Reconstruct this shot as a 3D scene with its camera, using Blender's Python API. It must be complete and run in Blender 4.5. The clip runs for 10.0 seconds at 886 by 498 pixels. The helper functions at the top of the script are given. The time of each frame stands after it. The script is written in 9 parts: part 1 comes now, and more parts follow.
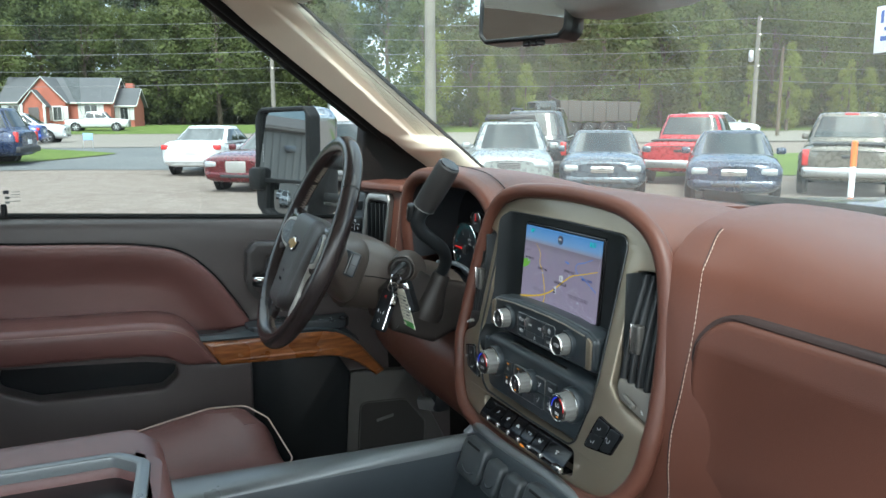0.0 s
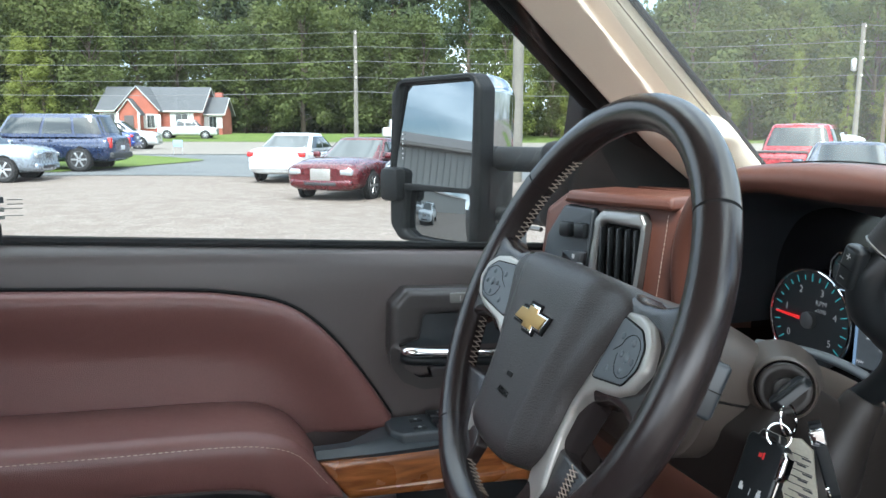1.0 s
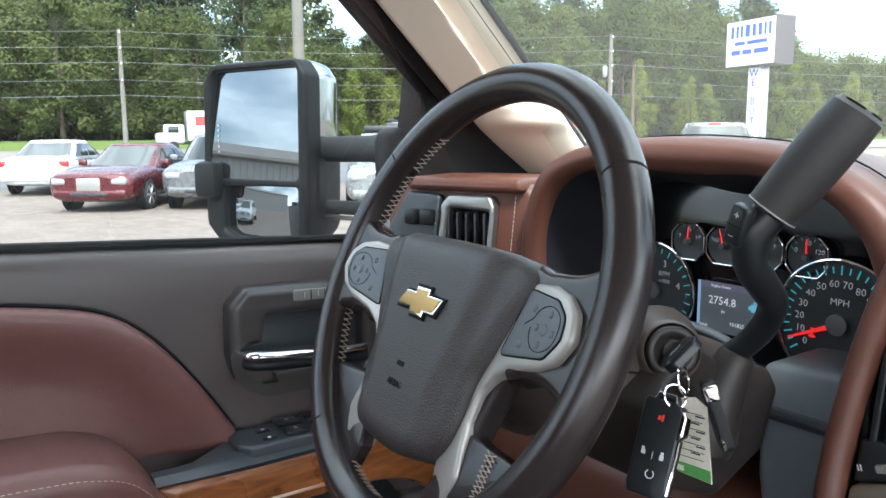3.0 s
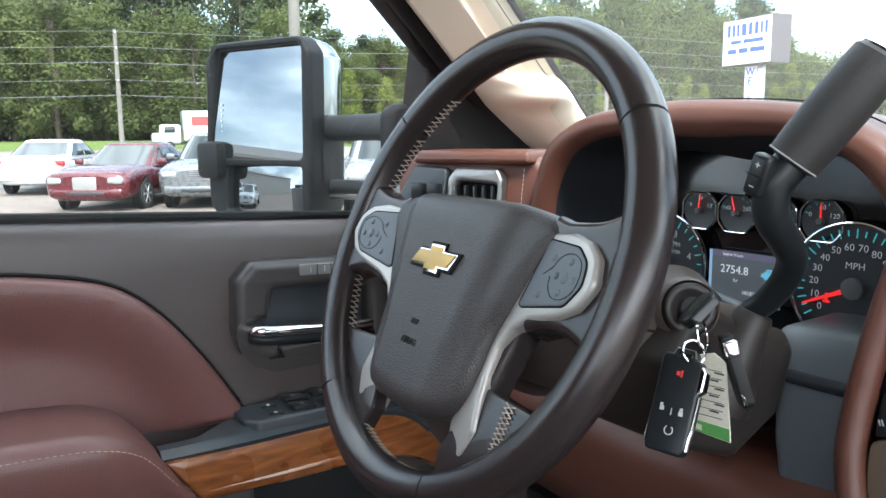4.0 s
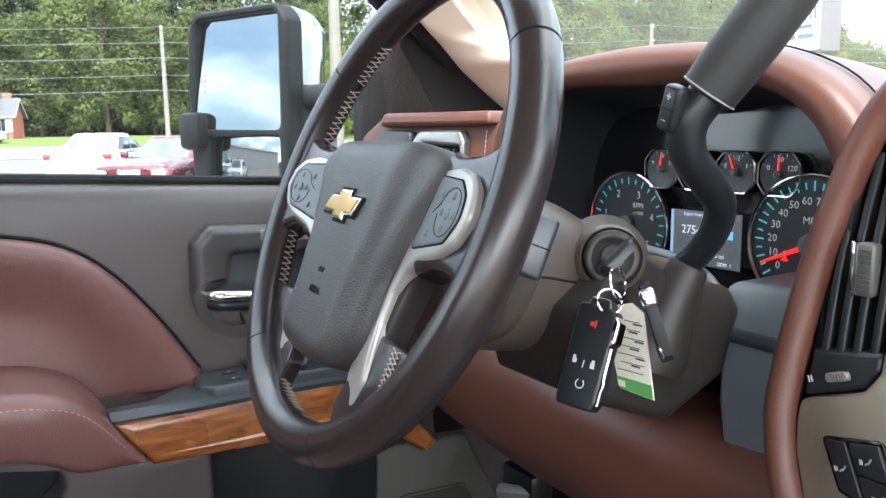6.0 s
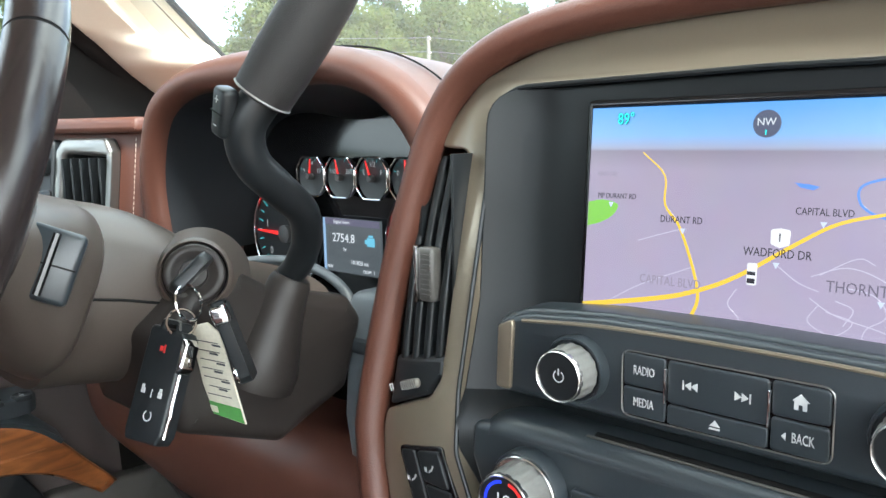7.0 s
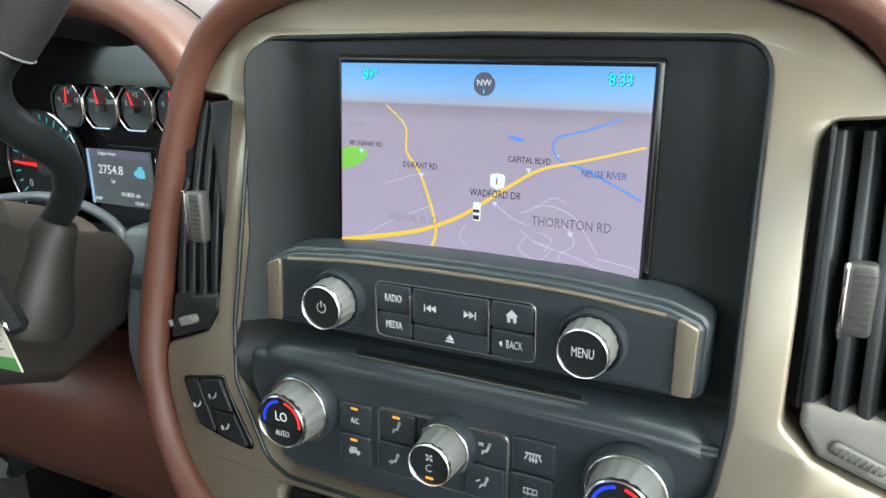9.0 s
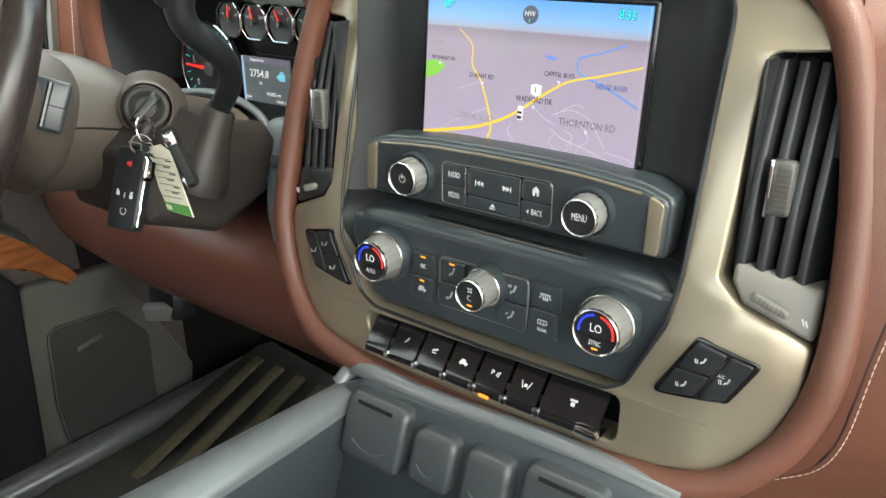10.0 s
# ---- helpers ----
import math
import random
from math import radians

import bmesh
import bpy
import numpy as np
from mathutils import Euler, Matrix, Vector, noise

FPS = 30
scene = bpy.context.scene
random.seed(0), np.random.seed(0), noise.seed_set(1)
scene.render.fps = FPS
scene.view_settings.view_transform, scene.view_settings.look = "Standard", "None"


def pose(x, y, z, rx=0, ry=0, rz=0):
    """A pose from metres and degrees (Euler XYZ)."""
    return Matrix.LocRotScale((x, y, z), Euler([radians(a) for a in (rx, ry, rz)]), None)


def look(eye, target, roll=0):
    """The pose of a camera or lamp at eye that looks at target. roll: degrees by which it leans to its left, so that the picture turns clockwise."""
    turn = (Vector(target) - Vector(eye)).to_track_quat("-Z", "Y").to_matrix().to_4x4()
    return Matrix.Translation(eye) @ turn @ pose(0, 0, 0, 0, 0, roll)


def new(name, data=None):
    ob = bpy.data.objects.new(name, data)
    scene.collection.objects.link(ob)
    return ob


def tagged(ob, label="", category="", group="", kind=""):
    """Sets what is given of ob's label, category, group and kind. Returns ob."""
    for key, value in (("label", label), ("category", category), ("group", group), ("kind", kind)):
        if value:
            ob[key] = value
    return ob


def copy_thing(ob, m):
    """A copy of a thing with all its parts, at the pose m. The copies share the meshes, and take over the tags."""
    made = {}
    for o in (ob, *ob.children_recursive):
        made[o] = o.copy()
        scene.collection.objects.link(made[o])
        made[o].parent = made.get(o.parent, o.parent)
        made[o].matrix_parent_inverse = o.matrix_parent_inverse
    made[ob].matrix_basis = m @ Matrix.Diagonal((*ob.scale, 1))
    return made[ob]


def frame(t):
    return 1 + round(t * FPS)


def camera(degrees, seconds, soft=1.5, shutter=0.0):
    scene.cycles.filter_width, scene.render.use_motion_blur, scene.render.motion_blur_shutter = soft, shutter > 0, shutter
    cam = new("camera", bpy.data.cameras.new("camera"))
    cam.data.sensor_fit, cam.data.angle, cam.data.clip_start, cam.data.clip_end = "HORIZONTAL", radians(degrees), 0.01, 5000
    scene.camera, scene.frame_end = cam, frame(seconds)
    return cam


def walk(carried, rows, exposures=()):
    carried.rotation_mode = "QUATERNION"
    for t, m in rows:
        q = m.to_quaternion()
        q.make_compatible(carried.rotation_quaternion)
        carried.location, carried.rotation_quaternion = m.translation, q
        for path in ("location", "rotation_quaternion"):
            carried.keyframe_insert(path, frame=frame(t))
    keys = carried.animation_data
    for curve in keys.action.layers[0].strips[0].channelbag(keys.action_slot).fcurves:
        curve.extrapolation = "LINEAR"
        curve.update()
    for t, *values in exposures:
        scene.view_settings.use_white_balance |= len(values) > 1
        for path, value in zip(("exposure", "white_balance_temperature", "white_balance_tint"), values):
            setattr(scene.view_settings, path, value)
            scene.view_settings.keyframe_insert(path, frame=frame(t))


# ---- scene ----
cam = camera(60.1, 10.0)
PATH = [
    (0, (0.837, -0.379, 1.541), (-0.954, 0.447, 1.209), -0.1),
    (0.5, (0.391, -0.311, 1.51), (-1.459, 0.381, 1.194), 0.4),
    (1, (0.108, -0.335, 1.484), (-1.761, 0.31, 1.178), 0.3),
    (1.5, (0.038, -0.393, 1.484), (-1.798, 0.342, 1.189), 0.0),
    (2, (0.046, -0.395, 1.488), (-1.711, 0.515, 1.196), -0.2),
    (2.5, (0.044, -0.377, 1.477), (-1.627, 0.683, 1.183), -0.3),
    (2.7, (0.042, -0.378, 1.470), (-1.603, 0.721, 1.175), -0.3),
    (3.8, (0.029, -0.389, 1.434), (-1.579, 0.763, 1.137), -0.5),
    (4, (0.028, -0.39, 1.427), (-1.59, 0.749, 1.131), -0.5),
    (4.5, (0.033, -0.385, 1.415), (-1.621, 0.699, 1.119), -0.4),
    (5, (0.037, -0.376, 1.394), (-1.658, 0.643, 1.097), -0.6),
    (5.2, (0.036, -0.371, 1.391), (-1.670, 0.624, 1.081), -0.7),
    (6.3, (0.081, -0.260, 1.386), (-1.544, 0.865, 1.077), -0.9),
    (6.5, (0.093, -0.232, 1.377), (-1.46, 0.993, 1.085), -0.8),
    (7, (0.125, -0.172, 1.384), (-1.207, 1.289, 1.086), -1.1),
    (7.5, (0.135, -0.158, 1.383), (-0.947, 1.495, 1.073), -1.1),
    (8, (0.125, -0.158, 1.368), (-0.794, 1.581, 1.005), -1.2),
    (8.5, (0.118, -0.174, 1.375), (-0.738, 1.577, 0.925), -1.1),
    (9, (0.163, -0.194, 1.418), (-0.7, 1.517, 0.843), -0.8),
    (9.5, (0.214, -0.245, 1.429), (-0.727, 1.377, 0.733), -0.4),
    (10, (0.28, -0.294, 1.435), (-0.832, 1.187, 0.679), -0.0),
]
LIGHTER = [(0, 1.68, 5850, 0), (0.5, 1.85, 5900, 3), (1, 2.05, 5830, 6), (2.5, 2.10, 5900, 8), (5, 2.56, 5950, 8), (6.5, 2.83, 6050, 7), (8, 2.65, 6150, 0), (9.5, 2.75, 6200, 0), (10, 2.85, 6750, 1)]
walk(cam, [(t, look(eye, target, roll)) for t, eye, target, roll in PATH], LIGHTER)

GROUND = -0.18


# ---- light ----
def make_world():
    w = bpy.data.worlds.new("sky")
    scene.world = w
    w.use_nodes = True
    nt = w.node_tree
    nt.nodes.clear()
    N = nt.nodes.new
    out, bg, sky = N("ShaderNodeOutputWorld"), N("ShaderNodeBackground"), N("ShaderNodeTexSky")
    sky.sky_type, sky.sun_disc = "NISHITA", False
    sky.sun_elevation, sky.sun_rotation = radians(SUN_HIGH), radians(SUN_TURN)
    sky.air_density, sky.dust_density = 1.0, 2.0
    co, n1, ramp, mix = N("ShaderNodeTexCoord"), N("ShaderNodeTexNoise"), N("ShaderNodeValToRGB"), N("ShaderNodeMix")
    mp = N("ShaderNodeMapping")
    mp.inputs["Scale"].default_value = (1.0, 1.0, 2.6)
    n1.inputs["Scale"].default_value, n1.inputs["Detail"].default_value, n1.inputs["Roughness"].default_value = 2.1, 7, 0.56
    ramp.color_ramp.elements[0].position, ramp.color_ramp.elements[1].position = 0.36, 0.60
    mix.data_type = "RGBA"
    # the cloud is brighter on the side of the sun
    e, a = radians(SUN_HIGH), radians(SUN_TURN)
    dot, half, cube, tint = N("ShaderNodeVectorMath"), N("ShaderNodeMath"), N("ShaderNodeMath"), N("ShaderNodeMix")
    dot.operation = "DOT_PRODUCT"
    dot.inputs[1].default_value = (math.sin(a) * math.cos(e), math.cos(a) * math.cos(e), math.sin(e))
    half.operation, half.inputs[1].default_value, half.inputs[2].default_value = "MULTIPLY_ADD", 0.5, 0.5
    cube.operation, cube.inputs[1].default_value = "POWER", 2.5
    tint.data_type = "RGBA"
    tint.inputs["A"].default_value, tint.inputs["B"].default_value = (4.9, 5.2, 5.6, 1), (17.0, 16.8, 16.4, 1)
    nt.links.new(co.outputs["Generated"], dot.inputs[0])
    nt.links.new(dot.outputs["Value"], half.inputs[0])
    nt.links.new(half.outputs[0], cube.inputs[0])
    nt.links.new(cube.outputs[0], tint.inputs["Factor"])
    n2, shade, scl = N("ShaderNodeTexNoise"), N("ShaderNodeMapRange"), N("ShaderNodeVectorMath")
    n2.inputs["Scale"].default_value, n2.inputs["Detail"].default_value, n2.inputs["Roughness"].default_value = 4.2, 6, 0.55
    shade.inputs["From Min"].default_value, shade.inputs["From Max"].default_value = 0.38, 0.62
    shade.inputs["To Min"].default_value, shade.inputs["To Max"].default_value = 0.55, 1.45
    scl.operation = "SCALE"
    nt.links.new(mp.outputs[0], n2.inputs["Vector"])
    nt.links.new(n2.outputs["Fac"], shade.inputs["Value"])
    nt.links.new(tint.outputs["Result"], scl.inputs[0])
    nt.links.new(shade.outputs[0], scl.inputs["Scale"])
    nt.links.new(scl.outputs["Vector"], mix.inputs["B"])
    nt.links.new(co.outputs["Generated"], mp.inputs[0])
    nt.links.new(mp.outputs[0], n1.inputs["Vector"])
    nt.links.new(n1.outputs["Fac"], ramp.inputs[0])
    nt.links.new(ramp.outputs[0], mix.inputs["Factor"])
    nt.links.new(sky.outputs[0], mix.inputs["A"])
    nt.links.new(mix.outputs["Result"], bg.inputs[0])
    bg.inputs[1].default_value = SKY_POWER
    nt.links.new(bg.outputs[0], out.inputs[0])
    sun = new("sun", bpy.data.lights.new("sun", "SUN"))
    sun.data.energy, sun.data.angle, sun.data.color = SUN_POWER, radians(12), (1.0, 0.95, 0.88)
    a, e = radians(SUN_TURN), radians(SUN_HIGH)
    way = Vector((math.sin(a) * math.cos(e), math.cos(a) * math.cos(e), math.sin(e)))
    sun.matrix_basis = look(way * 50, (0, 0, 0))


SUN_TURN, SUN_HIGH, SKY_POWER, SUN_POWER = 112, 50, 0.12, 1.6
make_world()


# ---- materials ----
def mat(name, col, rough=0.5, metal=0.0, var=0.12, scale=9.0, fine=420.0, bump=0.15, dist=0.0006, coat=0.0, grain="noise", spec=0.5, rvar=0.08, sheen=0.0):
    m = bpy.data.materials.new(name)
    m.use_nodes = True
    nt = m.node_tree
    b = nt.nodes["Principled BSDF"]
    N, L = nt.nodes.new, nt.links.new
    co = N("ShaderNodeTexCoord")
    big, small = N("ShaderNodeTexNoise"), N("ShaderNodeTexNoise")
    big.inputs["Scale"].default_value, big.inputs["Detail"].default_value = scale, 4
    small.inputs["Scale"].default_value, small.inputs["Detail"].default_value = fine, 3
    L(co.outputs["Object"], big.inputs["Vector"])
    L(co.outputs["Object"], small.inputs["Vector"])
    add = N("ShaderNodeMath")
    add.operation = "ADD"
    L(big.outputs["Fac"], add.inputs[0])
    L(small.outputs["Fac"], add.inputs[1])
    ramp = N("ShaderNodeMapRange")
    ramp.inputs["From Min"].default_value, ramp.inputs["From Max"].default_value = 0.6, 1.4
    L(add.outputs[0], ramp.inputs["Value"])
    mix = N("ShaderNodeMix")
    mix.data_type = "RGBA"
    mix.inputs["A"].default_value = (*[c * (1 - var) for c in col], 1)
    mix.inputs["B"].default_value = (*[min(1, c * (1 + var)) for c in col], 1)
    L(ramp.outputs[0], mix.inputs["Factor"])
    L(mix.outputs["Result"], b.inputs["Base Color"])
    rr = N("ShaderNodeMapRange")
    rr.inputs["To Min"].default_value, rr.inputs["To Max"].default_value = max(0.02, rough - rvar), min(1, rough + rvar)
    L(big.outputs["Fac"], rr.inputs["Value"])
    L(rr.outputs[0], b.inputs["Roughness"])
    b.inputs["Metallic"].default_value = metal
    b.inputs["Coat Weight"].default_value = coat
    b.inputs["Coat Roughness"].default_value = 0.08
    b.inputs["Specular IOR Level"].default_value = spec
    b.inputs["Sheen Weight"].default_value = sheen
    if bump:
        bp = N("ShaderNodeBump")
        bp.inputs["Strength"].default_value, bp.inputs["Distance"].default_value = bump, dist
        if grain == "leather":
            v = N("ShaderNodeTexVoronoi")
            v.feature = "DISTANCE_TO_EDGE"
            v.inputs["Scale"].default_value = fine
            L(co.outputs["Object"], v.inputs["Vector"])
            mr = N("ShaderNodeMapRange")
            mr.inputs["From Max"].default_value = 0.25
            L(v.outputs["Distance"], mr.inputs["Value"])
            L(mr.outputs[0], bp.inputs["Height"])
        else:
            L(small.outputs["Fac"], bp.inputs["Height"])
        L(bp.outputs[0], b.inputs["Normal"])
    return m


def glow(name, col, power=1.0):
    m = bpy.data.materials.new(name)
    m.use_nodes = True
    b = m.node_tree.nodes["Principled BSDF"]
    b.inputs["Base Color"].default_value = (0.01, 0.01, 0.01, 1)
    b.inputs["Roughness"].default_value = 0.25
    b.inputs["Emission Color"].default_value = (*col, 1)
    b.inputs["Emission Strength"].default_value = power * 0.20
    return m


def wood_mat(name, dark, light, scale=14.0, rough=0.22):
    m = mat(name, light, rough, bump=0.0, coat=0.3)
    nt = m.node_tree
    N, L = nt.nodes.new, nt.links.new
    b = nt.nodes["Principled BSDF"]
    co, mp, n, w = N("ShaderNodeTexCoord"), N("ShaderNodeMapping"), N("ShaderNodeTexNoise"), N("ShaderNodeTexNoise")
    mp.inputs["Scale"].default_value = (4, 0.8, 5.0)
    n.inputs["Scale"].default_value, n.inputs["Detail"].default_value, n.inputs["Distortion"].default_value = scale, 6, 1.2
    w.inputs["Scale"].default_value, w.inputs["Detail"].default_value = 26, 4
    L(co.outputs["Object"], mp.inputs[0])
    L(mp.outputs[0], n.inputs["Vector"])
    L(mp.outputs[0], w.inputs["Vector"])
    ad = N("ShaderNodeMath")
    ad.operation = "MULTIPLY_ADD"
    ad.inputs[1].default_value = 0.45
    L(w.outputs["Fac"], ad.inputs[0])
    L(n.outputs["Fac"], ad.inputs[2])
    r = N("ShaderNodeValToRGB")
    r.color_ramp.elements[0].position, r.color_ramp.elements[1].position = 0.52, 0.92
    r.color_ramp.elements[0].color, r.color_ramp.elements[1].color = (*dark, 1), (*light, 1)
    L(ad.outputs[0], r.inputs[0])
    L(r.outputs[0], b.inputs["Base Color"])
    return m


def glass_mat(name, col=(0.93, 0.97, 0.95), veil=0.0):
    m = bpy.data.materials.new(name)
    m.use_nodes = True
    nt = m.node_tree
    nt.nodes.clear()
    N, L = nt.nodes.new, nt.links.new
    o, t, g, mx, fr = N("ShaderNodeOutputMaterial"), N("ShaderNodeBsdfTransparent"), N("ShaderNodeBsdfGlossy"), N("ShaderNodeMixShader"), N("ShaderNodeLayerWeight")
    pw = N("ShaderNodeMath")
    pw.operation = "POWER"
    pw.inputs[1].default_value = 4.0
    ml = N("ShaderNodeMath")
    ml.operation = "MULTIPLY_ADD"
    ml.inputs[1].default_value, ml.inputs[2].default_value = 0.55, 0.05
    L(fr.outputs["Facing"], pw.inputs[0])
    L(pw.outputs[0], ml.inputs[0])
    t.inputs[0].default_value = (*col, 1)
    g.inputs["Roughness"].default_value = 0.02
    fr.inputs["Blend"].default_value = 0.5
    L(ml.outputs[0], mx.inputs[0])
    L(t.outputs[0], mx.inputs[1])
    L(g.outputs[0], mx.inputs[2])
    # a thin film that scatters the daylight: dust, with veiling glare put in
    tr, md = N("ShaderNodeBsdfTranslucent"), N("ShaderNodeMixShader")
    tr.inputs[0].default_value = (0.80, 0.84, 0.80, 1)
    md.inputs[0].default_value = veil
    L(mx.outputs[0], md.inputs[1])
    L(tr.outputs[0], md.inputs[2])
    L(md.outputs[0], o.inputs[0])
    return m


LEATHER = mat("brown_leather", (0.135, 0.062, 0.055), 0.34, var=0.10, scale=6, fine=520, bump=0.35, dist=0.0004, grain="leather")
DASH_LEATHER = mat("brown_dash_skin", (0.094, 0.037, 0.025), 0.40, var=0.08, scale=6, fine=620, bump=0.22, dist=0.0003, grain="leather", spec=0.38)
WHEEL_LEATHER = mat("dark_brown_wheel_leather", (0.021, 0.0160, 0.0155), 0.22, var=0.06, scale=14, fine=900, bump=0.10, dist=0.0003, grain="leather", rvar=0.03)
HUB_SKIN = mat("dark_brown_airbag_skin", (0.036, 0.0315, 0.0305), 0.40, var=0.05, scale=10, fine=470, bump=0.36, dist=0.0005, grain="leather", rvar=0.03)
DOOR_PLASTIC = mat("brown_grey_door_plastic", (0.070, 0.057, 0.054), 0.38, var=0.08, scale=8, fine=900, bump=0.25, dist=0.0003, grain="leather")
COLUMN_PLASTIC = mat("brown_grey_column_plastic", (0.070, 0.056, 0.047), 0.42, var=0.06, fine=900, bump=0.2, dist=0.0002)
BLACK = mat("black_soft_plastic", (0.0125, 0.0145, 0.016), 0.33, var=0.15, fine=900, bump=0.12, dist=0.0002, spec=0.36)
PANEL = mat("satin_black_panel_plastic", (0.026, 0.033, 0.038), 0.31, var=0.1, scale=14, fine=1300, bump=0.10, dist=0.0002, spec=0.5)
BLUE_BLACK = mat("blue_black_panel_plastic", (0.028, 0.034, 0.039), 0.40, var=0.1, fine=1100, bump=0.15, dist=0.0002)
GLOSS_BLACK = mat("gloss_black_plastic", (0.006, 0.006, 0.007), 0.12, var=0.1, bump=0)
RUBBER = mat("black_rubber", (0.006, 0.006, 0.006), 0.75, bump=0.1, spec=0.2)
TAUPE = mat("champagne_satin_trim", (0.255, 0.218, 0.163), 0.33, 0.6, var=0.04, fine=2500, bump=0.04, dist=0.0001, coat=0.35)
SILVER = mat("satin_silver_trim", (0.24, 0.238, 0.228), 0.32, 0.85, var=0.04, fine=1500, bump=0.03, dist=0.0001)
SATIN_CHROME = mat("satin_chrome_ring", (0.72, 0.72, 0.70), 0.22, 1.0, var=0.02, bump=0, rvar=0.02)
LINING = mat("blue_grey_hood_lining", (0.014, 0.0165, 0.020), 0.5, spec=0.35, var=0.08, fine=900, bump=0.1, dist=0.0002)
CHROME = mat("chrome", (0.82, 0.82, 0.82), 0.06, 1.0, var=0.02, bump=0, rvar=0.02)
SPOKE_SILVER = mat("pale_satin_spoke_trim", (0.40, 0.385, 0.355), 0.34, 0.45, var=0.04, fine=1500, bump=0.03, dist=0.0001)
SIDE_PANEL = mat("blue_grey_side_panel_plastic", (0.105, 0.121, 0.133), 0.40, var=0.1, fine=1100, bump=0.15, dist=0.0002)
GROOVE = mat("dark_brown_groove", (0.022, 0.010, 0.008), 0.7, bump=0)
KNOB_GREY = mat("ribbed_grey_knob_rubber", (0.19, 0.19, 0.18), 0.45, 0.25, var=0.08, bump=0.1)
GOLD = mat("gold_emblem", (0.46, 0.30, 0.11), 0.38, 0.7, var=0.1, fine=2500, bump=0.3, dist=0.0002)
BEIGE = mat("beige_pillar_trim", (0.62, 0.545, 0.44), 0.62, var=0.05, scale=12, fine=700, bump=0.25, dist=0.0003)
HEADLINER = mat("beige_headliner_cloth", (0.58, 0.53, 0.44), 0.95, var=0.06, fine=900, bump=0.4, dist=0.0004, sheen=0.2)
CARPET = mat("dark_carpet", (0.010, 0.0095, 0.0085), 0.95, var=0.3, fine=700, bump=0.7, dist=0.002, spec=0.1)
MAT_DARK = mat("dusty_dark_rubber_mat", (0.045, 0.046, 0.038), 0.8, var=0.3, scale=24, fine=600, bump=0.6, dist=0.002)
MAT_TAN = mat("dusty_tan_floor_mat", (0.105, 0.090, 0.052), 0.95, var=0.3, scale=30, fine=600, bump=0.7, dist=0.002)
WOOD = wood_mat("varnished_burl_wood", (0.125, 0.040, 0.013), (0.29, 0.104, 0.031), rough=0.28)
STITCH = mat("cream_thread", (0.46, 0.37, 0.30), 0.8, bump=0)
ICON = mat("pale_printed_icon", (0.46, 0.47, 0.47), 0.6, bump=0, var=0.03)
PAPER = mat("cream_card_tag", (0.66, 0.63, 0.52), 0.7, bump=0.05)
INK = mat("dark_ink", (0.05, 0.05, 0.06), 0.7, bump=0)
GREEN_INK = mat("green_tag_print", (0.10, 0.32, 0.08), 0.6, bump=0)
GLASS = glass_mat("tinted_door_glass", (0.74, 0.785, 0.77), veil=0.009)
SCREEN_GLASS = glass_mat("hazy_windscreen_glass", (0.85, 0.90, 0.85), veil=0.036)
MIRROR = mat("mirror_silver", (0.24, 0.262, 0.280), 0.01, 1.0, var=0.01, bump=0, rvar=0.005)
ROOM_MIRROR = mat("room_mirror_silver", (0.62, 0.64, 0.64), 0.01, 1.0, var=0.01, bump=0, rvar=0.005)
GLOW_WHITE = glow("white_display_light", (0.86, 0.88, 0.92), 0.75)
GLOW_RED = glow("red_gauge_light", (1.0, 0.03, 0.03), 0.9)
GLOW_ORANGE = glow("orange_indicator_light", (1.0, 0.33, 0.03), 1.2)
GLOW_BLUE = glow("blue_dial_light", (0.02, 0.05, 1.0), 1.0)
GLOW_TEAL = glow("teal_gauge_light", (0.10, 0.62, 0.66), 0.45)
GLOW_DIM = glow("dim_gauge_light", (0.75, 0.76, 0.78), 0.28)


# ---- mesh tools ----
def part(name, bm, material, parent=None, label="", sharp=38, kind=""):
    """One mesh object, under a thing or a part when one is given."""
    bmesh.ops.recalc_face_normals(bm, faces=bm.faces)
    me = bpy.data.meshes.new(name)
    bm.to_mesh(me)
    bm.free()
    me.polygons.foreach_set("use_smooth", [True] * len(me.polygons))
    me.set_sharp_from_angle(angle=radians(sharp))
    me.materials.append(material)
    ob = new(name, me)
    if parent:
        ob.parent = parent
        if parent.parent is None:
            ob.matrix_parent_inverse = parent.matrix_basis.inverted()
    return tagged(ob, label, kind=kind)


def thing(name, label, category, loc=(0, 0, 0), group="", kind=""):
    ob = new(name)
    ob.empty_display_size = 0.05
    ob.matrix_basis = Matrix.Translation(loc)
    return tagged(ob, label, category, group, kind)


def solo(name, bm, material, label, category, group="", kind="", sharp=38):
    return tagged(part(name, bm, material, None, "", sharp), label, category, group, kind)


def B():
    return bmesh.new()


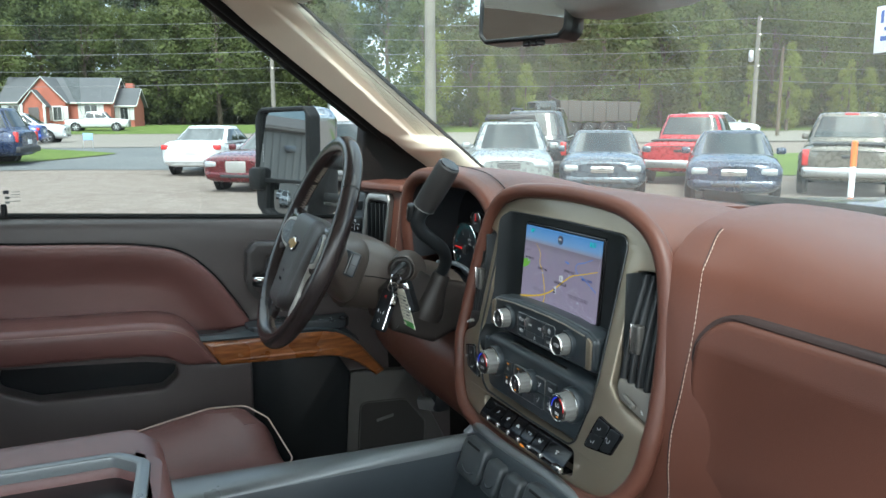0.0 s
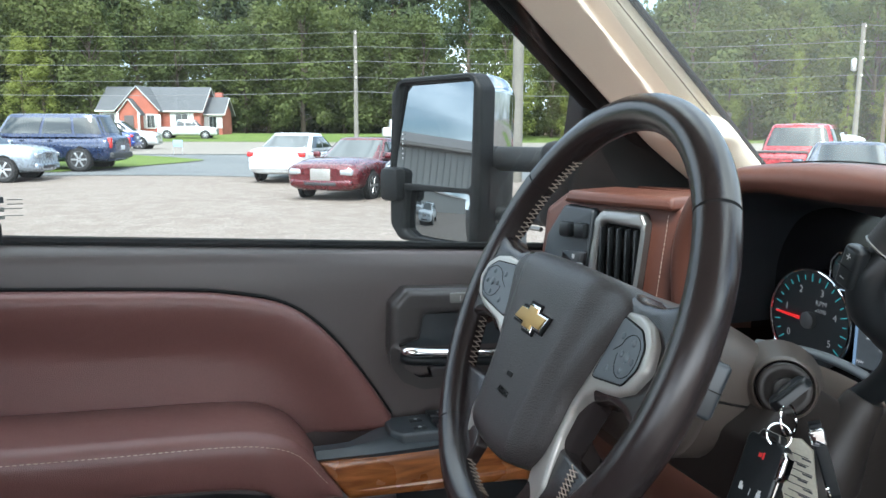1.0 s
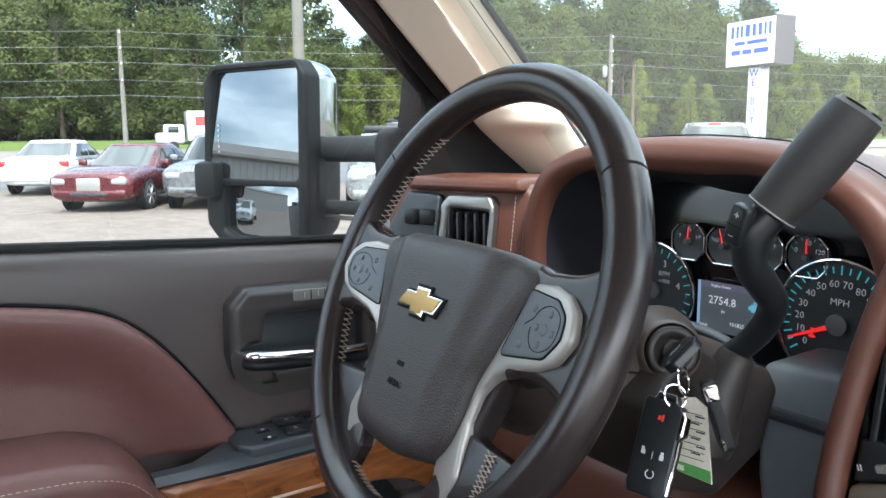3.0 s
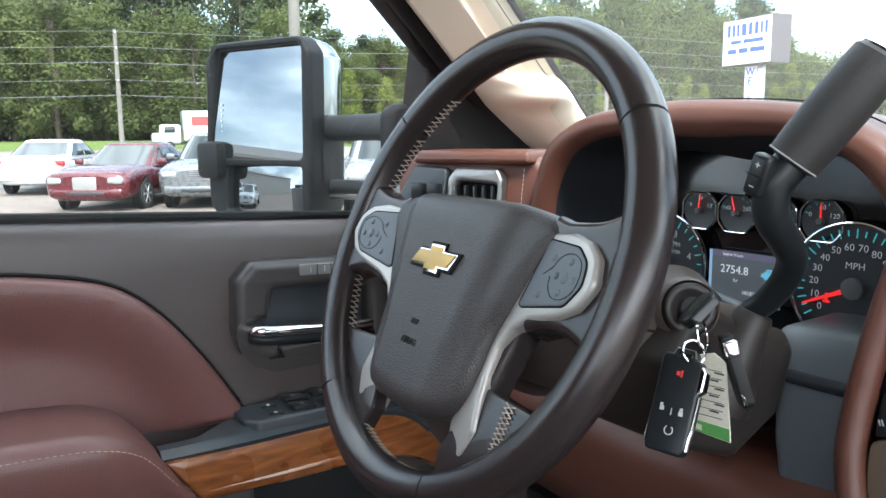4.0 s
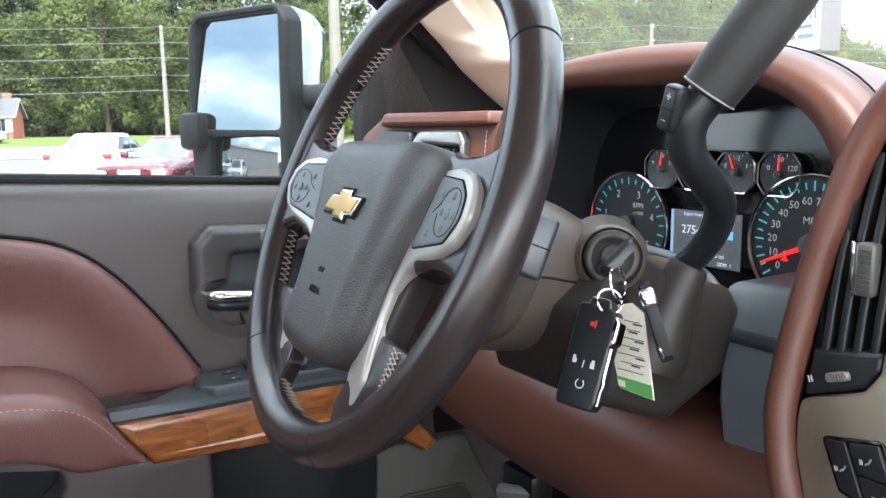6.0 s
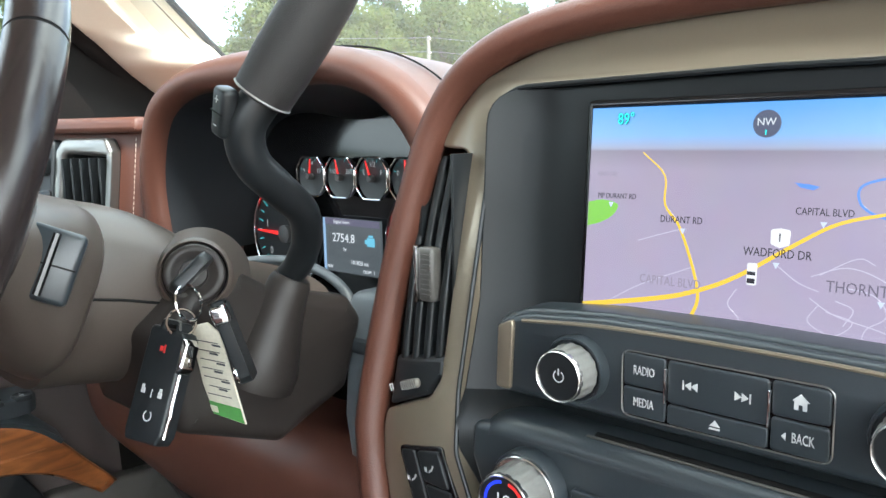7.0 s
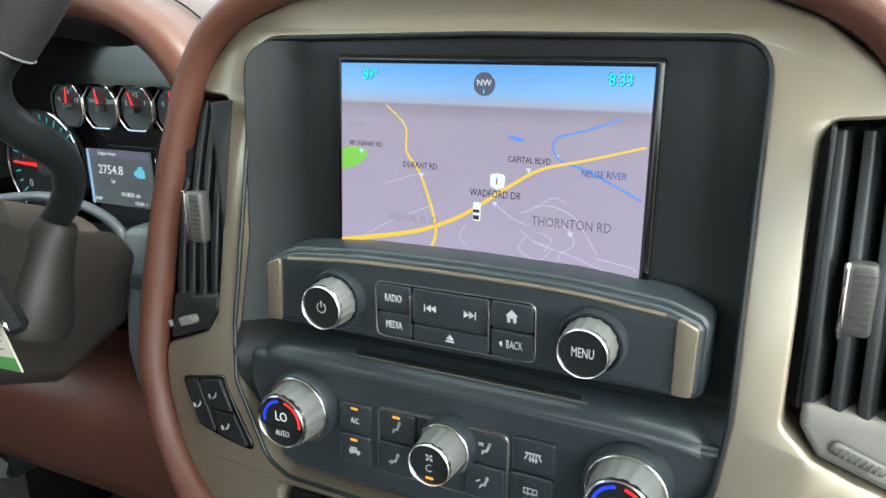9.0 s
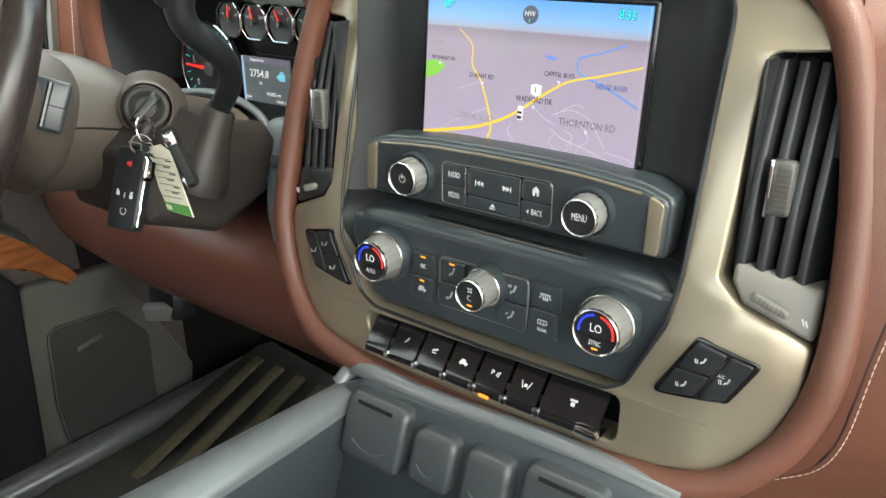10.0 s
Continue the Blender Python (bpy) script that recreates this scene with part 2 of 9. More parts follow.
def fillet(pts, r, n=5):
    """Rounds the corners of a closed outline; r is one radius or one for each corner."""
    out = []
    k = len(pts)
    for i, p in enumerate(pts):
        ri = r[i] if isinstance(r, (list, tuple)) else r
        p, a, b = Vector(p), Vector(pts[i - 1]), Vector(pts[(i + 1) % k])
        da, db = (a - p), (b - p)
        la, lb = da.length, db.length
        ang = da.angle(db) if la > 1e-9 and lb > 1e-9 else math.pi
        if ri < 1e-6 or ang > math.pi - 0.02:
            out.append(tuple(p))
            continue
        d = min(ri / math.tan(ang / 2), la * 0.49, lb * 0.49)
        s, e = p + da.normalized() * d, p + db.normalized() * d
        for j in range(n + 1):
            t = j / n
            q = s * (1 - t) ** 2 + p * 2 * t * (1 - t) + e * t * t
            out.append(tuple(q))
    return out


def spline(pts, n=6, closed=False):
    """Catmull-Rom through points of any dimension."""
    P = [Vector(p) for p in pts]
    k = len(P)
    out = []
    for i in range(k if closed else k - 1):
        p0 = P[(i - 1) % k] if closed or i > 0 else P[0] * 2 - P[1]
        p1, p2 = P[i], P[(i + 1) % k]
        p3 = P[(i + 2) % k] if closed or i + 2 < k else P[-1] * 2 - P[-2]
        for j in range(n):
            t = j / n
            out.append(0.5 * ((2 * p1) + (p2 - p0) * t + (2 * p0 - 5 * p1 + 4 * p2 - p3) * t * t + (3 * p1 - p0 - 3 * p2 + p3) * t ** 3))
    if not closed:
        out.append(P[-1])
    return [tuple(p) for p in out]


def area2(pts):
    return sum(a[0] * b[1] - b[0] * a[1] for a, b in zip(pts, pts[1:] + pts[:1])) / 2


def inset_loop(pts, d):
    """Moves a closed counterclockwise outline inwards by d."""
    out = []
    k = len(pts)
    for i in range(k):
        a, p, b = Vector(pts[i - 1][:2]), Vector(pts[i][:2]), Vector(pts[(i + 1) % k][:2])
        e1, e2 = (p - a), (b - p)
        if e1.length < 1e-9 or e2.length < 1e-9:
            e1 = e2 = b - a
        e1.normalize(), e2.normalize()
        n1, n2 = Vector((-e1.y, e1.x)), Vector((-e2.y, e2.x))
        m = n1 + n2
        m = m / max(m.length_squared, 0.5) * 2
        out.append(tuple(p + m * d))
    return out


def flat(u, v, w):
    return (u, v, w)


def on_y(y0):
    """Outline in x and z, front towards -y."""
    return lambda u, v, w: (u, y0 - w, v)


def on_x(x0, sign=1):
    """Outline in y and z, front towards +x (sign 1)."""
    return lambda u, v, w: (x0 + sign * w, u, v)


def on_z(z0):
    return lambda u, v, w: (u, v, z0 + w)


def by(m):
    return lambda u, v, w: m @ Vector((u, v, w))


def plate(outer, holes=(), depth=0.01, r=0.002, seg=3, f=flat, bm=None, cuts=(), profile=None):
    """A slab with a rounded front edge and holes, front at w = 0, mapped by f. profile: own rows of (inset, w) for the edge."""
    bm = bm or B()
    from mathutils.geometry import tessellate_polygon
    loops = []
    outer = [tuple(p[:2]) for p in outer]
    if area2(outer) < 0:
        outer = outer[::-1]
    rows = profile or [(r * (1 - math.cos(a)), -r + r * math.sin(a)) for a in (math.pi / 2 * k / seg for k in range(seg + 1))]
    new_geo = []
    for h, src in enumerate([outer, *holes]):
        src = [tuple(p[:2]) for p in src]
        if h and area2(src) < 0:
            src = src[::-1]
        rings = []
        for ins, w in [(0, -depth), *rows]:
            lp = inset_loop(src, ins if not h else -ins)
            rings.append([bm.verts.new((p[0], p[1], w)) for p in lp])
        k = len(src)
        for ra, rb in zip(rings, rings[1:]):
            for i in range(k):
                j = (i + 1) % k
                fa = (ra[i], ra[j], rb[j], rb[i])
                new_geo.append(bm.faces.new(fa if not h else fa[::-1]))
        loops.append((rings[-1], rings[0]))
    for side in (0, 1):
        vs = [v for lp in loops for v in lp[side]]
        tri = tessellate_polygon([[v.co.to_3d() * 1000 for v in lp[side]] for lp in loops])
        for t in tri:
            if len(set(t)) == 3:
                try:
                    new_geo.append(bm.faces.new([vs[i] for i in t]))
                except ValueError:
                    pass
    for axis, val in cuts:
        no = (1, 0, 0) if axis == "u" else (0, 1, 0)
        co = (val, 0, 0) if axis == "u" else (0, val, 0)
        bmesh.ops.bisect_plane(bm, geom=bm.verts[:] + bm.edges[:] + bm.faces[:], plane_co=co, plane_no=no, dist=1e-6)
    mine = {v for fc in bm.faces for v in fc.verts} if cuts else {v for fc in new_geo for v in fc.verts}
    for v in mine:
        v.co = f(*v.co)
    return bm


def tube(path, rad, n=12, closed=False, flatten=(1, 1), bm=None, up=None, cap=True):
    """A round bar along points; rad is one radius or one for each point."""
    bm = bm or B()
    P = [Vector(p) for p in path]
    k = len(P)
    rings = []
    ref = Vector(up) if up else None
    for i, p in enumerate(P):
        a = P[i - 1] if closed or i else p
        b = P[(i + 1) % k] if closed or i < k - 1 else p
        t = (b - a).normalized()
        if ref is None:
            ref = Vector((0, 0, 1)) if abs(t.z) < 0.9 else Vector((1, 0, 0))
        s = t.cross(ref).normalized()
        u = s.cross(t).normalized()
        if not up:
            ref = u
        r = rad[i] if isinstance(rad, (list, tuple)) else rad
        rings.append([bm.verts.new(p + s * math.cos(q) * r * flatten[0] + u * math.sin(q) * r * flatten[1]) for q in (2 * math.pi * j / n for j in range(n))])
    for i in range(k if closed else k - 1):
        ra, rb = rings[i], rings[(i + 1) % k]
        for j in range(n):
            bm.faces.new((ra[j], ra[(j + 1) % n], rb[(j + 1) % n], rb[j]))
    if not closed and cap:
        bm.faces.new(rings[0])
        bm.faces.new(rings[-1])
    return bm


def lathe(prof, n=32, m=None, bm=None, ribs=0, rib=0.0):
    """Turns (radius, height) rows about local z; ribs make a fluted side."""
    bm = bm or B()
    m = m or Matrix()
    rings = []
    for r, h in prof:
        ring = []
        for j in range(n):
            q = 2 * math.pi * j / n
            rr = r - (rib if ribs and (j * ribs * 2 // n) % 2 else 0)
            ring.append(bm.verts.new(m @ Vector((rr * math.cos(q), rr * math.sin(q), h))))
        rings.append(ring)
    for ra, rb in zip(rings, rings[1:]):
        for j in range(n):
            bm.faces.new((ra[j], ra[(j + 1) % n], rb[(j + 1) % n], rb[j]))
    bm.faces.new(rings[0])
    bm.faces.new(rings[-1])
    return bm


def rbox(c, size, r=0.003, m=None, bm=None, seg=2):
    """A box with rounded edges."""
    b2 = B()
    bmesh.ops.create_cube(b2, size=1)
    bmesh.ops.scale(b2, vec=size, verts=b2.verts)
    if r:
        bmesh.ops.bevel(b2, geom=b2.edges[:], offset=r, segments=seg, affect="EDGES", profile=0.5)
    bmesh.ops.translate(b2, vec=c, verts=b2.verts)
    if m:
        bmesh.ops.transform(b2, matrix=m, verts=b2.verts)
    return merge(bm, b2) if bm else b2


def merge(bm, other, m=None):
    if m:
        bmesh.ops.transform(other, matrix=m, verts=other.verts)
    me = bpy.data.meshes.new("joined")
    other.to_mesh(me)
    other.free()
    bm.from_mesh(me)
    bpy.data.meshes.remove(me)
    return bm


def sheet(fn, nu, nv, bm=None, close_u=False):
    """A surface of points fn(i / nu, j / nv)."""
    bm = bm or B()
    g = [[bm.verts.new(fn(i / nu, j / nv)) for j in range(nv + 1)] for i in range(nu + (0 if close_u else 1))]
    k = len(g)
    for i in range(nu):
        for j in range(nv):
            bm.faces.new((g[i][j], g[(i + 1) % k][j], g[(i + 1) % k][j + 1], g[i][j + 1]))
    return bm


def solid(bm, t):
    """Gives a surface thickness, away from its front."""
    bmesh.ops.recalc_face_normals(bm, faces=bm.faces)
    bmesh.ops.solidify(bm, geom=bm.faces[:], thickness=t)
    return bm


def letters(text, size, depth=0.0003, align="CENTER", wide=1.0):
    """The mesh of a line of text in the xy plane, centred on the origin."""
    cu = bpy.data.curves.new("text", "FONT")
    cu.body, cu.size, cu.extrude, cu.align_x, cu.align_y = text, size, depth, align, "CENTER"
    cu.resolution_u = 2
    ob = bpy.data.objects.new("text", cu)
    scene.collection.objects.link(ob)
    me = bpy.data.meshes.new_from_object(ob.evaluated_get(bpy.context.evaluated_depsgraph_get()))
    bm = B()
    bm.from_mesh(me)
    bpy.data.objects.remove(ob)
    bpy.data.curves.remove(cu)
    bpy.data.meshes.remove(me)
    bmesh.ops.scale(bm, vec=(wide, 1, 1), verts=bm.verts)
    return bm


FACE_BACK = Matrix(((1, 0, 0), (0, 0, -1), (0, 1, 0))).to_4x4()  # xy plane turned to x and z, front towards -y


def facing(x, y, z, rx=0, rz=0):
    """A pose whose xy plane stands upright and faces -y."""
    return Matrix.Translation((x, y, z)) @ pose(0, 0, 0, rx, 0, rz) @ FACE_BACK


def stitches(path, length=0.0042, gap=0.0014, rad=0.00048, lift=(0, 0, 0), bm=None):
    """Single stitches along a line, slightly raised."""
    bm = bm or B()
    P = [Vector(p) for p in path]
    cum = [0.0]
    for a, b in zip(P, P[1:]):
        cum.append(cum[-1] + (b - a).length)

    def at(s):
        s = min(max(s, 0), cum[-1])
        i = max(k for k in range(len(cum)) if cum[k] <= s + 1e-9)
        i = min(i, len(P) - 2)
        return P[i].lerp(P[i + 1], (s - cum[i]) / max(cum[i + 1] - cum[i], 1e-9)) + Vector(lift)

    s = 0.0
    while s + length < cum[-1]:
        tube([at(s), at(s + length / 2), at(s + length)], [rad * 0.6, rad, rad * 0.6], 5, bm=bm)
        s += length + gap
    return bm

# ---- the cab ----
def mirror_x(half):
    """A symmetric closed outline from its right half, given from top centre to bottom centre."""
    return [*half, *[(-x, z) for x, z in half[::-1] if abs(x) > 1e-6]]


def stack_y(x, z):
    """Depth of the centre stack's face."""
    return 0.131 + 0.235 * max(0.0, z - 1.2) - 0.05 * max(0.0, 1.2 - z) + 2.2 * max(0.0, abs(x) - 0.14) ** 2


RING = [(0, 1.447), (0.11, 1.441), (0.165, 1.424), (0.195, 1.395), (0.212, 1.35), (0.224, 1.29), (0.230, 1.22), (0.225, 1.175), (0.210, 1.140), (0.180, 1.110), (0.125, 1.097), (0, 1.093)]


def build_dashboard():
    dash = thing("dashboard", "brown leather-grained truck dashboard with cream stitching", "dashboard", (0, 0.3, 1.2), kind="structure")
    ring = spline(mirror_x(RING), 5, True)
    ring3 = [(x, stack_y(x, z) - 0.004, z) for x, z in ring]
    part("stack_surround", tube(ring3, 0.0105, 14, True, up=(0, 1, 0)), DASH_LEATHER, dash, "padded brown leather surround")

    # housing that runs forward from the surround
    k = len(ring)

    def hous(u, v):
        x, z = ring[int(round(u * k)) % k]
        y = stack_y(x, z) + 0.006
        g = 1 + 0.10 * v
        return (x * g, y + v * (0.34 if z > 1.25 else 0.2), z - 0.055 * v * v * (1 if z > 1.3 else -0.3))

    part("stack_housing", sheet(hous, k, 8, close_u=True), DASH_LEATHER, dash)

    # passenger side: one skin from the windscreen down to the knees
    prof = spline([(0.70, 1.385), (0.58, 1.405), (0.42, 1.420), (0.31, 1.421), (0.245, 1.408), (0.212, 1.380), (0.198, 1.352), (0.188, 1.315), (0.181, 1.26), (0.180, 1.20), (0.190, 1.12), (0.225, 1.02), (0.30, 0.95)], 4)

    def edge_x(z):
        """Where the skin meets the padded surround."""
        rows = [(0.90, 0.15), (1.09, 0.165), (1.13, 0.205), (1.175, 0.226), (1.22, 0.230), (1.29, 0.225), (1.35, 0.213), (1.395, 0.198), (1.43, 0.190)]
        for (a, xa), (b, xb) in zip(rows, rows[1:]):
            if z <= b:
                return xa + (xb - xa) * (z - a) / (b - a)
        return 0.190

    def skin(x, y, z, u=0.0):
        near = math.exp(-((x - edge_x(z)) / 0.055) ** 2)
        low = min(1, max(0, (1.424 - z) / 0.05)) if y < 0.30 else 0.0
        high = min(1, max(0, (z - 1.30) / 0.10)) * min(1, max(0, (0.62 - y) / 0.25))
        return (x, y - 0.028 * near * low + 0.4 * max(0, u - 0.75) ** 2, z + 0.022 * math.exp(-((x - 0.2) / 0.13) ** 2) * high)

    def pad(u, v):
        y, z = prof[int(round(v * (len(prof) - 1)))]
        x0 = edge_x(z)
        return skin(x0 + (0.885 - x0) * u, y, z, u)

    part("passenger_pad", solid(sheet(pad, 40, len(prof) - 1), 0.01), DASH_LEATHER, dash, "brown dash skin on the passenger side", sharp=70)
    gl = fillet([(0.264, 1.347), (0.84, 1.347), (0.84, 1.07), (0.246, 1.07)], [0.045, 0.03, 0.03, 0.03], 8)
    gy = lambda v: 0.176 + 1.1 * max(0, 1.2 - v) ** 1.5 + 0.30 * max(0, v - 1.315)
    part("glovebox_door", plate(gl, depth=0.03, r=0.008, f=lambda u, v, w: (u, gy(v) - w - 0.004 - 0.022 * math.exp(-((u - 0.225) / 0.040) ** 2), v), cuts=[("v", 1.07 + 0.03 * i) for i in range(1, 9)] + [("u", 0.25 + 0.01 * i) for i in range(9)] + [("u", 0.4), ("u", 0.6)]), DASH_LEATHER, dash, "closed brown glovebox door")
    g2 = gl if area2(gl) > 0 else gl[::-1]
    rim = [(x, z + (0.003 if z > 1.2 else 0)) for x, z in inset_loop(g2, -0.0025)]
    part("glovebox_gap", plate(rim, [inset_loop(g2, 0.002)], 0.012, 0.002, 2, lambda u, v, w: (u, gy(v) + 0.0012 - w - 0.022 * math.exp(-((u - 0.225) / 0.040) ** 2), v), cuts=[("v", 1.07 + 0.03 * i) for i in range(1, 9)]), GROOVE, dash, "dark gap round the glovebox")
    face = [p for p in prof if p[0] < 0.27 or p[1] < 1.3]

    def face_y(z):
        return next((a[0] + (b[0] - a[0]) * (a[1] - z) / (a[1] - b[1]) for a, b in zip(face, face[1:]) if b[1] <= z <= a[1]), face[0][0])

    seam = [skin(x, face_y(z), z) for x, z in spline([(0.229, 1.405), (0.244, 1.378), (0.256, 1.33), (0.257, 1.27), (0.250, 1.21), (0.243, 1.15), (0.229, 1.115), (0.205, 1.094)], 8)]
    part("stitching", stitches(seam, lift=(0, -0.0022, 0)), STITCH, dash, "cream thread")
    # dark line laid on the skin for the shade in the fold
    part("stitch_crease", tube([Vector(p) + Vector((-0.0035, -0.0006, 0)) for p in seam], 0.0009, 5), GROOVE, dash, "fine dark line painting the shade of the crease beside the thread")

    # driver side: top roll and lower knee panel
    def top(u, v):
        x = -0.90 + 0.72 * u
        y = 0.30 + 0.42 * v
        return (x, y, 1.405 - 0.02 * v + 0.03 * math.exp(-((x + 0.42) / 0.18) ** 2) * (1 - v))

    part("driver_pad", solid(sheet(top, 24, 6), 0.01), DASH_LEATHER, dash, "brown upper dash pad")
    kn = spline([(0.27, 1.175), (0.215, 1.160), (0.185, 1.130), (0.178, 1.09), (0.195, 1.03), (0.25, 0.975), (0.33, 0.955)], 5)

    def knee(u, v):
        y, z = kn[int(round(v * (len(kn) - 1)))]
        x = -0.80 + 0.61 * u
        sag = 0.035 * math.exp(-((x + 0.42) / 0.13) ** 2) * max(0, 1 - v * 2.2)
        return (x, y + 0.05 * max(0, -0.62 - x) * 2, z - sag)

    part("knee_panel", solid(sheet(knee, 30, len(kn) - 1), 0.01), DASH_LEATHER, dash, "brown lower knee panel")
    # dark trim right of the column
    bl = fillet([(-0.335, 1.262), (-0.205, 1.270), (-0.205, 1.122), (-0.312, 1.128)], 0.012, 4)
    part("column_side_panel", plate(bl, depth=0.10, r=0.006, f=lambda u, v, w: (u, 0.196 + 0.25 * max(0, v - 1.17) - w, v), cuts=[("v", 1.14), ("v", 1.17), ("v", 1.2), ("v", 1.24)]), SIDE_PANEL, dash, "blue-grey satin panel")
    part("cluster_lip", tube(spline([(-0.530, 0.24, 1.262), (-0.468, 0.24, 1.271), (-0.427, 0.24, 1.272), (-0.388, 0.24, 1.266), (-0.360, 0.24, 1.251), (-0.352, 0.24, 1.225)], 5), 0.0045, 10), SIDE_PANEL, dash, "curved lip below the gauges")
    return dash


def build_cluster_hood():
    hood = thing("cluster_hood", "brown leather hood arching over the instrument cluster", "dash hood", (-0.42, 0.25, 1.3), kind="structure")
    rear = [(-0.640, 1.25), (-0.645, 1.33), (-0.630, 1.385), (-0.600, 1.424), (-0.545, 1.447), (-0.46, 1.456), (-0.38, 1.455), (-0.31, 1.447), (-0.255, 1.425), (-0.222, 1.392), (-0.205, 1.35)]
    rp = spline(rear, 5)
    k = len(rp) - 1

    def shell(u, v):
        x, z = rp[int(round(u * k))]
        cx, cz = -0.42, 1.33
        if v < 0.5:  # rolled rear edge, outside to inside
            a = v / 0.5 * math.pi
            ins = 0.017 * (1 - math.cos(a))
            y = 0.212 - 0.017 * math.sin(a) + 0.06 * max(0.0, (1.42 - z)) * 1.0
        else:
            t = (v - 0.5) / 0.5
            ins = 0.034 + 0.028 * t
            y = 0.212 + 0.115 * t + 0.06 * max(0.0, (1.42 - z))
        d = Vector((x - cx, z - cz))
        d = d * (1 - ins / max(d.length, 0.05))
        return (cx + d.x, y, cz + d.y)

    part("hood_roll", sheet(lambda u, v: shell(u, v * 0.5), k, 10), DASH_LEATHER, hood)
    part("hood_lining", sheet(lambda u, v: shell(u, 0.5 + v * 0.5), k, 6), LINING, hood, "dark blue-grey inner lining")

    def outer(u, v):
        x, z = rp[int(round(u * k))]
        y0 = 0.212 + 0.06 * max(0.0, (1.42 - z))
        return (x, y0 + 0.30 * v, z - 0.045 * v * v)

    part("hood_top", sheet(outer, k, 6), DASH_LEATHER, hood)
    seam = [(x, 0.240, z + 0.0012) for x, z in rp if -0.58 < x < -0.215]
    part("hood_seam", tube(seam, 0.0008, 5), RUBBER, hood)
    return hood


build_dashboard()
build_cluster_hood()


def build_shell():
    # floor, firewall, rear wall, roof
    solo("floor", rbox((0, -0.35, 0.545), (1.75, 2.0, 0.14), 0.005), CARPET, "dark carpeted cab floor", "floor", kind="structure")
    solo("wall_firewall", rbox((0, 0.62, 0.95), (1.72, 0.05, 0.85), 0.005), CARPET, "dark carpeted firewall under the dash", "wall", kind="structure")
    solo("wall_rear", rbox((0, -1.42, 0.95), (1.8, 0.06, 0.9), 0.01), DOOR_PLASTIC, "plain rear wall of the cab", "wall", kind="structure")
    solo("wall_side", rbox((-0.93, -0.95, 0.92), (0.05, 0.9, 0.86), 0.01), DOOR_PLASTIC, "plain rear side wall of the cab", "wall", kind="structure")

    solo("wall_passenger", rbox((0.945, -0.50, 0.58), (0.06, 1.86, 0.16), 0.02), DOOR_PLASTIC, "plain low sill of the open passenger side", "wall", kind="structure")

    def roof(u, v):
        x, y = -0.70 + 1.4 * u, -1.45 + 1.47 * v
        e = max(0, abs(x) - 0.5) / 0.2
        return (x, y, 1.842 - 0.045 * e * e - 0.05 * max(0, v - 0.9) ** 2 * 30)

    solo("ceiling", solid(sheet(roof, 20, 14), 0.03), HEADLINER, "beige cloth headliner", "ceiling", kind="structure")
    # A-pillar trims
    for s in (-1, 1):
        a0, a1 = Vector((-0.800, 0.470, 1.435)), Vector((-0.658, 0.009, 1.76))  # windscreen edge
        b0, b1 = Vector((-0.905, 0.345, 1.425)), Vector((-0.690, -0.165, 1.76))  # side glass edge
        if s > 0:
            for p in (a0, a1, b0, b1):
                p.x = -p.x

        def step(a, b, q):
            q = min(1, max(0, (q - a) / (b - a)))
            return q * q * (3 - 2 * q)

        def pil(u, v):
            t = -0.12 + 1.2 * u
            a, b = a0.lerp(a1, t), b0.lerp(b1, t)
            b = b.lerp(a, 0.20)
            q = math.pi * v
            inn = Vector((-s * 0.8, -0.35, -0.1)).normalized()
            plain = 0.045 * math.sin(q) + 0.018 * math.exp(-((t - 0.15) / 0.035) ** 2) * math.sin(q)
            grip = 0.006 * math.sin(min(v, 0.5) * math.pi) + 0.003 * step(0.20, 0.28, v) + 0.020 * step(0.53 - 0.12 * t, 0.565 - 0.12 * t, v)
            grip *= 1 - step(0.90, 1.0, v) ** 2
            m = step(0.17, 0.22, t - 0.06 * v) * (1 - step(0.86, 1.0, t))
            return a.lerp(b, (1 - math.cos(q)) / 2) + inn * (plain * (1 - m) + grip * m)

        p = thing("a_pillar", "beige moulded windscreen pillar trim", "pillar", (s * 0.85, 0.4, 1.4), kind="structure")
        part("pillar_trim", sheet(pil, 90, 60), BEIGE, p, "beige trim with a moulded grab handle and recess", sharp=75)
        if s < 0:
            # brown line on the beige paints the shade in the moulded crease
            part("trim_crease", tube([Vector(pil(0.24 + 0.05 * i, 0.235)) + Vector((0.0, -0.0006, 0)) for i in range(13)], 0.0009, 5), mat("crease_shade_brown", (0.16, 0.12, 0.095), 0.8, bump=0), p, "fine brown line painting the shade of the moulded crease")
            part("screen_edge_seal", tube([a0.lerp(a1, t) + Vector((0.0012, 0.0012, 0.0006)) for t in (-0.1, 0.5, 1.1)], 0.0045, 8), RUBBER, p, "black rubber seal")
            part("door_edge_seal", tube([b0.lerp(b1, t) + Vector((-0.004, 0.010, 0.004)) for t in (-0.12, 0.5, 1.1)], 0.0135, 10), RUBBER, p, "black door frame edge")
            part("door_edge_seal", tube([b0.lerp(b1, t).lerp(a0.lerp(a1, t), 0.155) + Vector((0.004, 0.0, -0.002)) for t in (-0.12, 0.5, 1.1)], 0.0115, 10), RUBBER, p, "black rubber door seal")
    # sail panel inside the mirror corner
    sail = [(0.19, 1.335), (0.46, 1.325), (0.42, 1.42), (0.245, 1.565), (0.20, 1.57)]
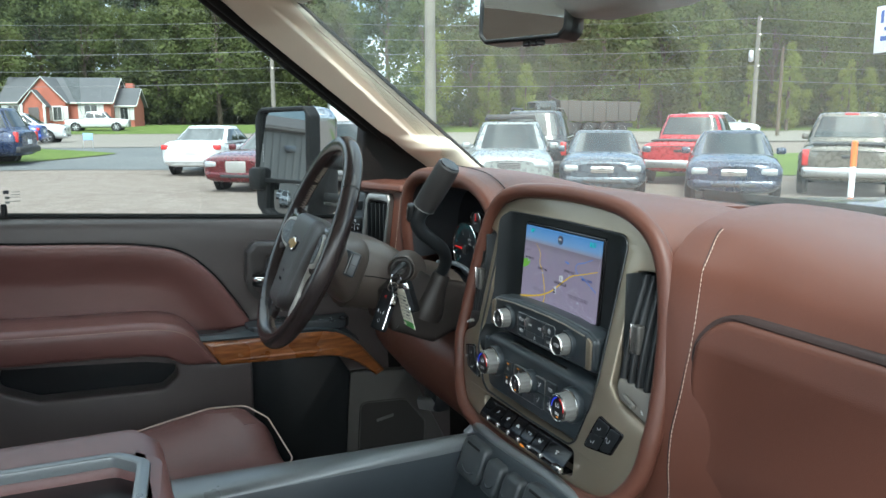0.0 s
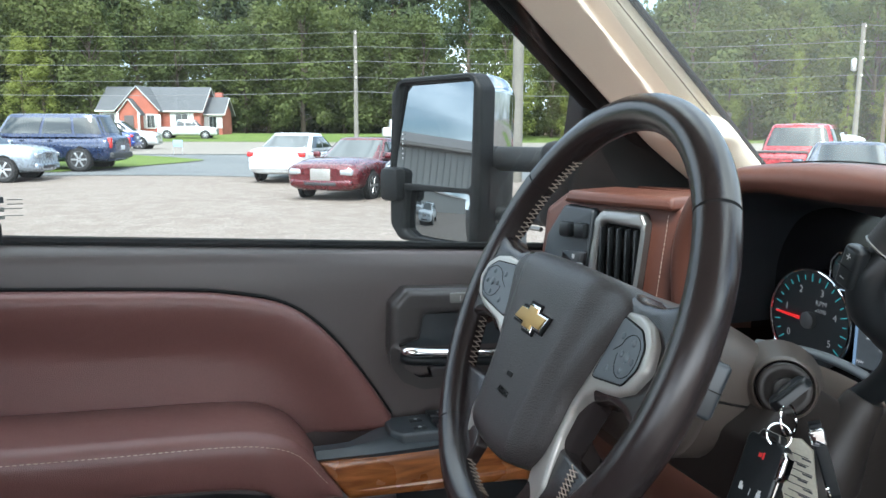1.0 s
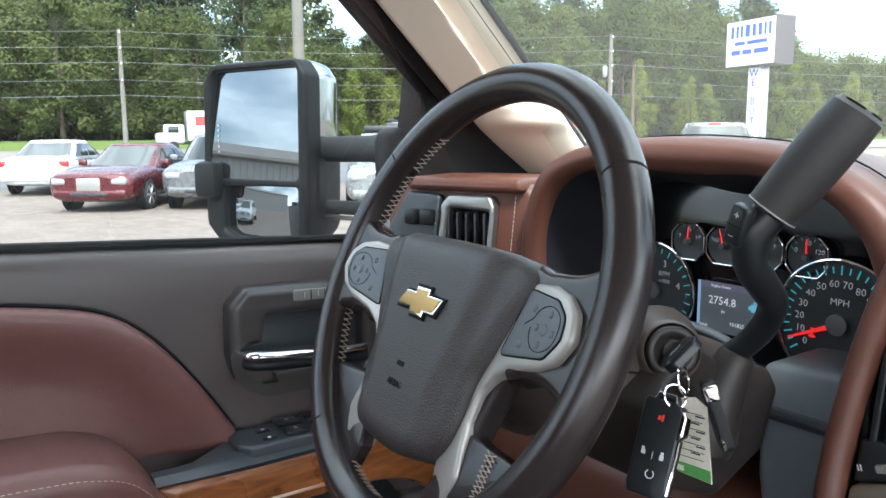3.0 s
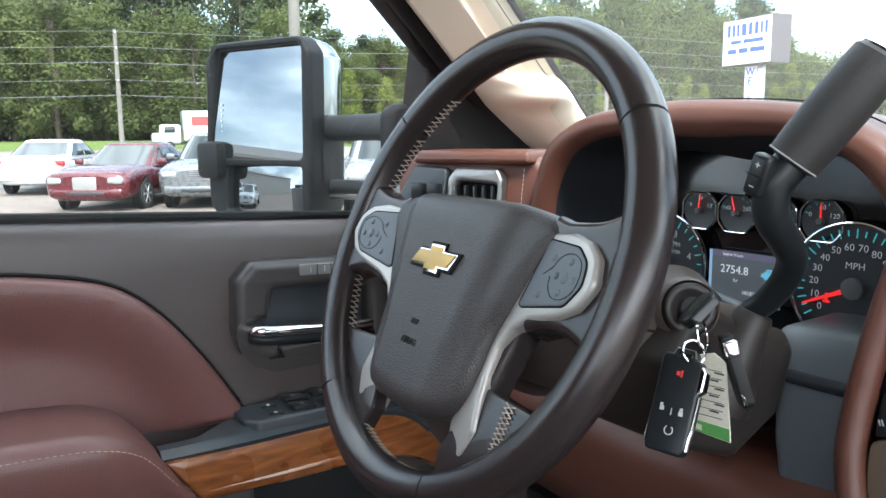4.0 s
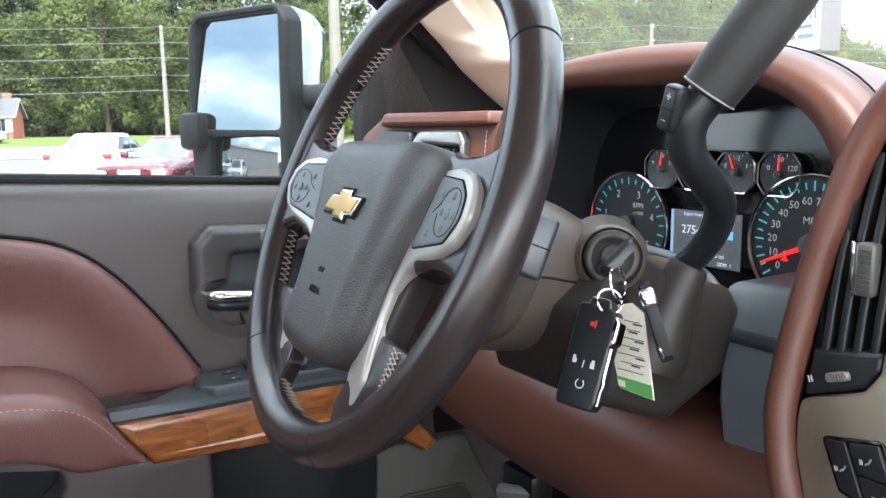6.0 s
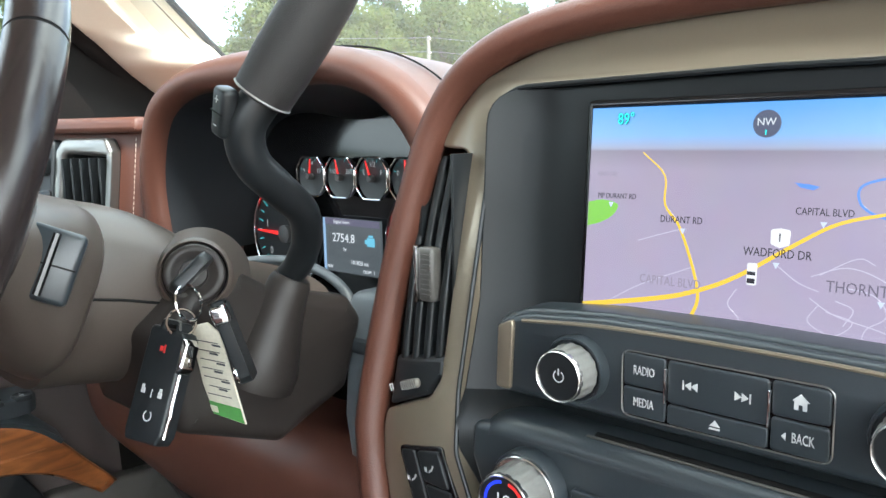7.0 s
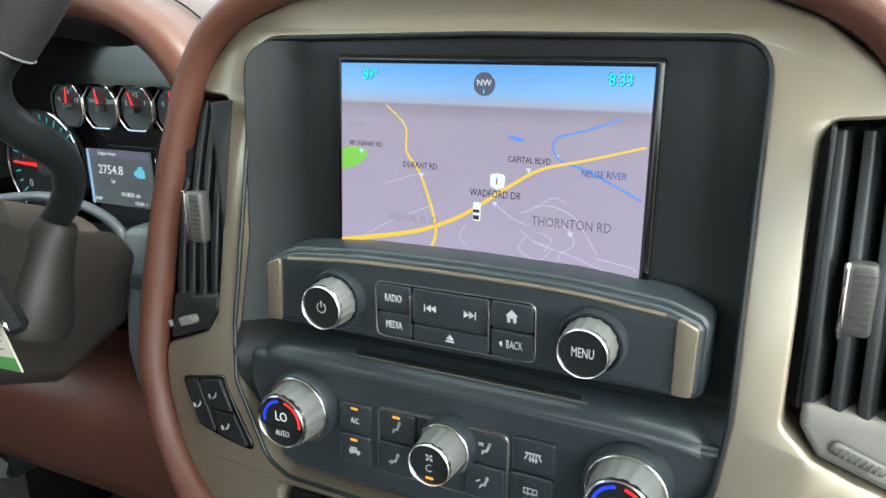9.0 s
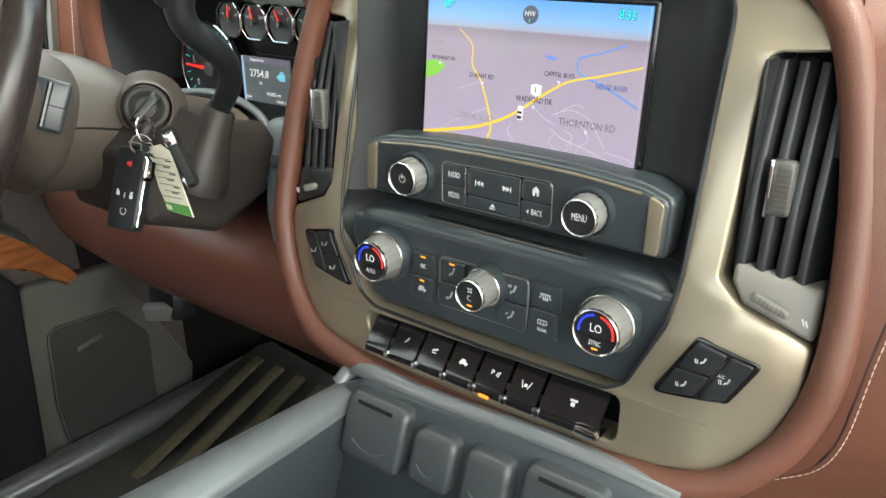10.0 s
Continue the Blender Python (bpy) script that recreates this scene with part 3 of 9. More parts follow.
    solo("sail_panel", plate(fillet(sail, 0.01, 3), depth=0.05, r=0.008, f=lambda u, v, w: (-0.870 + 0.16 * (v - 1.335) + w, u, v)), RUBBER, "dark grey sail panel in the front corner of the door", "panel", kind="structure")

    # windscreen
    def ws(u, v):
        x = (-0.80 + 1.6 * u) * (1 - 0.18 * v)
        return (x, 0.70 - 0.70 * v - 0.25 * (abs(2 * u - 1)) ** 2.2 * (1 - 0.9 * v), 1.385 + 0.385 * v)

    w = solo("window_1", sheet(ws, 16, 8), SCREEN_GLASS, "clear raked windscreen", "window", kind="structure")
    w.visible_shadow = False
    g = solo("window_2", sheet(lambda u, v: (-0.872 + 0.185 * v, 0.33 - 1.9 * u + 0.0 - 0.40 * v * (u < 0.3), 1.325 + 0.45 * v), 8, 6), GLASS, "closed clear driver door glass", "window", kind="structure")
    g.visible_shadow = False
    # cowl and wiper beyond the glass
    solo("cowl", solid(sheet(lambda u, v: (-0.82 + 1.64 * u, 0.70 + 0.22 * v - 0.25 * abs(2 * u - 1) ** 2.2, 1.375 - 0.01 * v), 16, 3), 0.01), RUBBER, "black plastic cowl at the foot of the windscreen", "cowl", kind="structure")
    wp = thing("windscreen_wiper", "black windscreen wiper parked on the cowl", "wiper", (0.1, 0.72, 1.39))
    part("arm", tube([(0.55, 0.70, 1.388), (0.3, 0.73, 1.398), (0.05, 0.745, 1.396)], 0.007, 8), RUBBER, wp)
    part("blade", tube([(-0.35, 0.755, 1.392), (0.05, 0.757, 1.394), (0.45, 0.735, 1.392)], 0.006, 6, flatten=(1, 1.8)), RUBBER, wp)

    def hoodf(u, v):
        x = -0.95 + 1.9 * u
        return (x, 0.9 + 1.15 * v, 1.345 - 0.05 * v - 0.10 * abs(2 * u - 1) ** 4 + 0.03 * math.exp(-((abs(x) - 0.45) / 0.2) ** 2))

    solo("bonnet", solid(sheet(hoodf, 16, 8), 0.02), mat("dark_metallic_paint", (0.03, 0.035, 0.045), 0.25, 0.4, coat=1, bump=0), "dark painted truck bonnet", "bonnet", kind="structure")


build_shell()

# ---- centre stack ----
RECESS = mat("black_recess_plastic", (0.0085, 0.0105, 0.0115), 0.36, spec=0.26, var=0.1, fine=1100, bump=0.1, dist=0.0002)
TAB_GREY = mat("dark_grey_tab_plastic", (0.070, 0.068, 0.063), 0.42, 0.1, var=0.06, bump=0.05)
VENT_GREY = mat("warm_grey_vent_trim", (0.135, 0.128, 0.112), 0.5, 0.1, var=0.05, bump=0.04, dist=0.0001)


def arc_strip(r0, r1, a0, a1, m, n=16, h=0.0004):
    bm = B()
    pts = [(r1 * math.cos(a), r1 * math.sin(a)) for a in (a0 + (a1 - a0) * i / n for i in range(n + 1))]
    pts += [(r0 * math.cos(a), r0 * math.sin(a)) for a in (a1 + (a0 - a1) * i / n for i in range(n + 1))]
    return plate(pts, depth=h, r=h * 0.3, seg=1, f=by(m), bm=bm)


def knob(name, label, x, y, z, r, depth, parent, kind="plain"):
    """A turned knob whose face stands at y."""
    m = facing(x, y + depth, z)
    k = part(name, lathe([(r * 1.07, 0), (r * 1.07, depth * 0.25), (r * 1.04, depth * 0.40), (r * 1.03, depth * 0.9), (r * 0.99, depth)], 128, m, ribs=16, rib=r * 0.03), KNOB_GREY, parent, label)
    part("boss", lathe([(r * 1.36, -0.012), (r * 1.34, -0.0012), (r * 1.28, 0.0012), (r * 1.20, 0.0012), (r * 1.15, -0.001)], 48, m), PANEL, k, "black raised collar")
    if kind != "plain":
        part("base_ring", lathe([(r * 1.23, 0.0006), (r * 1.225, 0.0020), (r * 1.195, 0.0024), (r * 1.17, 0.0010)], 48, m), SATIN_CHROME, k, "thin bright ring")
    part("face_ring", lathe([(r * 1.0, depth - 0.001), (r * 0.99, depth + 0.0014), (r * 0.95, depth + 0.0020), (r * 0.91, depth + 0.0014), (r * 0.89, depth - 0.002)], 48, m), SATIN_CHROME, k, "bright metal ring")
    part("face", lathe([(r * 0.90, depth - 0.003), (r * 0.90, depth + 0.0004), (r * 0.5, depth + 0.0006)], 40, m), BLACK, k)
    return k, m @ Matrix.Translation((0, 0, depth + 0.0007))


def label_on(name, text, size, m, parent, material=ICON, wide=0.9):
    return part(name, letters(text, size, 0.00015, wide=wide), material, parent) if m is None else part(name, merge(B(), letters(text, size, 0.00015, wide=wide), m), material, parent)


def poly(name, pts, m, parent, material=ICON, h=0.0003):
    return part(name, plate(pts, depth=h, r=h * 0.2, seg=1, f=by(m)), material, parent)


def bars(rows, m):
    """Small flat strokes of (x, y, width, height, turn)."""
    bm = B()
    for x, y, w, h, *t in rows:
        rbox((0, 0, 0), (w, h, 0.0003), 0, m @ Matrix.Translation((x, y, 0)) @ Matrix.Rotation(radians(t[0] if t else 0), 4, "Z"), bm)
    return bm


def seated_person(s=0.001, dx=0.0):
    """Strokes of a seat symbol."""
    return [(0.9 * s + dx, 0.6 * s, 1.5 * s, 3.6 * s, -24), (-0.6 * s + dx, -1.2 * s, 3.2 * s, 1.3 * s, 10), (-2.2 * s + dx, -2.4 * s, 1.1 * s, 2.4 * s, -22), (2.0 * s + dx, 3.5 * s, 1.7 * s, 1.7 * s, 0), (2.0 * s + dx, 3.5 * s, 1.7 * s, 1.7 * s, 45)]


def button(name, x0, x1, z0, z1, y, parent, r=0.0009, material=PANEL):
    p = fillet([(x0, z0), (x1, z0), (x1, z1), (x0, z1)], 0.0022, 3)
    return part(name, plate(p, depth=0.006, r=r, f=on_y(y)), material, parent)


INNER = [(0, 1.4105), (0.1495, 1.4085), (0.150, 1.24), (0.146, 1.208), (0.123, 1.160), (0.108, 1.151), (0, 1.149)]
OUTER = [(0, 1.439), (0.11, 1.434), (0.163, 1.416), (0.190, 1.390), (0.198, 1.376), (0.170, 1.374), (0.167, 1.366), (0.166, 1.243), (0.174, 1.230), (0.2175, 1.212), (0.2165, 1.180), (0.204, 1.145), (0.176, 1.114), (0.125, 1.103), (0, 1.099)]


def back_y(z):
    t = [(1.06, 0.142), (1.15, 0.146), (1.225, 0.150), (1.24, 0.163), (1.29, 0.1765), (1.40, 0.1845), (1.45, 0.19)]
    for (a, ya), (b, yb) in zip(t, t[1:]):
        if z <= b:
            return ya + (yb - ya) * (z - a) / (b - a)
    return t[-1][1]


def build_stack():
    st = thing("centre_stack", "champagne-trimmed black centre stack with knobs and vents", "centre stack", (0, 0.15, 1.06))
    nar = lambda x, z: (x * 0.925 if 0 < x and z > 1.15 else x, z)
    inner = fillet([nar(*p) for p in mirror_x(INNER)], 0.020, 6)
    outer = fillet([(x - 0.006, z) if 0.16 < x < 0.173 and z > 1.22 else (x, z) for x, z in mirror_x(OUTER)], 0.008, 4)
    bay = fillet([(-0.119, 1.144), (0.112, 1.148), (0.112, 1.112), (-0.108, 1.108)], 0.008, 3)
    face = part("trim_frame", plate(outer, [inner, bay], 0.03, 0.0022, 3, lambda u, v, w: (u, stack_y(u, v) - w, v), cuts=[("v", 1.1 + 0.025 * i) for i in range(13)] + [("u", -0.17), ("u", 0.17), ("u", -0.19), ("u", 0.19)]), TAUPE, st, "champagne satin trim frame")
    back = part("back_panel", plate(inner, depth=0.02, r=0.001, seg=1, f=lambda u, v, w: (u, back_y(v) - w - 0.016 * max(0, (abs(u) - 0.108) / 0.040) ** 2.2, v), cuts=[("v", z) for z in (1.225, 1.24, 1.265, 1.29, 1.34, 1.38)] + [("u", q * (0.108 + 0.006 * i)) for i in range(7) for q in (-1, 1)]), RECESS, st, "black satin panel")
    part("opening_lip", tube([(x, stack_y(x, z) - 0.0002, z) for x, z in inner], 0.0015, 8, True), BLACK, st, "black lip round the opening")
    part("bay_back", plate(bay, depth=0.01, r=0.001, f=on_y(0.150)), GLOSS_BLACK, st)

    # screen surround
    sur = fillet([(-0.092, 1.2905), (0.092, 1.2905), (0.092, 1.3995), (-0.092, 1.3995)], 0.003, 3)
    hole = [(-0.0872, 1.2933), (0.0872, 1.2933), (0.0872, 1.3955), (-0.0872, 1.3955)]
    part("screen_bezel", plate(sur, [hole], 0.012, 0.0015, 2, lambda u, v, w: (u, back_y(v) - 0.004 - w, v)), GLOSS_BLACK, st)

    # radio pod
    arch = [(-0.1245, 1.2835), (-0.107, 1.2905), (-0.06, 1.2945), (0, 1.2956), (0.06, 1.2948), (0.107, 1.2905), (0.1245, 1.2840)]
    pod = fillet([(-0.1275, 1.2460), (0.1235, 1.2460), *arch[::-1]], [0.006, 0.006, 0.006, 0.03, 0.05, 0.1, 0.05, 0.03, 0.006], 3)
    py = 0.1435
    radio = part("radio_panel", plate(pod, depth=0.035, r=0.004, f=on_y(py)), PANEL, st, "black radio control panel")
    rim = part("radio_rim", plate(inset_loop(pod, -0.0022), depth=0.02, r=0.004, f=on_y(py + 0.004)), PANEL, st)
    for s in (-1, 1):
        e = fillet([(s * 0.1130 - 0.0015, 1.2480), (s * 0.1225 - 0.0015, 1.2480), (s * 0.1222, 1.2825), (s * 0.1120, 1.2875)], 0.0025, 3)
        part("end_cap", plate(e, depth=0.004, r=0.001, f=on_y(py - 0.0022)), TAUPE, radio, "champagne end cap")
    line = [(x, py - 0.0008, z - 0.0035) for x, z in spline(arch[1:-1], 4)]
    part("trim_line", tube(line, 0.0011, 6), TAUPE, radio)
    k, m = knob("power_knob", "grey ribbed radio power knob", -0.073, 0.126, 1.268, 0.0128, 0.0125, st)
    part("power_icon", arc_strip(0.0025, 0.0031, radians(120), radians(420), m), ICON, k)
    part("power_stroke", bars([(0, 0.0022, 0.0007, 0.0034)], m), ICON, k)
    k, m = knob("menu_knob", "grey ribbed menu knob", 0.0735, 0.126, 1.2688, 0.0126, 0.0125, st)
    label_on("menu_text", "MENU", 0.0070, m, k, wide=0.58)
    # keys of the radio
    bx = fillet([(-0.0487, 1.2500), (0.0445, 1.2505), (0.0445, 1.2828), (-0.0487, 1.2823)], 0.005, 4)
    part("key_well", plate(bx, depth=0.004, r=0.001, f=on_y(py - 0.0007)), GLOSS_BLACK, st)
    part("key_outline", tube([(x, py - 0.0010, z) for x, z in inset_loop(bx if area2(bx) > 0 else bx[::-1], 0.0002)], 0.00045, 5, True), SILVER, st, "thin bright line round the keys")
    ky = py - 0.0018
    for nm, x0, x1, z0, z1, txt in (("radio_key", -0.0477, -0.0262, 1.2656, 1.2813, "RADIO"), ("media_key", -0.0477, -0.0262, 1.2512, 1.2650, "MEDIA"), ("seek_key", -0.0254, 0.0195, 1.2612, 1.2813, ""), ("eject_key", -0.0254, 0.0195, 1.2512, 1.2606, ""), ("home_key", 0.0204, 0.0434, 1.2666, 1.2815, ""), ("back_key", 0.0204, 0.0434, 1.2514, 1.2660, "BACK")):
        b = button(nm, x0, x1, z0, z1, ky, st)
        m = facing((x0 + x1) / 2 + (0.0015 if txt == "BACK" else 0), ky - 0.0002, (z0 + z1) / 2)
        if txt:
            label_on("key_text", txt, 0.0062, m, b, wide=0.56)
        if nm == "back_key":
            poly("arrow", [(-0.0085, 0), (-0.0067, 0.0017), (-0.0067, -0.0017)], m, b)
        if nm == "seek_key":
            for s in (-1, 1):
                for dx in (0.0095, 0.0125):
                    poly("seek_arrow", [(s * (dx - 0.0013), 0.0020), (s * (dx - 0.0013), -0.0020), (s * (dx + 0.0017), 0)], m, b)
                part("seek_stroke", bars([(s * 0.0148, 0, 0.0006, 0.0042)], m), ICON, b)
        if nm == "eject_key":
            poly("eject_arrow", [(-0.0024, -0.0004), (0.0024, -0.0004), (0, 0.0024)], m, b)
            part("eject_stroke", bars([(0, -0.0015, 0.0048, 0.0008)], m), ICON, b)
        if nm == "home_key":
            poly("house_icon", [(-0.0034, 0.0006), (0, 0.0038), (0.0034, 0.0006), (0.0025, 0.0006), (0.0025, -0.0030), (0.0008, -0.0030), (0.0008, -0.0008), (-0.0008, -0.0008), (-0.0008, -0.0030), (-0.0025, -0.0030), (-0.0025, 0.0006)], m, b)
    for x in (-0.0258, 0.0200):
        part("key_divider", rbox((x, ky - 0.001, 1.2692), (0.0011, 0.002, 0.0165), 0.0003), CHROME, st)
    # disc slot and ledge over the climate panel
    part("disc_slot", rbox((0, 0, 0), (0.132, 0.0030, 0.0016), 0.0003, Matrix.Translation((0.002, 0.1455, 1.2349)) @ pose(0, 0, 0, 22, 0, 0)), RUBBER, st, "thin dark disc slot")
    part("slot_lip", rbox((0, 0, 0), (0.140, 0.0014, 0.0008), 0.0003, Matrix.Translation((0.002, 0.1432, 1.2342)) @ pose(0, 0, 0, 26, 0, 0)), TAB_GREY, st)

    def ledge(u, v):
        x = -0.142 + 0.284 * u
        e = abs(x / 0.142)
        z0 = 1.2365 - 0.014 * e ** 9
        a = v * math.pi / 2
        return (x, 0.158 - 0.022 * math.sin(a) * (1 - 0.5 * e ** 12), z0 - 0.011 * (1 - math.cos(a)))

    part("climate_ledge", solid(sheet(ledge, 40, 10), 0.004), PANEL, st, sharp=60)
    clim = fillet([(-0.140, 1.226), (-0.140, 1.205), (-0.118, 1.158), (-0.105, 1.154), (0.105, 1.154), (0.118, 1.158), (0.140, 1.205), (0.140, 1.226)], 0.006, 3)
    cy = 0.1375
    part("climate_panel", plate(clim, depth=0.02, r=0.004, f=lambda u, v, w: (u, cy + 0.06 * (v - 1.19) - w, v)), PANEL, st, "black climate control panel")
    for x, txt in ((-0.0975, "AUTO"), (0.0965, "SYNC")):
        k, m = knob("temperature_knob", "grey ribbed temperature knob with a lit LO display", x, 0.1145, 1.1985, 0.0166, 0.0165, st, "chrome")
        label_on("display_text", "LO", 0.0085, m @ Matrix.Translation((0, 0.0028, 0)), k, GLOW_WHITE, 0.8)
        label_on("key_text", txt, 0.0052, m @ Matrix.Translation((0, -0.0078, 0)), k, wide=0.68)
        part("cold_arc", arc_strip(0.0113, 0.0131, radians(98), radians(188), m), GLOW_BLUE, k, "blue lit arc")
        part("hot_arc", arc_strip(0.0113, 0.0131, radians(-12), radians(78), m), GLOW_RED, k, "red lit arc")
        part("face_split", bars([(0, -0.0036, 0.0275, 0.0004)], m), GLOSS_BLACK, k)
        if txt == "SYNC":
            part("lamp", bars([(0, -0.0118, 0.0044, 0.0013)], m), GLOW_ORANGE, k)
    k, m = knob("fan_knob", "grey ribbed fan knob", -0.001, 0.1125, 1.1975, 0.0122, 0.0175, st, "chrome")
    for a in range(4):
        poly("fan_blade", [(0.0003, 0.0002), (0.0011, 0.0003), (0.0019, 0.0011), (0.0015, 0.0021), (0.0004, 0.0016)], m @ Matrix.Translation((0, 0.0042, 0)) @ Matrix.Rotation(radians(90 * a), 4, "Z"), k)
    poly("power_icon", [(math.cos(a) * r, math.sin(a) * r - 0.002) for r, rng in ((0.0021, range(-22, 9)), (0.0017, range(8, -23, -1))) for a in (radians(255 + i * 8.5) for i in rng)], m, k)
    part("lamp", bars([(0, -0.0078, 0.0044, 0.0013)], m), GLOW_ORANGE, k)

    def ckey(nm, x0, x1, z0, z1, draw, lamp=False, txt=""):
        yk = cy + 0.06 * ((z0 + z1) / 2 - 1.19) - 0.0022
        b = button(nm, x0, x1, z0, z1, yk, st)
        m = facing((x0 + x1) / 2, yk - 0.0003, (z0 + z1) / 2)
        if txt:
            label_on("key_text", txt, 0.0054, m @ Matrix.Translation((0, -0.0012, 0)), b, wide=0.66)
        if draw:
            part("key_icon", bars(draw, m), ICON, b)
        part("lamp", bars([(0, 0.0066, 0.0046, 0.0013)], m), GLOW_ORANGE if lamp else BLUE_BLACK, b)
        return b, m

    car = [(0, -0.001, 0.0075, 0.0018), (-0.0005, 0.0009, 0.0042, 0.0018), (-0.0024, -0.0022, 0.0014, 0.0012), (0.0024, -0.0022, 0.0014, 0.0012)]
    ckey("ac_key", -0.0725, -0.0510, 1.1880, 1.2072, [], True, "A/C")
    ckey("recirculation_key", -0.0730, -0.0515, 1.1685, 1.1874, car, True)
    bw = fillet([(-0.0480, 1.1675), (0.0325, 1.1675), (0.0335, 1.2100), (-0.0465, 1.2090)], 0.005, 4)
    part("fan_well", plate(bw, [inset_loop(bw, 0.0012)], 0.003, 0.0004, 1, on_y(cy - 0.0015)), SILVER, st)
    p = seated_person(0.00095)
    ckey("vent_key", -0.0455, -0.0225, 1.1890, 1.2078, p, True)
    ckey("floor_key", -0.0465, -0.0235, 1.1688, 1.1884, p + [(-0.0034, -0.0018, 0.0024, 0.0007, 50)])
    ckey("screen_floor_key", 0.0095, 0.0320, 1.1895, 1.2086, p + [(-0.003, 0.002, 0.003, 0.0006), (-0.003, 0.0032, 0.003, 0.0006)])
    ckey("bi_level_key", 0.0085, 0.0315, 1.1688, 1.1889, p + [(-0.0034, 0.0010, 0.0026, 0.0007, 30)])
    fan = [(0, 0.0022, 0.0086, 0.0007), (-0.0036, 0.0004, 0.0007, 0.0042, -28), (0.0036, 0.0004, 0.0007, 0.0042, 28), (0, -0.0012, 0.0050, 0.0007), (-0.0016, -0.0002, 0.0006, 0.0050), (0, -0.0002, 0.0006, 0.0050), (0.0016, -0.0002, 0.0006, 0.0050)]
    ckey("defrost_key", 0.0352, 0.0588, 1.1910, 1.2108, fan)
    b, m = ckey("rear_defrost_key", 0.0345, 0.0580, 1.1690, 1.1904, [(0, 0.0034, 0.0078, 0.0006), (0, 0.0004, 0.0078, 0.0006), (-0.0036, 0.0019, 0.0006, 0.0034), (0.0036, 0.0019, 0.0006, 0.0034), (-0.0013, 0.0014, 0.0006, 0.004), (0.0013, 0.0014, 0.0006, 0.004)])
    label_on("rear_text", "REAR", 0.0036, m @ Matrix.Translation((0, -0.0042, 0)), b)

    # toggle row
    xs = [-0.112, -0.087, -0.058, -0.0297, -0.002, 0.026, 0.054, 0.1035]
    for i, (a, c) in enumerate(zip(xs, xs[1:])):
        sec = spline([(0.149, 1.143), (0.136, 1.135), (0.124, 1.122), (0.1175, 1.1125), (0.1205, 1.108), (0.135, 1.108)], 3)
        zo = 0.0045 + 0.001 * i / 6

        def tog(u, v):
            y, z = sec[int(round(v * (len(sec) - 1)))]
            return (a + 0.0015 + (c - a - 0.003) * u, y, z + zo)

        g = part("toggle_switch", solid(sheet(tog, 3, len(sec) - 1), 0.002), GLOSS_BLACK, st, "gloss black toggle switch with a chrome tip" if i else "blank gloss black toggle switch")
        if i:
            part("tip", rbox((a, 0.1185, 1.113 + zo), (0.0050, 0.0060, 0.0075), 0.0012), CHROME, g, "chrome tip")
        m = Matrix.Translation(((a + c) / 2, 0.1268, 1.1262 + zo)) @ pose(0, 0, 0, -42, 0, 0) @ FACE_BACK
        icon = [[], seated_person(0.0006), [(0, 0.001, 0.0052, 0.0016, 20), (0.0, -0.0016, 0.0038, 0.0008)], car, [(0.003, 0, 0.0007, 0.0032, -15), (0.0046, 0, 0.0007, 0.0042, -15)], [(-0.003, 0, 0.0007, 0.006, 20), (0.003, 0, 0.0007, 0.006, -20), (0, -0.0005, 0.0026, 0.0022)], [(0, 0.0014, 0.0058, 0.0016), (0, -0.0014, 0.003, 0.003)]][i]
        if icon:
            part("switch_icon", bars(icon, m), ICON, g)
        if i == 4:
            label_on("park_text", "P", 0.0058, m @ Matrix.Translation((-0.0012, 0, 0)), g)
            part("lamp", rbox((a + 0.011, 0.1180, 1.1095 + zo), (0.0085, 0.003, 0.003), 0.0005), GLOW_ORANGE, g)
    part("end_tip", rbox((0.0945, 0.1175, 1.1195), (0.018, 0.008, 0.0085), 0.0025), CHROME, st, "chrome end tip")

    # vents at both sides
    for s in (-1, 1):
        v = part("air_vent", plate(fillet([(s * 0.1665, 1.373), (s * 0.214, 1.373), (s * 0.226, 1.225), (s * 0.1665, 1.248)], 0.006, 3), depth=0.004, r=0.0005, f=on_y(0.215)), RUBBER, st, "black air vent with upright slats")
        part("well_inner", rbox((s * 0.1655, 0.185, 1.31), (0.002, 0.06, 0.125), 0.0005), BLACK, v)
        part("well_outer", rbox((s * 0.2195, 0.188, 1.272), (0.006, 0.044, 0.095), 0.001), BLACK, v)
        part("well_outer", rbox((s * 0.207, 0.190, 1.345), (0.006, 0.040, 0.050), 0.001), BLACK, v)
        for i in range(4):
            x = s * (0.1735 + 0.0112 * i)
            sec = fillet([(-0.0020, -0.012), (0.0020, -0.012), (0.0028, 0.012), (-0.0028, 0.012)], 0.0018, 3)
            sl = B()

            def slat(u, w):
                q = sec[int(round(w * len(sec))) % len(sec)]
                z = 1.370 - 0.118 * u - 0.004 * i * u
                return (x + q[0] + s * 0.006 * (1.3 - z) + (-0.42 if s > 0 else -0.05) * q[1], stack_y(x, z) + 0.016 - q[1] * 1.0 - 0.004 * math.sin(math.pi * u), z)

            part("slat", sheet(slat, 10, len(sec), sl), BLACK, v)
        tx, ty = (0.1850, 0.1600) if s > 0 else (-0.1835, 0.1560)
        tab = part("slider_tab", rbox((tx - 0.0014, ty, 1.301), (0.0122, 0.0100, 0.0330), 0.0028, seg=3), TAB_GREY, v, "grey ribbed slider tab with a bright edge")
        for q in range(9):
            part("tab_rib", rbox((tx - 0.0004, ty - 0.0052, 1.2890 + 0.003 * q), (0.0078, 0.0010, 0.0011), 0.0003), TAB_GREY, tab)
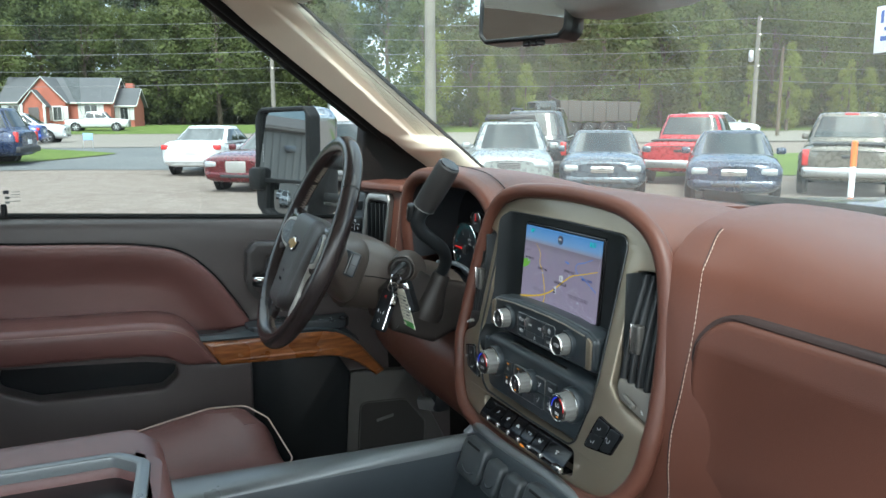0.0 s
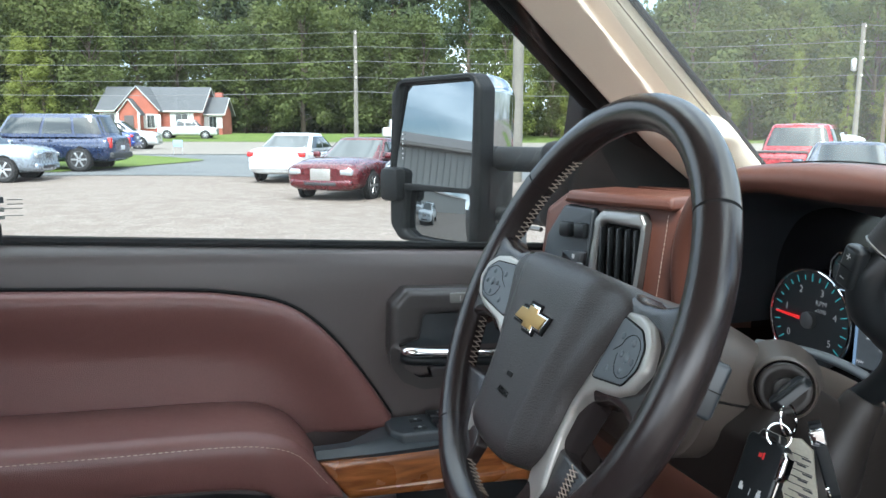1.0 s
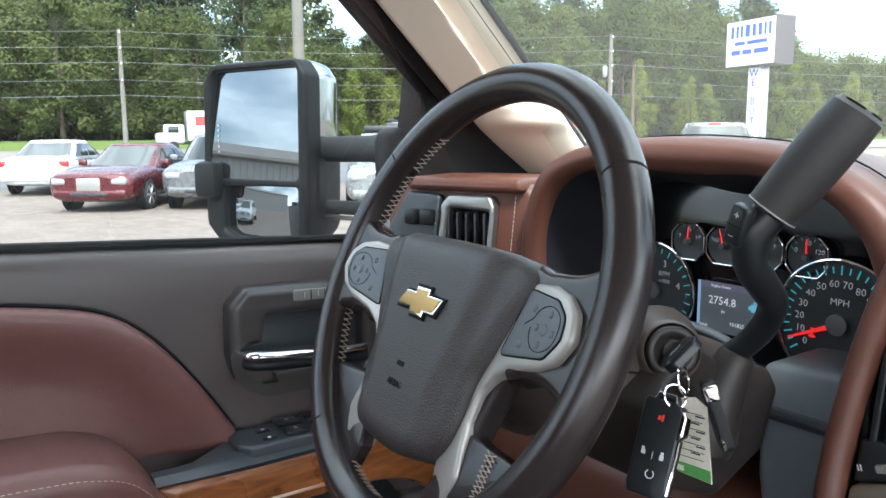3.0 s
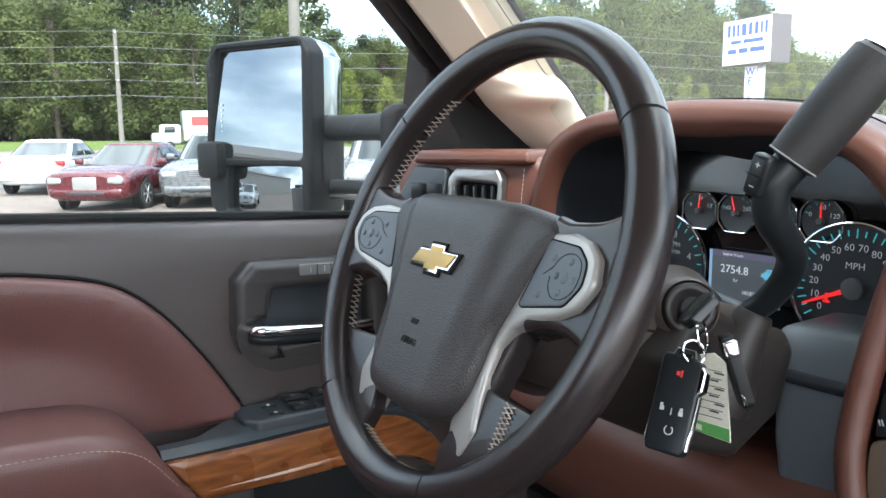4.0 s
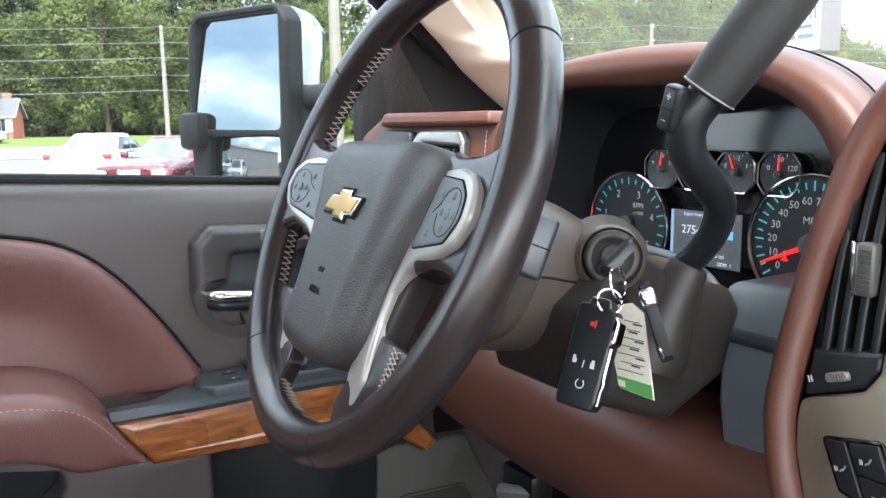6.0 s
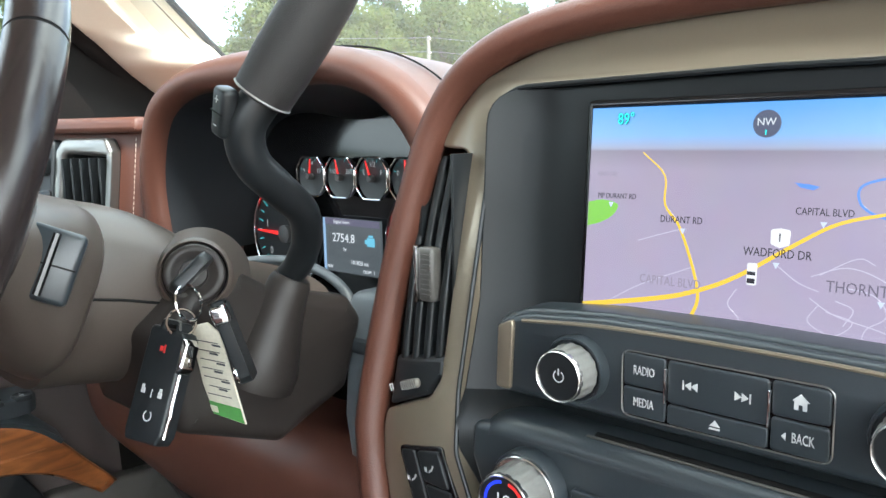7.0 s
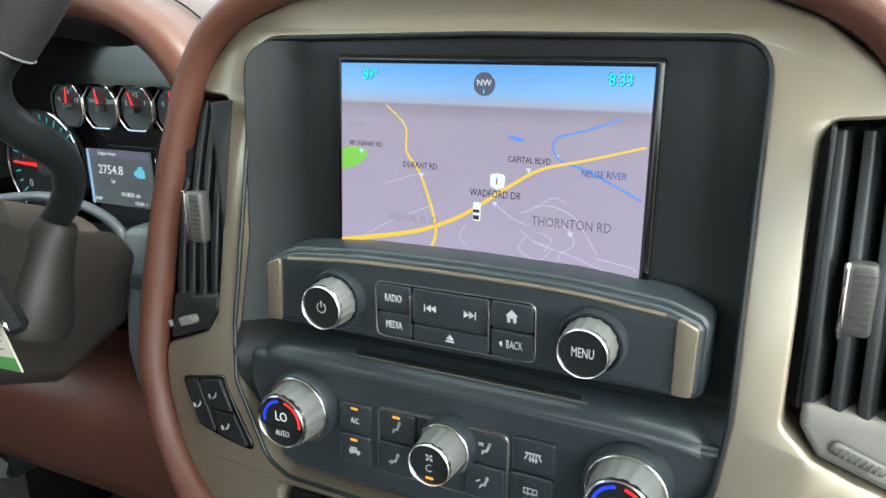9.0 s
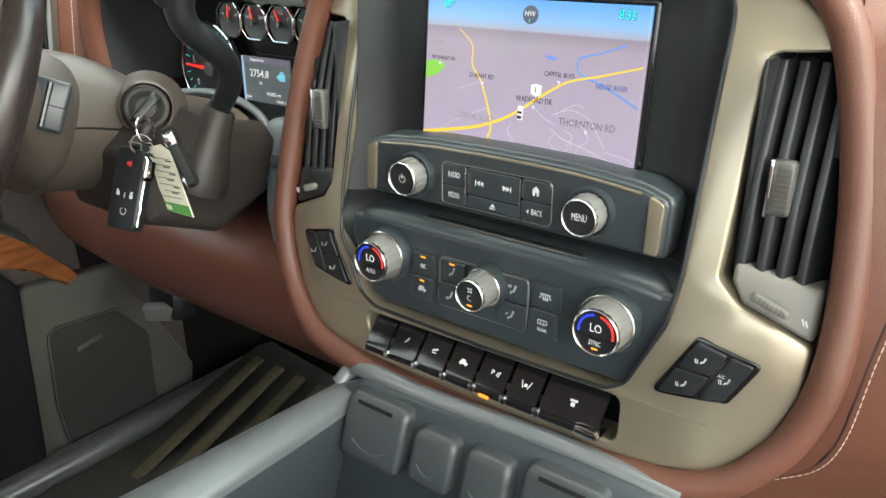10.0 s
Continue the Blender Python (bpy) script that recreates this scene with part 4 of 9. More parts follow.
        part("tab_edge", rbox((tx - 0.0078, ty - 0.0030, 1.301), (0.0026, 0.0075, 0.0350), 0.0011), CHROME, tab, "bright edge")
        base = fillet([(s * 0.1670, 1.2545), (s * 0.2165, 1.2450), (s * 0.2170, 1.2135), (s * 0.1750, 1.2310), (s * 0.1670, 1.2435)], 0.003, 3)
        part("vent_sill", plate(base, depth=0.02, r=0.0035, seg=4, f=lambda u, w, d: (u, stack_y(u, w) + 0.002 - d, w)), VENT_GREY if s > 0 else BLACK, v)
        wm = Matrix.Translation((s * 0.1915, stack_y(0.19, 1.232) - 0.0006, 1.2345)) @ pose(0, 0, 0, 0, s * 19, 0)
        vw = part("vent_wheel", rbox((0, 0, 0), (0.0235 if s > 0 else 0.0160, 0.0050, 0.0062), 0.0024, wm, seg=3), VENT_GREY, v, "pale ribbed vent wheel")
        for q in range(7):
            part("wheel_rib", rbox((0, 0, 0), (0.0007, 0.0006, 0.0050), 0, wm @ Matrix.Translation(((0.0026 if s > 0 else 0.0018) * (q - 3), -0.0026, 0))), KNOB_GREY, vw)
        part("wheel_mark", bars([(s * 0.0105, -0.0005, 0.0010, 0.0045, 20), (s * 0.0125, -0.0012, 0.0010, 0.0045, 20)], facing(s * 0.1995, stack_y(0.2, 1.226) + 0.0014, 1.2285)), ICON, v)
        # seat keys
        quad = [(s * 0.157, 1.2055), (s * 0.192, 1.197), (s * 0.178, 1.170), (s * 0.135, 1.1635)]
        kf = lambda u, w, d: (u, stack_y(u, w) - d, w)
        part("key_well", plate(fillet([(s * 0.156, 1.2075), (s * 0.1955, 1.1975), (s * 0.1795, 1.168), (s * 0.131, 1.1615)], 0.004, 3), depth=0.006, r=0.0006, f=lambda u, w, d: kf(u, w, d + 0.0016), cuts=[("u", s * (0.14 + 0.008 * q)) for q in range(7)]), GLOSS_BLACK, st)
        q = [Vector(p) for p in quad]
        mid = (q[0] + q[3]) / 2
        tri3 = [[q[0], q[1].lerp(q[0], 0.45), q[2].lerp(q[3], 0.42).lerp(q[1].lerp(q[0], 0.45), 0.5), mid], [mid, q[2].lerp(q[3], 0.42).lerp(q[1].lerp(q[0], 0.45), 0.5), q[2].lerp(q[3], 0.42), q[3]], [q[1].lerp(q[0], 0.42), q[1], q[2], q[2].lerp(q[3], 0.39)]]
        for i, t in enumerate(tri3):
            if area2([tuple(p) for p in t]) < 0:
                t = t[::-1]
            bt = part("seat_key", plate(fillet(inset_loop([tuple(p) for p in t], 0.0006), 0.002, 3), depth=0.005, r=0.0008, f=lambda u, w, d: kf(u, w, d + 0.0030), cuts=[("u", s * (0.14 + 0.008 * q)) for q in range(7)]), BLACK, st, "small black seat heater key")
            c = sum(t, Vector((0, 0))) / 4
            m = facing(c.x, stack_y(c.x, c.y) - 0.0036, c.y)
            part("key_icon", bars(seated_person(0.0006, 0.0006) + [(-0.003, -0.001, 0.0006, 0.003, 10), (-0.0042, -0.001, 0.0006, 0.003, 10)], m), ICON, bt)
            if i == 2 and s > 0:
                label_on("key_text", "A/C", 0.0030, m @ Matrix.Translation((-0.0035, 0.0028, 0)), bt)
    return st


build_stack()


# ---- navigation screen ----
def build_screen():
    s = thing("navigation_screen", "lit navigation screen showing a road map, set in the centre stack", "screen", (0, 0.178, 1.293))
    w, h = 0.1744, 0.1022
    tilt = -math.degrees(math.atan2(0.0085, 0.1022))
    base = Matrix.Translation((0, 0.1735, 1.3444)) @ pose(0, 0, 0, tilt, 0, 0) @ FACE_BACK

    def lay(k):
        return base @ Matrix.Translation((0, 0, 0.0003 * k))

    def ramp_glow(name, stops, power=1.0, noise=0.0):
        m = glow(name, (1, 1, 1), power)
        nt = m.node_tree
        N, L = nt.nodes.new, nt.links.new
        co, sx, mr, r = N("ShaderNodeTexCoord"), N("ShaderNodeSeparateXYZ"), N("ShaderNodeMapRange"), N("ShaderNodeValToRGB")
        mr.inputs["From Min"].default_value, mr.inputs["From Max"].default_value = 1.2933, 1.3955
        L(co.outputs["Object"], sx.inputs[0])
        L(sx.outputs["Z"], mr.inputs["Value"])
        e = r.color_ramp.elements
        e[0].position, e[0].color = stops[0][0], (*stops[0][1], 1)
        e[1].position, e[1].color = stops[-1][0], (*stops[-1][1], 1)
        for p, c in stops[1:-1]:
            n = e.new(p)
            n.color = (*c, 1)
        L(mr.outputs[0], r.inputs[0])
        if noise:
            ns, mx = N("ShaderNodeTexNoise"), N("ShaderNodeMix")
            ns.inputs["Scale"].default_value, ns.inputs["Detail"].default_value = 55, 4
            mx.data_type, mx.blend_type = "RGBA", "MULTIPLY"
            mx.inputs["Factor"].default_value = noise
            L(co.outputs["Object"], ns.inputs["Vector"])
            L(r.outputs[0], mx.inputs["A"])
            L(ns.outputs["Color"], mx.inputs["B"])
            L(mx.outputs["Result"], nt.nodes["Principled BSDF"].inputs["Emission Color"])
        else:
            L(r.outputs[0], nt.nodes["Principled BSDF"].inputs["Emission Color"])
        return m

    land, sky = (0.40, 0.335, 0.46), (0.10, 0.33, 0.74)
    pan = ramp_glow("map_light", [(0.0, land), (0.70, (0.36, 0.30, 0.40)), (0.785, (0.27, 0.23, 0.30)), (0.80, (0.36, 0.38, 0.52)), (0.86, (0.24, 0.44, 0.78)), (1.0, sky)], 1.0, 0.12)
    part("map_panel", plate([(-w / 2, -h / 2), (w / 2, -h / 2), (w / 2, h / 2), (-w / 2, h / 2)], depth=0.004, r=0.0003, seg=1, f=by(base)), pan, s, "mauve map under a blue sky band")
    yellow, blue, white, green = glow("map_road_light", (0.80, 0.52, 0.05), 1.0), glow("map_river_light", (0.10, 0.25, 0.70), 1.0), glow("map_street_light", (0.50, 0.45, 0.57), 1.0), glow("map_park_light", (0.22, 0.52, 0.07), 1.0)
    outline = glow("map_clock_outline_light", (0.0, 0.10, 0.16), 1.0)
    black, teal, faint = glow("map_text_light", (0.02, 0.02, 0.03), 1.0), glow("map_clock_light", (0.02, 0.80, 0.76), 1.1), glow("map_faint_text_light", (0.27, 0.23, 0.30), 1.0)

    def at(u, v):  # 0..1 from the top left
        return ((u - 0.5) * w, (0.5 - v) * h)

    def road(name, pts, wid, k, material):
        p = [Vector(at(*q)) for q in spline(pts, 5)]
        n = len(p)
        lf, rt = [], []
        for i, q in enumerate(p):
            t = (p[min(i + 1, n - 1)] - p[max(i - 1, 0)]).normalized()
            wi = wid[0] + (wid[1] - wid[0]) * i / (n - 1)
            lf.append(tuple(q + Vector((-t.y, t.x)) * wi / 2))
            rt.append(tuple(q - Vector((-t.y, t.x)) * wi / 2))
        part(name, plate(lf + rt[::-1], depth=0.0002, r=0.00005, seg=1, f=by(lay(k))), material, s)

    road("highway_line", [(0.003, 0.995), (0.236, 0.915), (0.351, 0.856), (0.460, 0.768), (0.603, 0.602), (0.701, 0.504), (0.833, 0.445), (0.997, 0.367)], (0.0026, 0.0011), 3, yellow)
    road("avenue_line", [(0.173, 0.220), (0.242, 0.328), (0.248, 0.465), (0.299, 0.582), (0.357, 0.856), (0.339, 0.995)], (0.0006, 0.0018), 2, yellow)
    road("river_line", [(0.924, 0.240), (0.83, 0.30), (0.741, 0.347), (0.735, 0.416), (0.769, 0.465), (0.833, 0.494), (0.92, 0.56), (0.995, 0.621)], (0.0010, 0.0011), 1, blue)
    poly("lake_patch", [at(0.585, 0.345), at(0.62, 0.35), at(0.645, 0.36), at(0.63, 0.375), at(0.60, 0.365)], lay(1), s, blue)
    poly("park_patch", [at(*q) for q in spline([(0.003, 0.47), (0.05, 0.455), (0.10, 0.475), (0.085, 0.53), (0.045, 0.57), (0.003, 0.59)], 3)], lay(1), s, green)
    for pts in ([(0.60, 0.80), (0.66, 0.86), (0.76, 0.90), (0.86, 0.955), (0.955, 0.985)], [(0.62, 0.83), (0.60, 0.90), (0.66, 0.945), (0.70, 0.88), (0.64, 0.85)], [(0.60, 0.71), (0.68, 0.66), (0.76, 0.70), (0.80, 0.78), (0.84, 0.88)], [(0.72, 0.99), (0.73, 0.90), (0.77, 0.84), (0.74, 0.76), (0.66, 0.74)], [(0.52, 0.68), (0.57, 0.74), (0.62, 0.77)], [(0.42, 0.80), (0.40, 0.87), (0.43, 0.93), (0.42, 0.99)], [(0.05, 0.93), (0.15, 0.83), (0.30, 0.72)], [(0.62, 0.70), (0.70, 0.62), (0.74, 0.64)], [(0.84, 0.90), (0.94, 0.925), (0.995, 0.945)], [(0.13, 0.62), (0.22, 0.57), (0.26, 0.55)], [(0.66, 0.80), (0.70, 0.83), (0.68, 0.90)]):
        pts = [(min(0.995, u + 0.04), min(0.995, v + 0.025)) for u, v in pts]
        road("street_line", pts, (0.00042, 0.00042), 1, white)
    for txt, u, v, sz, ma, wd in (("WADFORD DR", 0.557, 0.651, 0.0056, black, 0.92), ("THORNTON RD", 0.798, 0.768, 0.0070, glow("map_grey_text_light", (0.14, 0.12, 0.17), 1.0), 0.97), ("CAPITAL BLVD", 0.661, 0.465, 0.0046, black, 0.92), ("DURANT RD", 0.299, 0.533, 0.0048, black, 0.92), ("NEUSE RIVER", 0.885, 0.510, 0.0049, glow("map_river_text_light", (0.012, 0.065, 0.28), 1.0), 0.95), ("MP DURANT RD", 0.099, 0.435, 0.0039, black, 0.9), ("KING TRL", 0.066, 0.328, 0.0034, faint, 0.9), ("CAPITAL BLVD", 0.276, 0.827, 0.0062, faint, 0.92), ("89°", 0.115, 0.060, 0.0080, teal, 1.0), ("8:33", 0.915, 0.062, 0.0082, teal, 1.0)):
        mm = lay(4) @ Matrix.Translation((*at(u, v), 0))
        if ma is teal:
            for dx, dy in ((0.0004, -0.0004), (-0.0004, 0.0004)):
                part("text_outline", merge(B(), letters(txt, sz, 0.00005, wide=wd * 0.84), lay(3) @ Matrix.Translation((at(u, v)[0] + dx, at(u, v)[1] + dy, 0))), outline, s)
        part("map_text", merge(B(), letters(txt, sz, 0.0001, wide=wd * 0.84), mm), ma, s)
    for u, v in ((0.557, 0.700), (0.798, 0.817), (0.661, 0.514), (0.305, 0.582), (0.081, 0.475)):
        x, y = at(u, v)
        poly("place_mark", [(x - 0.0014, y + 0.001), (x + 0.0014, y + 0.001), (x, y - 0.0016)], lay(4), s, glow("map_mark_light", (0.55, 0.60, 0.75), 1.0) if u == 0.557 else bpy.data.materials["map_mark_light"])
    x, y = at(0.563, 0.582)
    poly("route_shield", fillet([(x - 0.004, y - 0.003), (x, y - 0.0045), (x + 0.004, y - 0.003), (x + 0.0042, y + 0.0035), (x, y + 0.0042), (x - 0.0042, y + 0.0035)], 0.0012, 3), lay(4), s, glow("map_shield_light", (0.75, 0.73, 0.76), 1.0))
    part("map_text", merge(B(), letters("1", 0.0052, 0.0001), lay(6) @ Matrix.Translation((x, y, 0))), black, s)
    x, y = at(0.500, 0.749)
    poly("truck_marker", fillet([(x - 0.0022, y - 0.005), (x + 0.0022, y - 0.005), (x + 0.0022, y + 0.005), (x - 0.0022, y + 0.005)], 0.0009, 2), lay(6), s, bpy.data.materials["map_shield_light"])
    part("truck_window", bars([(x, y + 0.0004, 0.0036, 0.0016), (x, y - 0.0030, 0.0034, 0.0022)], lay(8)), black, s)
    x, y = at(0.510, 0.096)
    poly("compass", [(x + 0.0061 * math.cos(a), y + 0.0061 * math.sin(a)) for a in (i * math.pi / 14 for i in range(28))], lay(4), s, glow("map_compass_light", (0.075, 0.085, 0.14), 1.0))
    part("map_text", merge(B(), letters("NW", 0.0046, 0.0001), lay(6) @ Matrix.Translation((x, y + 0.0006, 0))), GLOW_WHITE, s)
    part("compass_tick", bars([(x, y - 0.0038, 0.0004, 0.0022)], lay(6)), teal, s)


build_screen()

# ---- steering wheel ----
WHEEL = Matrix.Translation((-0.4312, -0.0495, 1.3385)) @ pose(0, 0, 0, 0, 0, -3.6) @ pose(0, 0, 0, -23.6, 0, 0) @ FACE_BACK @ Matrix.Scale(0.978, 4)
RIM_R, RIM_T = 0.1795, 0.0146


def on_wheel(u, v, w):
    return WHEEL @ Vector((u, v, w))


def rim_piece(a0, a1, r=RIM_T, n=40):
    """A length of rim between two angles (degrees from the right, counterclockwise)."""
    path = [on_wheel(RIM_R * math.cos(radians(a0 + (a1 - a0) * i / n)), RIM_R * math.sin(radians(a0 + (a1 - a0) * i / n)), 0) for i in range(n + 1)]
    return tube(path, r, 20, flatten=(1.03, 1.05), up=(WHEEL.to_3x3() @ Vector((0, 0, 1))))


def build_wheel():
    sw = thing("steering_wheel", "dark brown leather steering wheel with silver spoke trim", "steering wheel", (-0.4312, -0.0495, 1.3385))
    cuts = [36, 143, 232, 292]
    rim = part("rim", rim_piece(36.3, 142.7), WHEEL_LEATHER, sw, "dark leather rim, upper length")
    for a, b in ((143.3, 231.7), (232.3, 291.7), (292.3, 395.7)):
        part("rim", rim_piece(a, b), WHEEL_LEATHER, sw, "dark brown leather rim length")
    for a in cuts:
        part("rim_seam", rim_piece(a - 0.5, a + 0.5, RIM_T * 0.972, n=2), RUBBER, sw)
    # cross-stitching on the inner side of the rim
    for a0, a1 in ((126, 142), (144.5, 168), (188, 226), (236, 268), (272, 288)):
        sb = B()
        n = int((a1 - a0) / 1.9)
        for i in range(n):
            a = radians(a0 + (a1 - a0) * i / n)
            b = radians(a0 + (a1 - a0) * (i + 1) / n)
            ri = RIM_R - RIM_T * 1.035
            for s in (-1, 1):
                tube([on_wheel((ri + 0.0012) * math.cos(a), (ri + 0.0012) * math.sin(a), s * 0.0072 - 0.003), on_wheel(ri * math.cos((a + b) / 2), ri * math.sin((a + b) / 2), -0.003), on_wheel((ri + 0.0012) * math.cos(b), (ri + 0.0012) * math.sin(b), -s * 0.0072 - 0.003)], 0.00052, 4, bm=sb)
        part("rim_stitching", sb, RIM_THREAD, sw, "cream cross-stitching")

    # hub carrier behind the cover
    car = spline([(-0.165, 0.014), (-0.15, 0.032), (-0.08, 0.034), (0, 0.034), (0.08, 0.034), (0.15, 0.032), (0.165, 0.014), (0.155, -0.020), (0.100, -0.035), (0.086, -0.07), (0.074, -0.106), (0.030, -0.119), (0.0, -0.121), (-0.030, -0.119), (-0.074, -0.106), (-0.086, -0.07), (-0.100, -0.035), (-0.155, -0.020)], 3, True)
    part("hub_carrier", plate(car, depth=0.018, r=0.008, f=lambda u, v, w: on_wheel(u, v, w - 0.004)), WHEEL_LEATHER, sw)
    # airbag cover
    half = [(0.042, 0.044), (0.080, 0.042), (0.106, 0.035), (0.110, 0.024), (0.097, -0.002), (0.085, -0.030), (0.0755, -0.052), (0.072, -0.076), (0.066, -0.100), (0.052, -0.116), (0.030, -0.123)]
    hub = spline([(0, 0.0445), *half, (0, -0.125), *[(-a, b) for a, b in half[::-1]]], 4, True)

    def dome(u, v, w):
        u0 = max(0.038, 0.053 + 0.2 * v)
        t = min(1, max(0, (abs(u) - u0) / 0.020))
        return on_wheel(u, v, w - 0.005 * max(0, (v - 0.015) / 0.03) ** 2 - 0.0062 * t * t * (3 - 2 * t) - 0.10 * max(0, abs(u) - u0 - 0.010))

    edge = [(0, -0.016), (0.001, -0.008), (0.004, -0.004), (0.009, -0.0012), (0.016, 0), (1, 0)]
    steps = [0, 0.12, 0.24, 0.34, 0.42, 0.49, 0.55, 0.60, 0.65, 0.69, 0.73, 0.77, 0.81, 0.84, 0.87, 0.90, 0.925, 0.95, 0.965, 0.98, 0.99, 0.996, 1.0, 1.0]

    def skin(a, b):
        i = int(round(b * (len(steps) - 1)))
        x, z = hub[int(round(a * len(hub))) % len(hub)]
        rho = steps[i]
        d = (1 - rho) * math.hypot(x, z + 0.035)
        w = next(w0 + (w1 - w0) * (d - d0) / (d1 - d0) for (d0, w0), (d1, w1) in zip(edge, edge[1:]) if d <= d1)
        return dome(x * rho, -0.035 + (z + 0.035) * rho, w + 0.0195 - (0.024 if i == len(steps) - 1 else 0))

    cover = part("airbag_cover", sheet(skin, len(hub), len(steps) - 1, close_u=True), HUB_SKIN, sw, "dark grained airbag cover", sharp=75)
    for s, nm in ((0.0052, "emblem_recess"), (0.0024, "emblem_edge"), (0.0, "emblem")):
        k9 = 0.83
        e = [(-0.0345 - s, -0.0055 - s * 0.8), (-0.0255 - s * 0.5, 0.0072 + s * 0.6), (-0.0085 - s, 0.0072 + s * 0.6), (-0.0085 - s, 0.0118 + s), (0.0105 + s * 0.4, 0.0118 + s), (0.0105 + s * 0.4, 0.0072 + s * 0.6), (0.0345 + s, 0.0072 + s * 0.6), (0.0265 + s, -0.0055 - s * 0.8), (0.0085 + s, -0.0055 - s * 0.8), (0.0085 + s, -0.0102 - s), (-0.0105 - s * 0.4, -0.0102 - s), (-0.0105 - s * 0.4, -0.0055 - s * 0.8)]
        part(nm, plate([(a * k9, b * k9) for a, b in e], depth=0.003, r=0.0006, f=lambda u, v, w: on_wheel(u, v - 0.0125, w + 0.0220 + {0.0052: -0.0006, 0.0024: 0.0006, 0.0: 0.0016}[s])), {0.0052: RUBBER, 0.0024: CHROME, 0.0: GOLD}[s], cover, {0.0052: "black recess round the emblem", 0.0024: "chrome edge of the cross emblem", 0.0: "gold cross emblem"}[s])
    part("airbag_text", merge(B(), letters("AIRBAG", 0.0078, 0.0002, wide=0.8), WHEEL @ Matrix.Translation((0.001, -0.0765, 0.0198))), RUBBER, cover)
    part("small_mark", plate([(-0.005, -0.063), (0.005, -0.063), (0.006, -0.059), (-0.004, -0.059)], depth=0.0006, r=0.0002, seg=1, f=lambda u, v, w: on_wheel(u, v, w + 0.0202)), RUBBER, cover)
    # switch pads in one swept silver trim each, which runs on as the lower spoke
    for s in (-1, 1):
        mir = lambda pts: [(s * a, b) for a, b in pts]
        tilt = lambda u: 0.0035 + 0.165 * max(-0.03, abs(u) - 0.092)
        sl = lambda u, v, w: on_wheel(u, v, w + tilt(u) - 0.05 * max(0, -0.105 - v))
        fr = fillet(mir([(0.100, 0.027), (0.128, 0.0275), (0.147, 0.0230), (0.159, 0.0135), (0.164, -0.0035), (0.1540, -0.0200), (0.1380, -0.0280), (0.1070, -0.0345), (0.0900, -0.0435), (0.0815, -0.0580), (0.0785, -0.0790), (0.0815, -0.0980), (0.0860, -0.1160), (0.0800, -0.1370), (0.0590, -0.1450), (0.0520, -0.1180), (0.0560, -0.0950), (0.0590, -0.0600), (0.0670, -0.0360), (0.0860, 0.0000)]), 0.009, 4)
        part("spoke_trim", plate(fr, depth=0.016, r=0.004, seg=4, f=sl, cuts=[("u", s * 0.1), ("u", s * 0.115), ("u", s * 0.13), ("v", -0.05), ("v", -0.08), ("v", -0.105)]), SPOKE_SILVER, sw, "satin silver spoke trim sweeping round the switches", sharp=60)
        pad = fillet(mir([(0.090, -0.0275), (0.142, -0.0200), (0.1540, -0.0055), (0.1520, 0.0090), (0.1390, 0.0182), (0.104, 0.0215)]), [0.004, 0.010, 0.010, 0.010, 0.010, 0.004], 4)
        p = part("switch_pad", plate(pad, depth=0.006, r=0.0015, f=lambda u, v, w: sl(u, v, w + 0.0012), cuts=[("u", s * 0.115), ("u", s * 0.13)]), KNOB_PAD, sw, "grey rubber switch pad")
        part("pad_gap", tube([Vector(sl(a, b, 0.0004)) for a, b in pad], 0.0007, 5, True), RUBBER, p)
        ring = [(0.109, -0.0024), (0.114, 0.0006), (0.1185, 0.0035), (0.122, 0.0088), (0.130, 0.0128), (0.140, 0.0125), (0.148, 0.0070), (0.1495, -0.0040), (0.145, -0.0125), (0.135, -0.0168), (0.125, -0.0155), (0.119, -0.0095), (0.1175, -0.0030)]
        part("switch_gap", tube([Vector(sl(s * a, b, 0.0013)) for a, b in spline(ring, 3)], 0.00035, 4), RUBBER, p)
        for bx, bz in ((0.1338, -0.0025), (0.1366, 0.0082), (0.116, 0.0092), (0.1245, -0.0020), (0.1436, -0.0035), (0.1318, -0.0125), (0.1108, -0.0160)):
            r_ = 0.0042 if bx == 0.1338 else 0.0027
            part("switch_bump", lathe([(r_, 0), (r_ * 0.85, 0.0010), (r_ * 0.45, 0.0015)], 16, Matrix.Translation(sl(s * bx, bz, 0.0010)) @ WHEEL.to_3x3().to_4x4()), KNOB_PAD, p)
    # thumb rests and lower web
    web = fillet([(0.070, -0.0850), (0.105, -0.0875), (0.146, -0.0890), (0.126, -0.122), (0.095, -0.148), (0.058, -0.166), (0.050, -0.140)], 0.004, 3)
    for s in (-1, 1):
        part("lower_web", plate([(s * a, b) for a, b in web], depth=0.012, r=0.003, f=lambda u, v, w: on_wheel(u, v, w - 0.001 - 0.6 * max(0, 0.150 - math.hypot(u, v)) * 0.15)), WHEEL_LEATHER, sw)
    ws = B()
    for i in range(9):
        t = i / 9
        a, b = (0.106 - 0.002 * t, -0.0885 - 0.032 * t), (0.1165 - 0.002 * t, -0.0895 - 0.032 * t)
        tube([on_wheel(a[0], a[1], -0.0006), on_wheel(b[0], b[1] - 0.0038, -0.0002)], 0.00045, 4, bm=ws)
        tube([on_wheel(b[0], b[1], -0.0006), on_wheel(a[0], a[1] - 0.0038, -0.0002)], 0.00045, 4, bm=ws)
    part("web_stitching", ws, STITCH, sw, "cream cross-stitching")
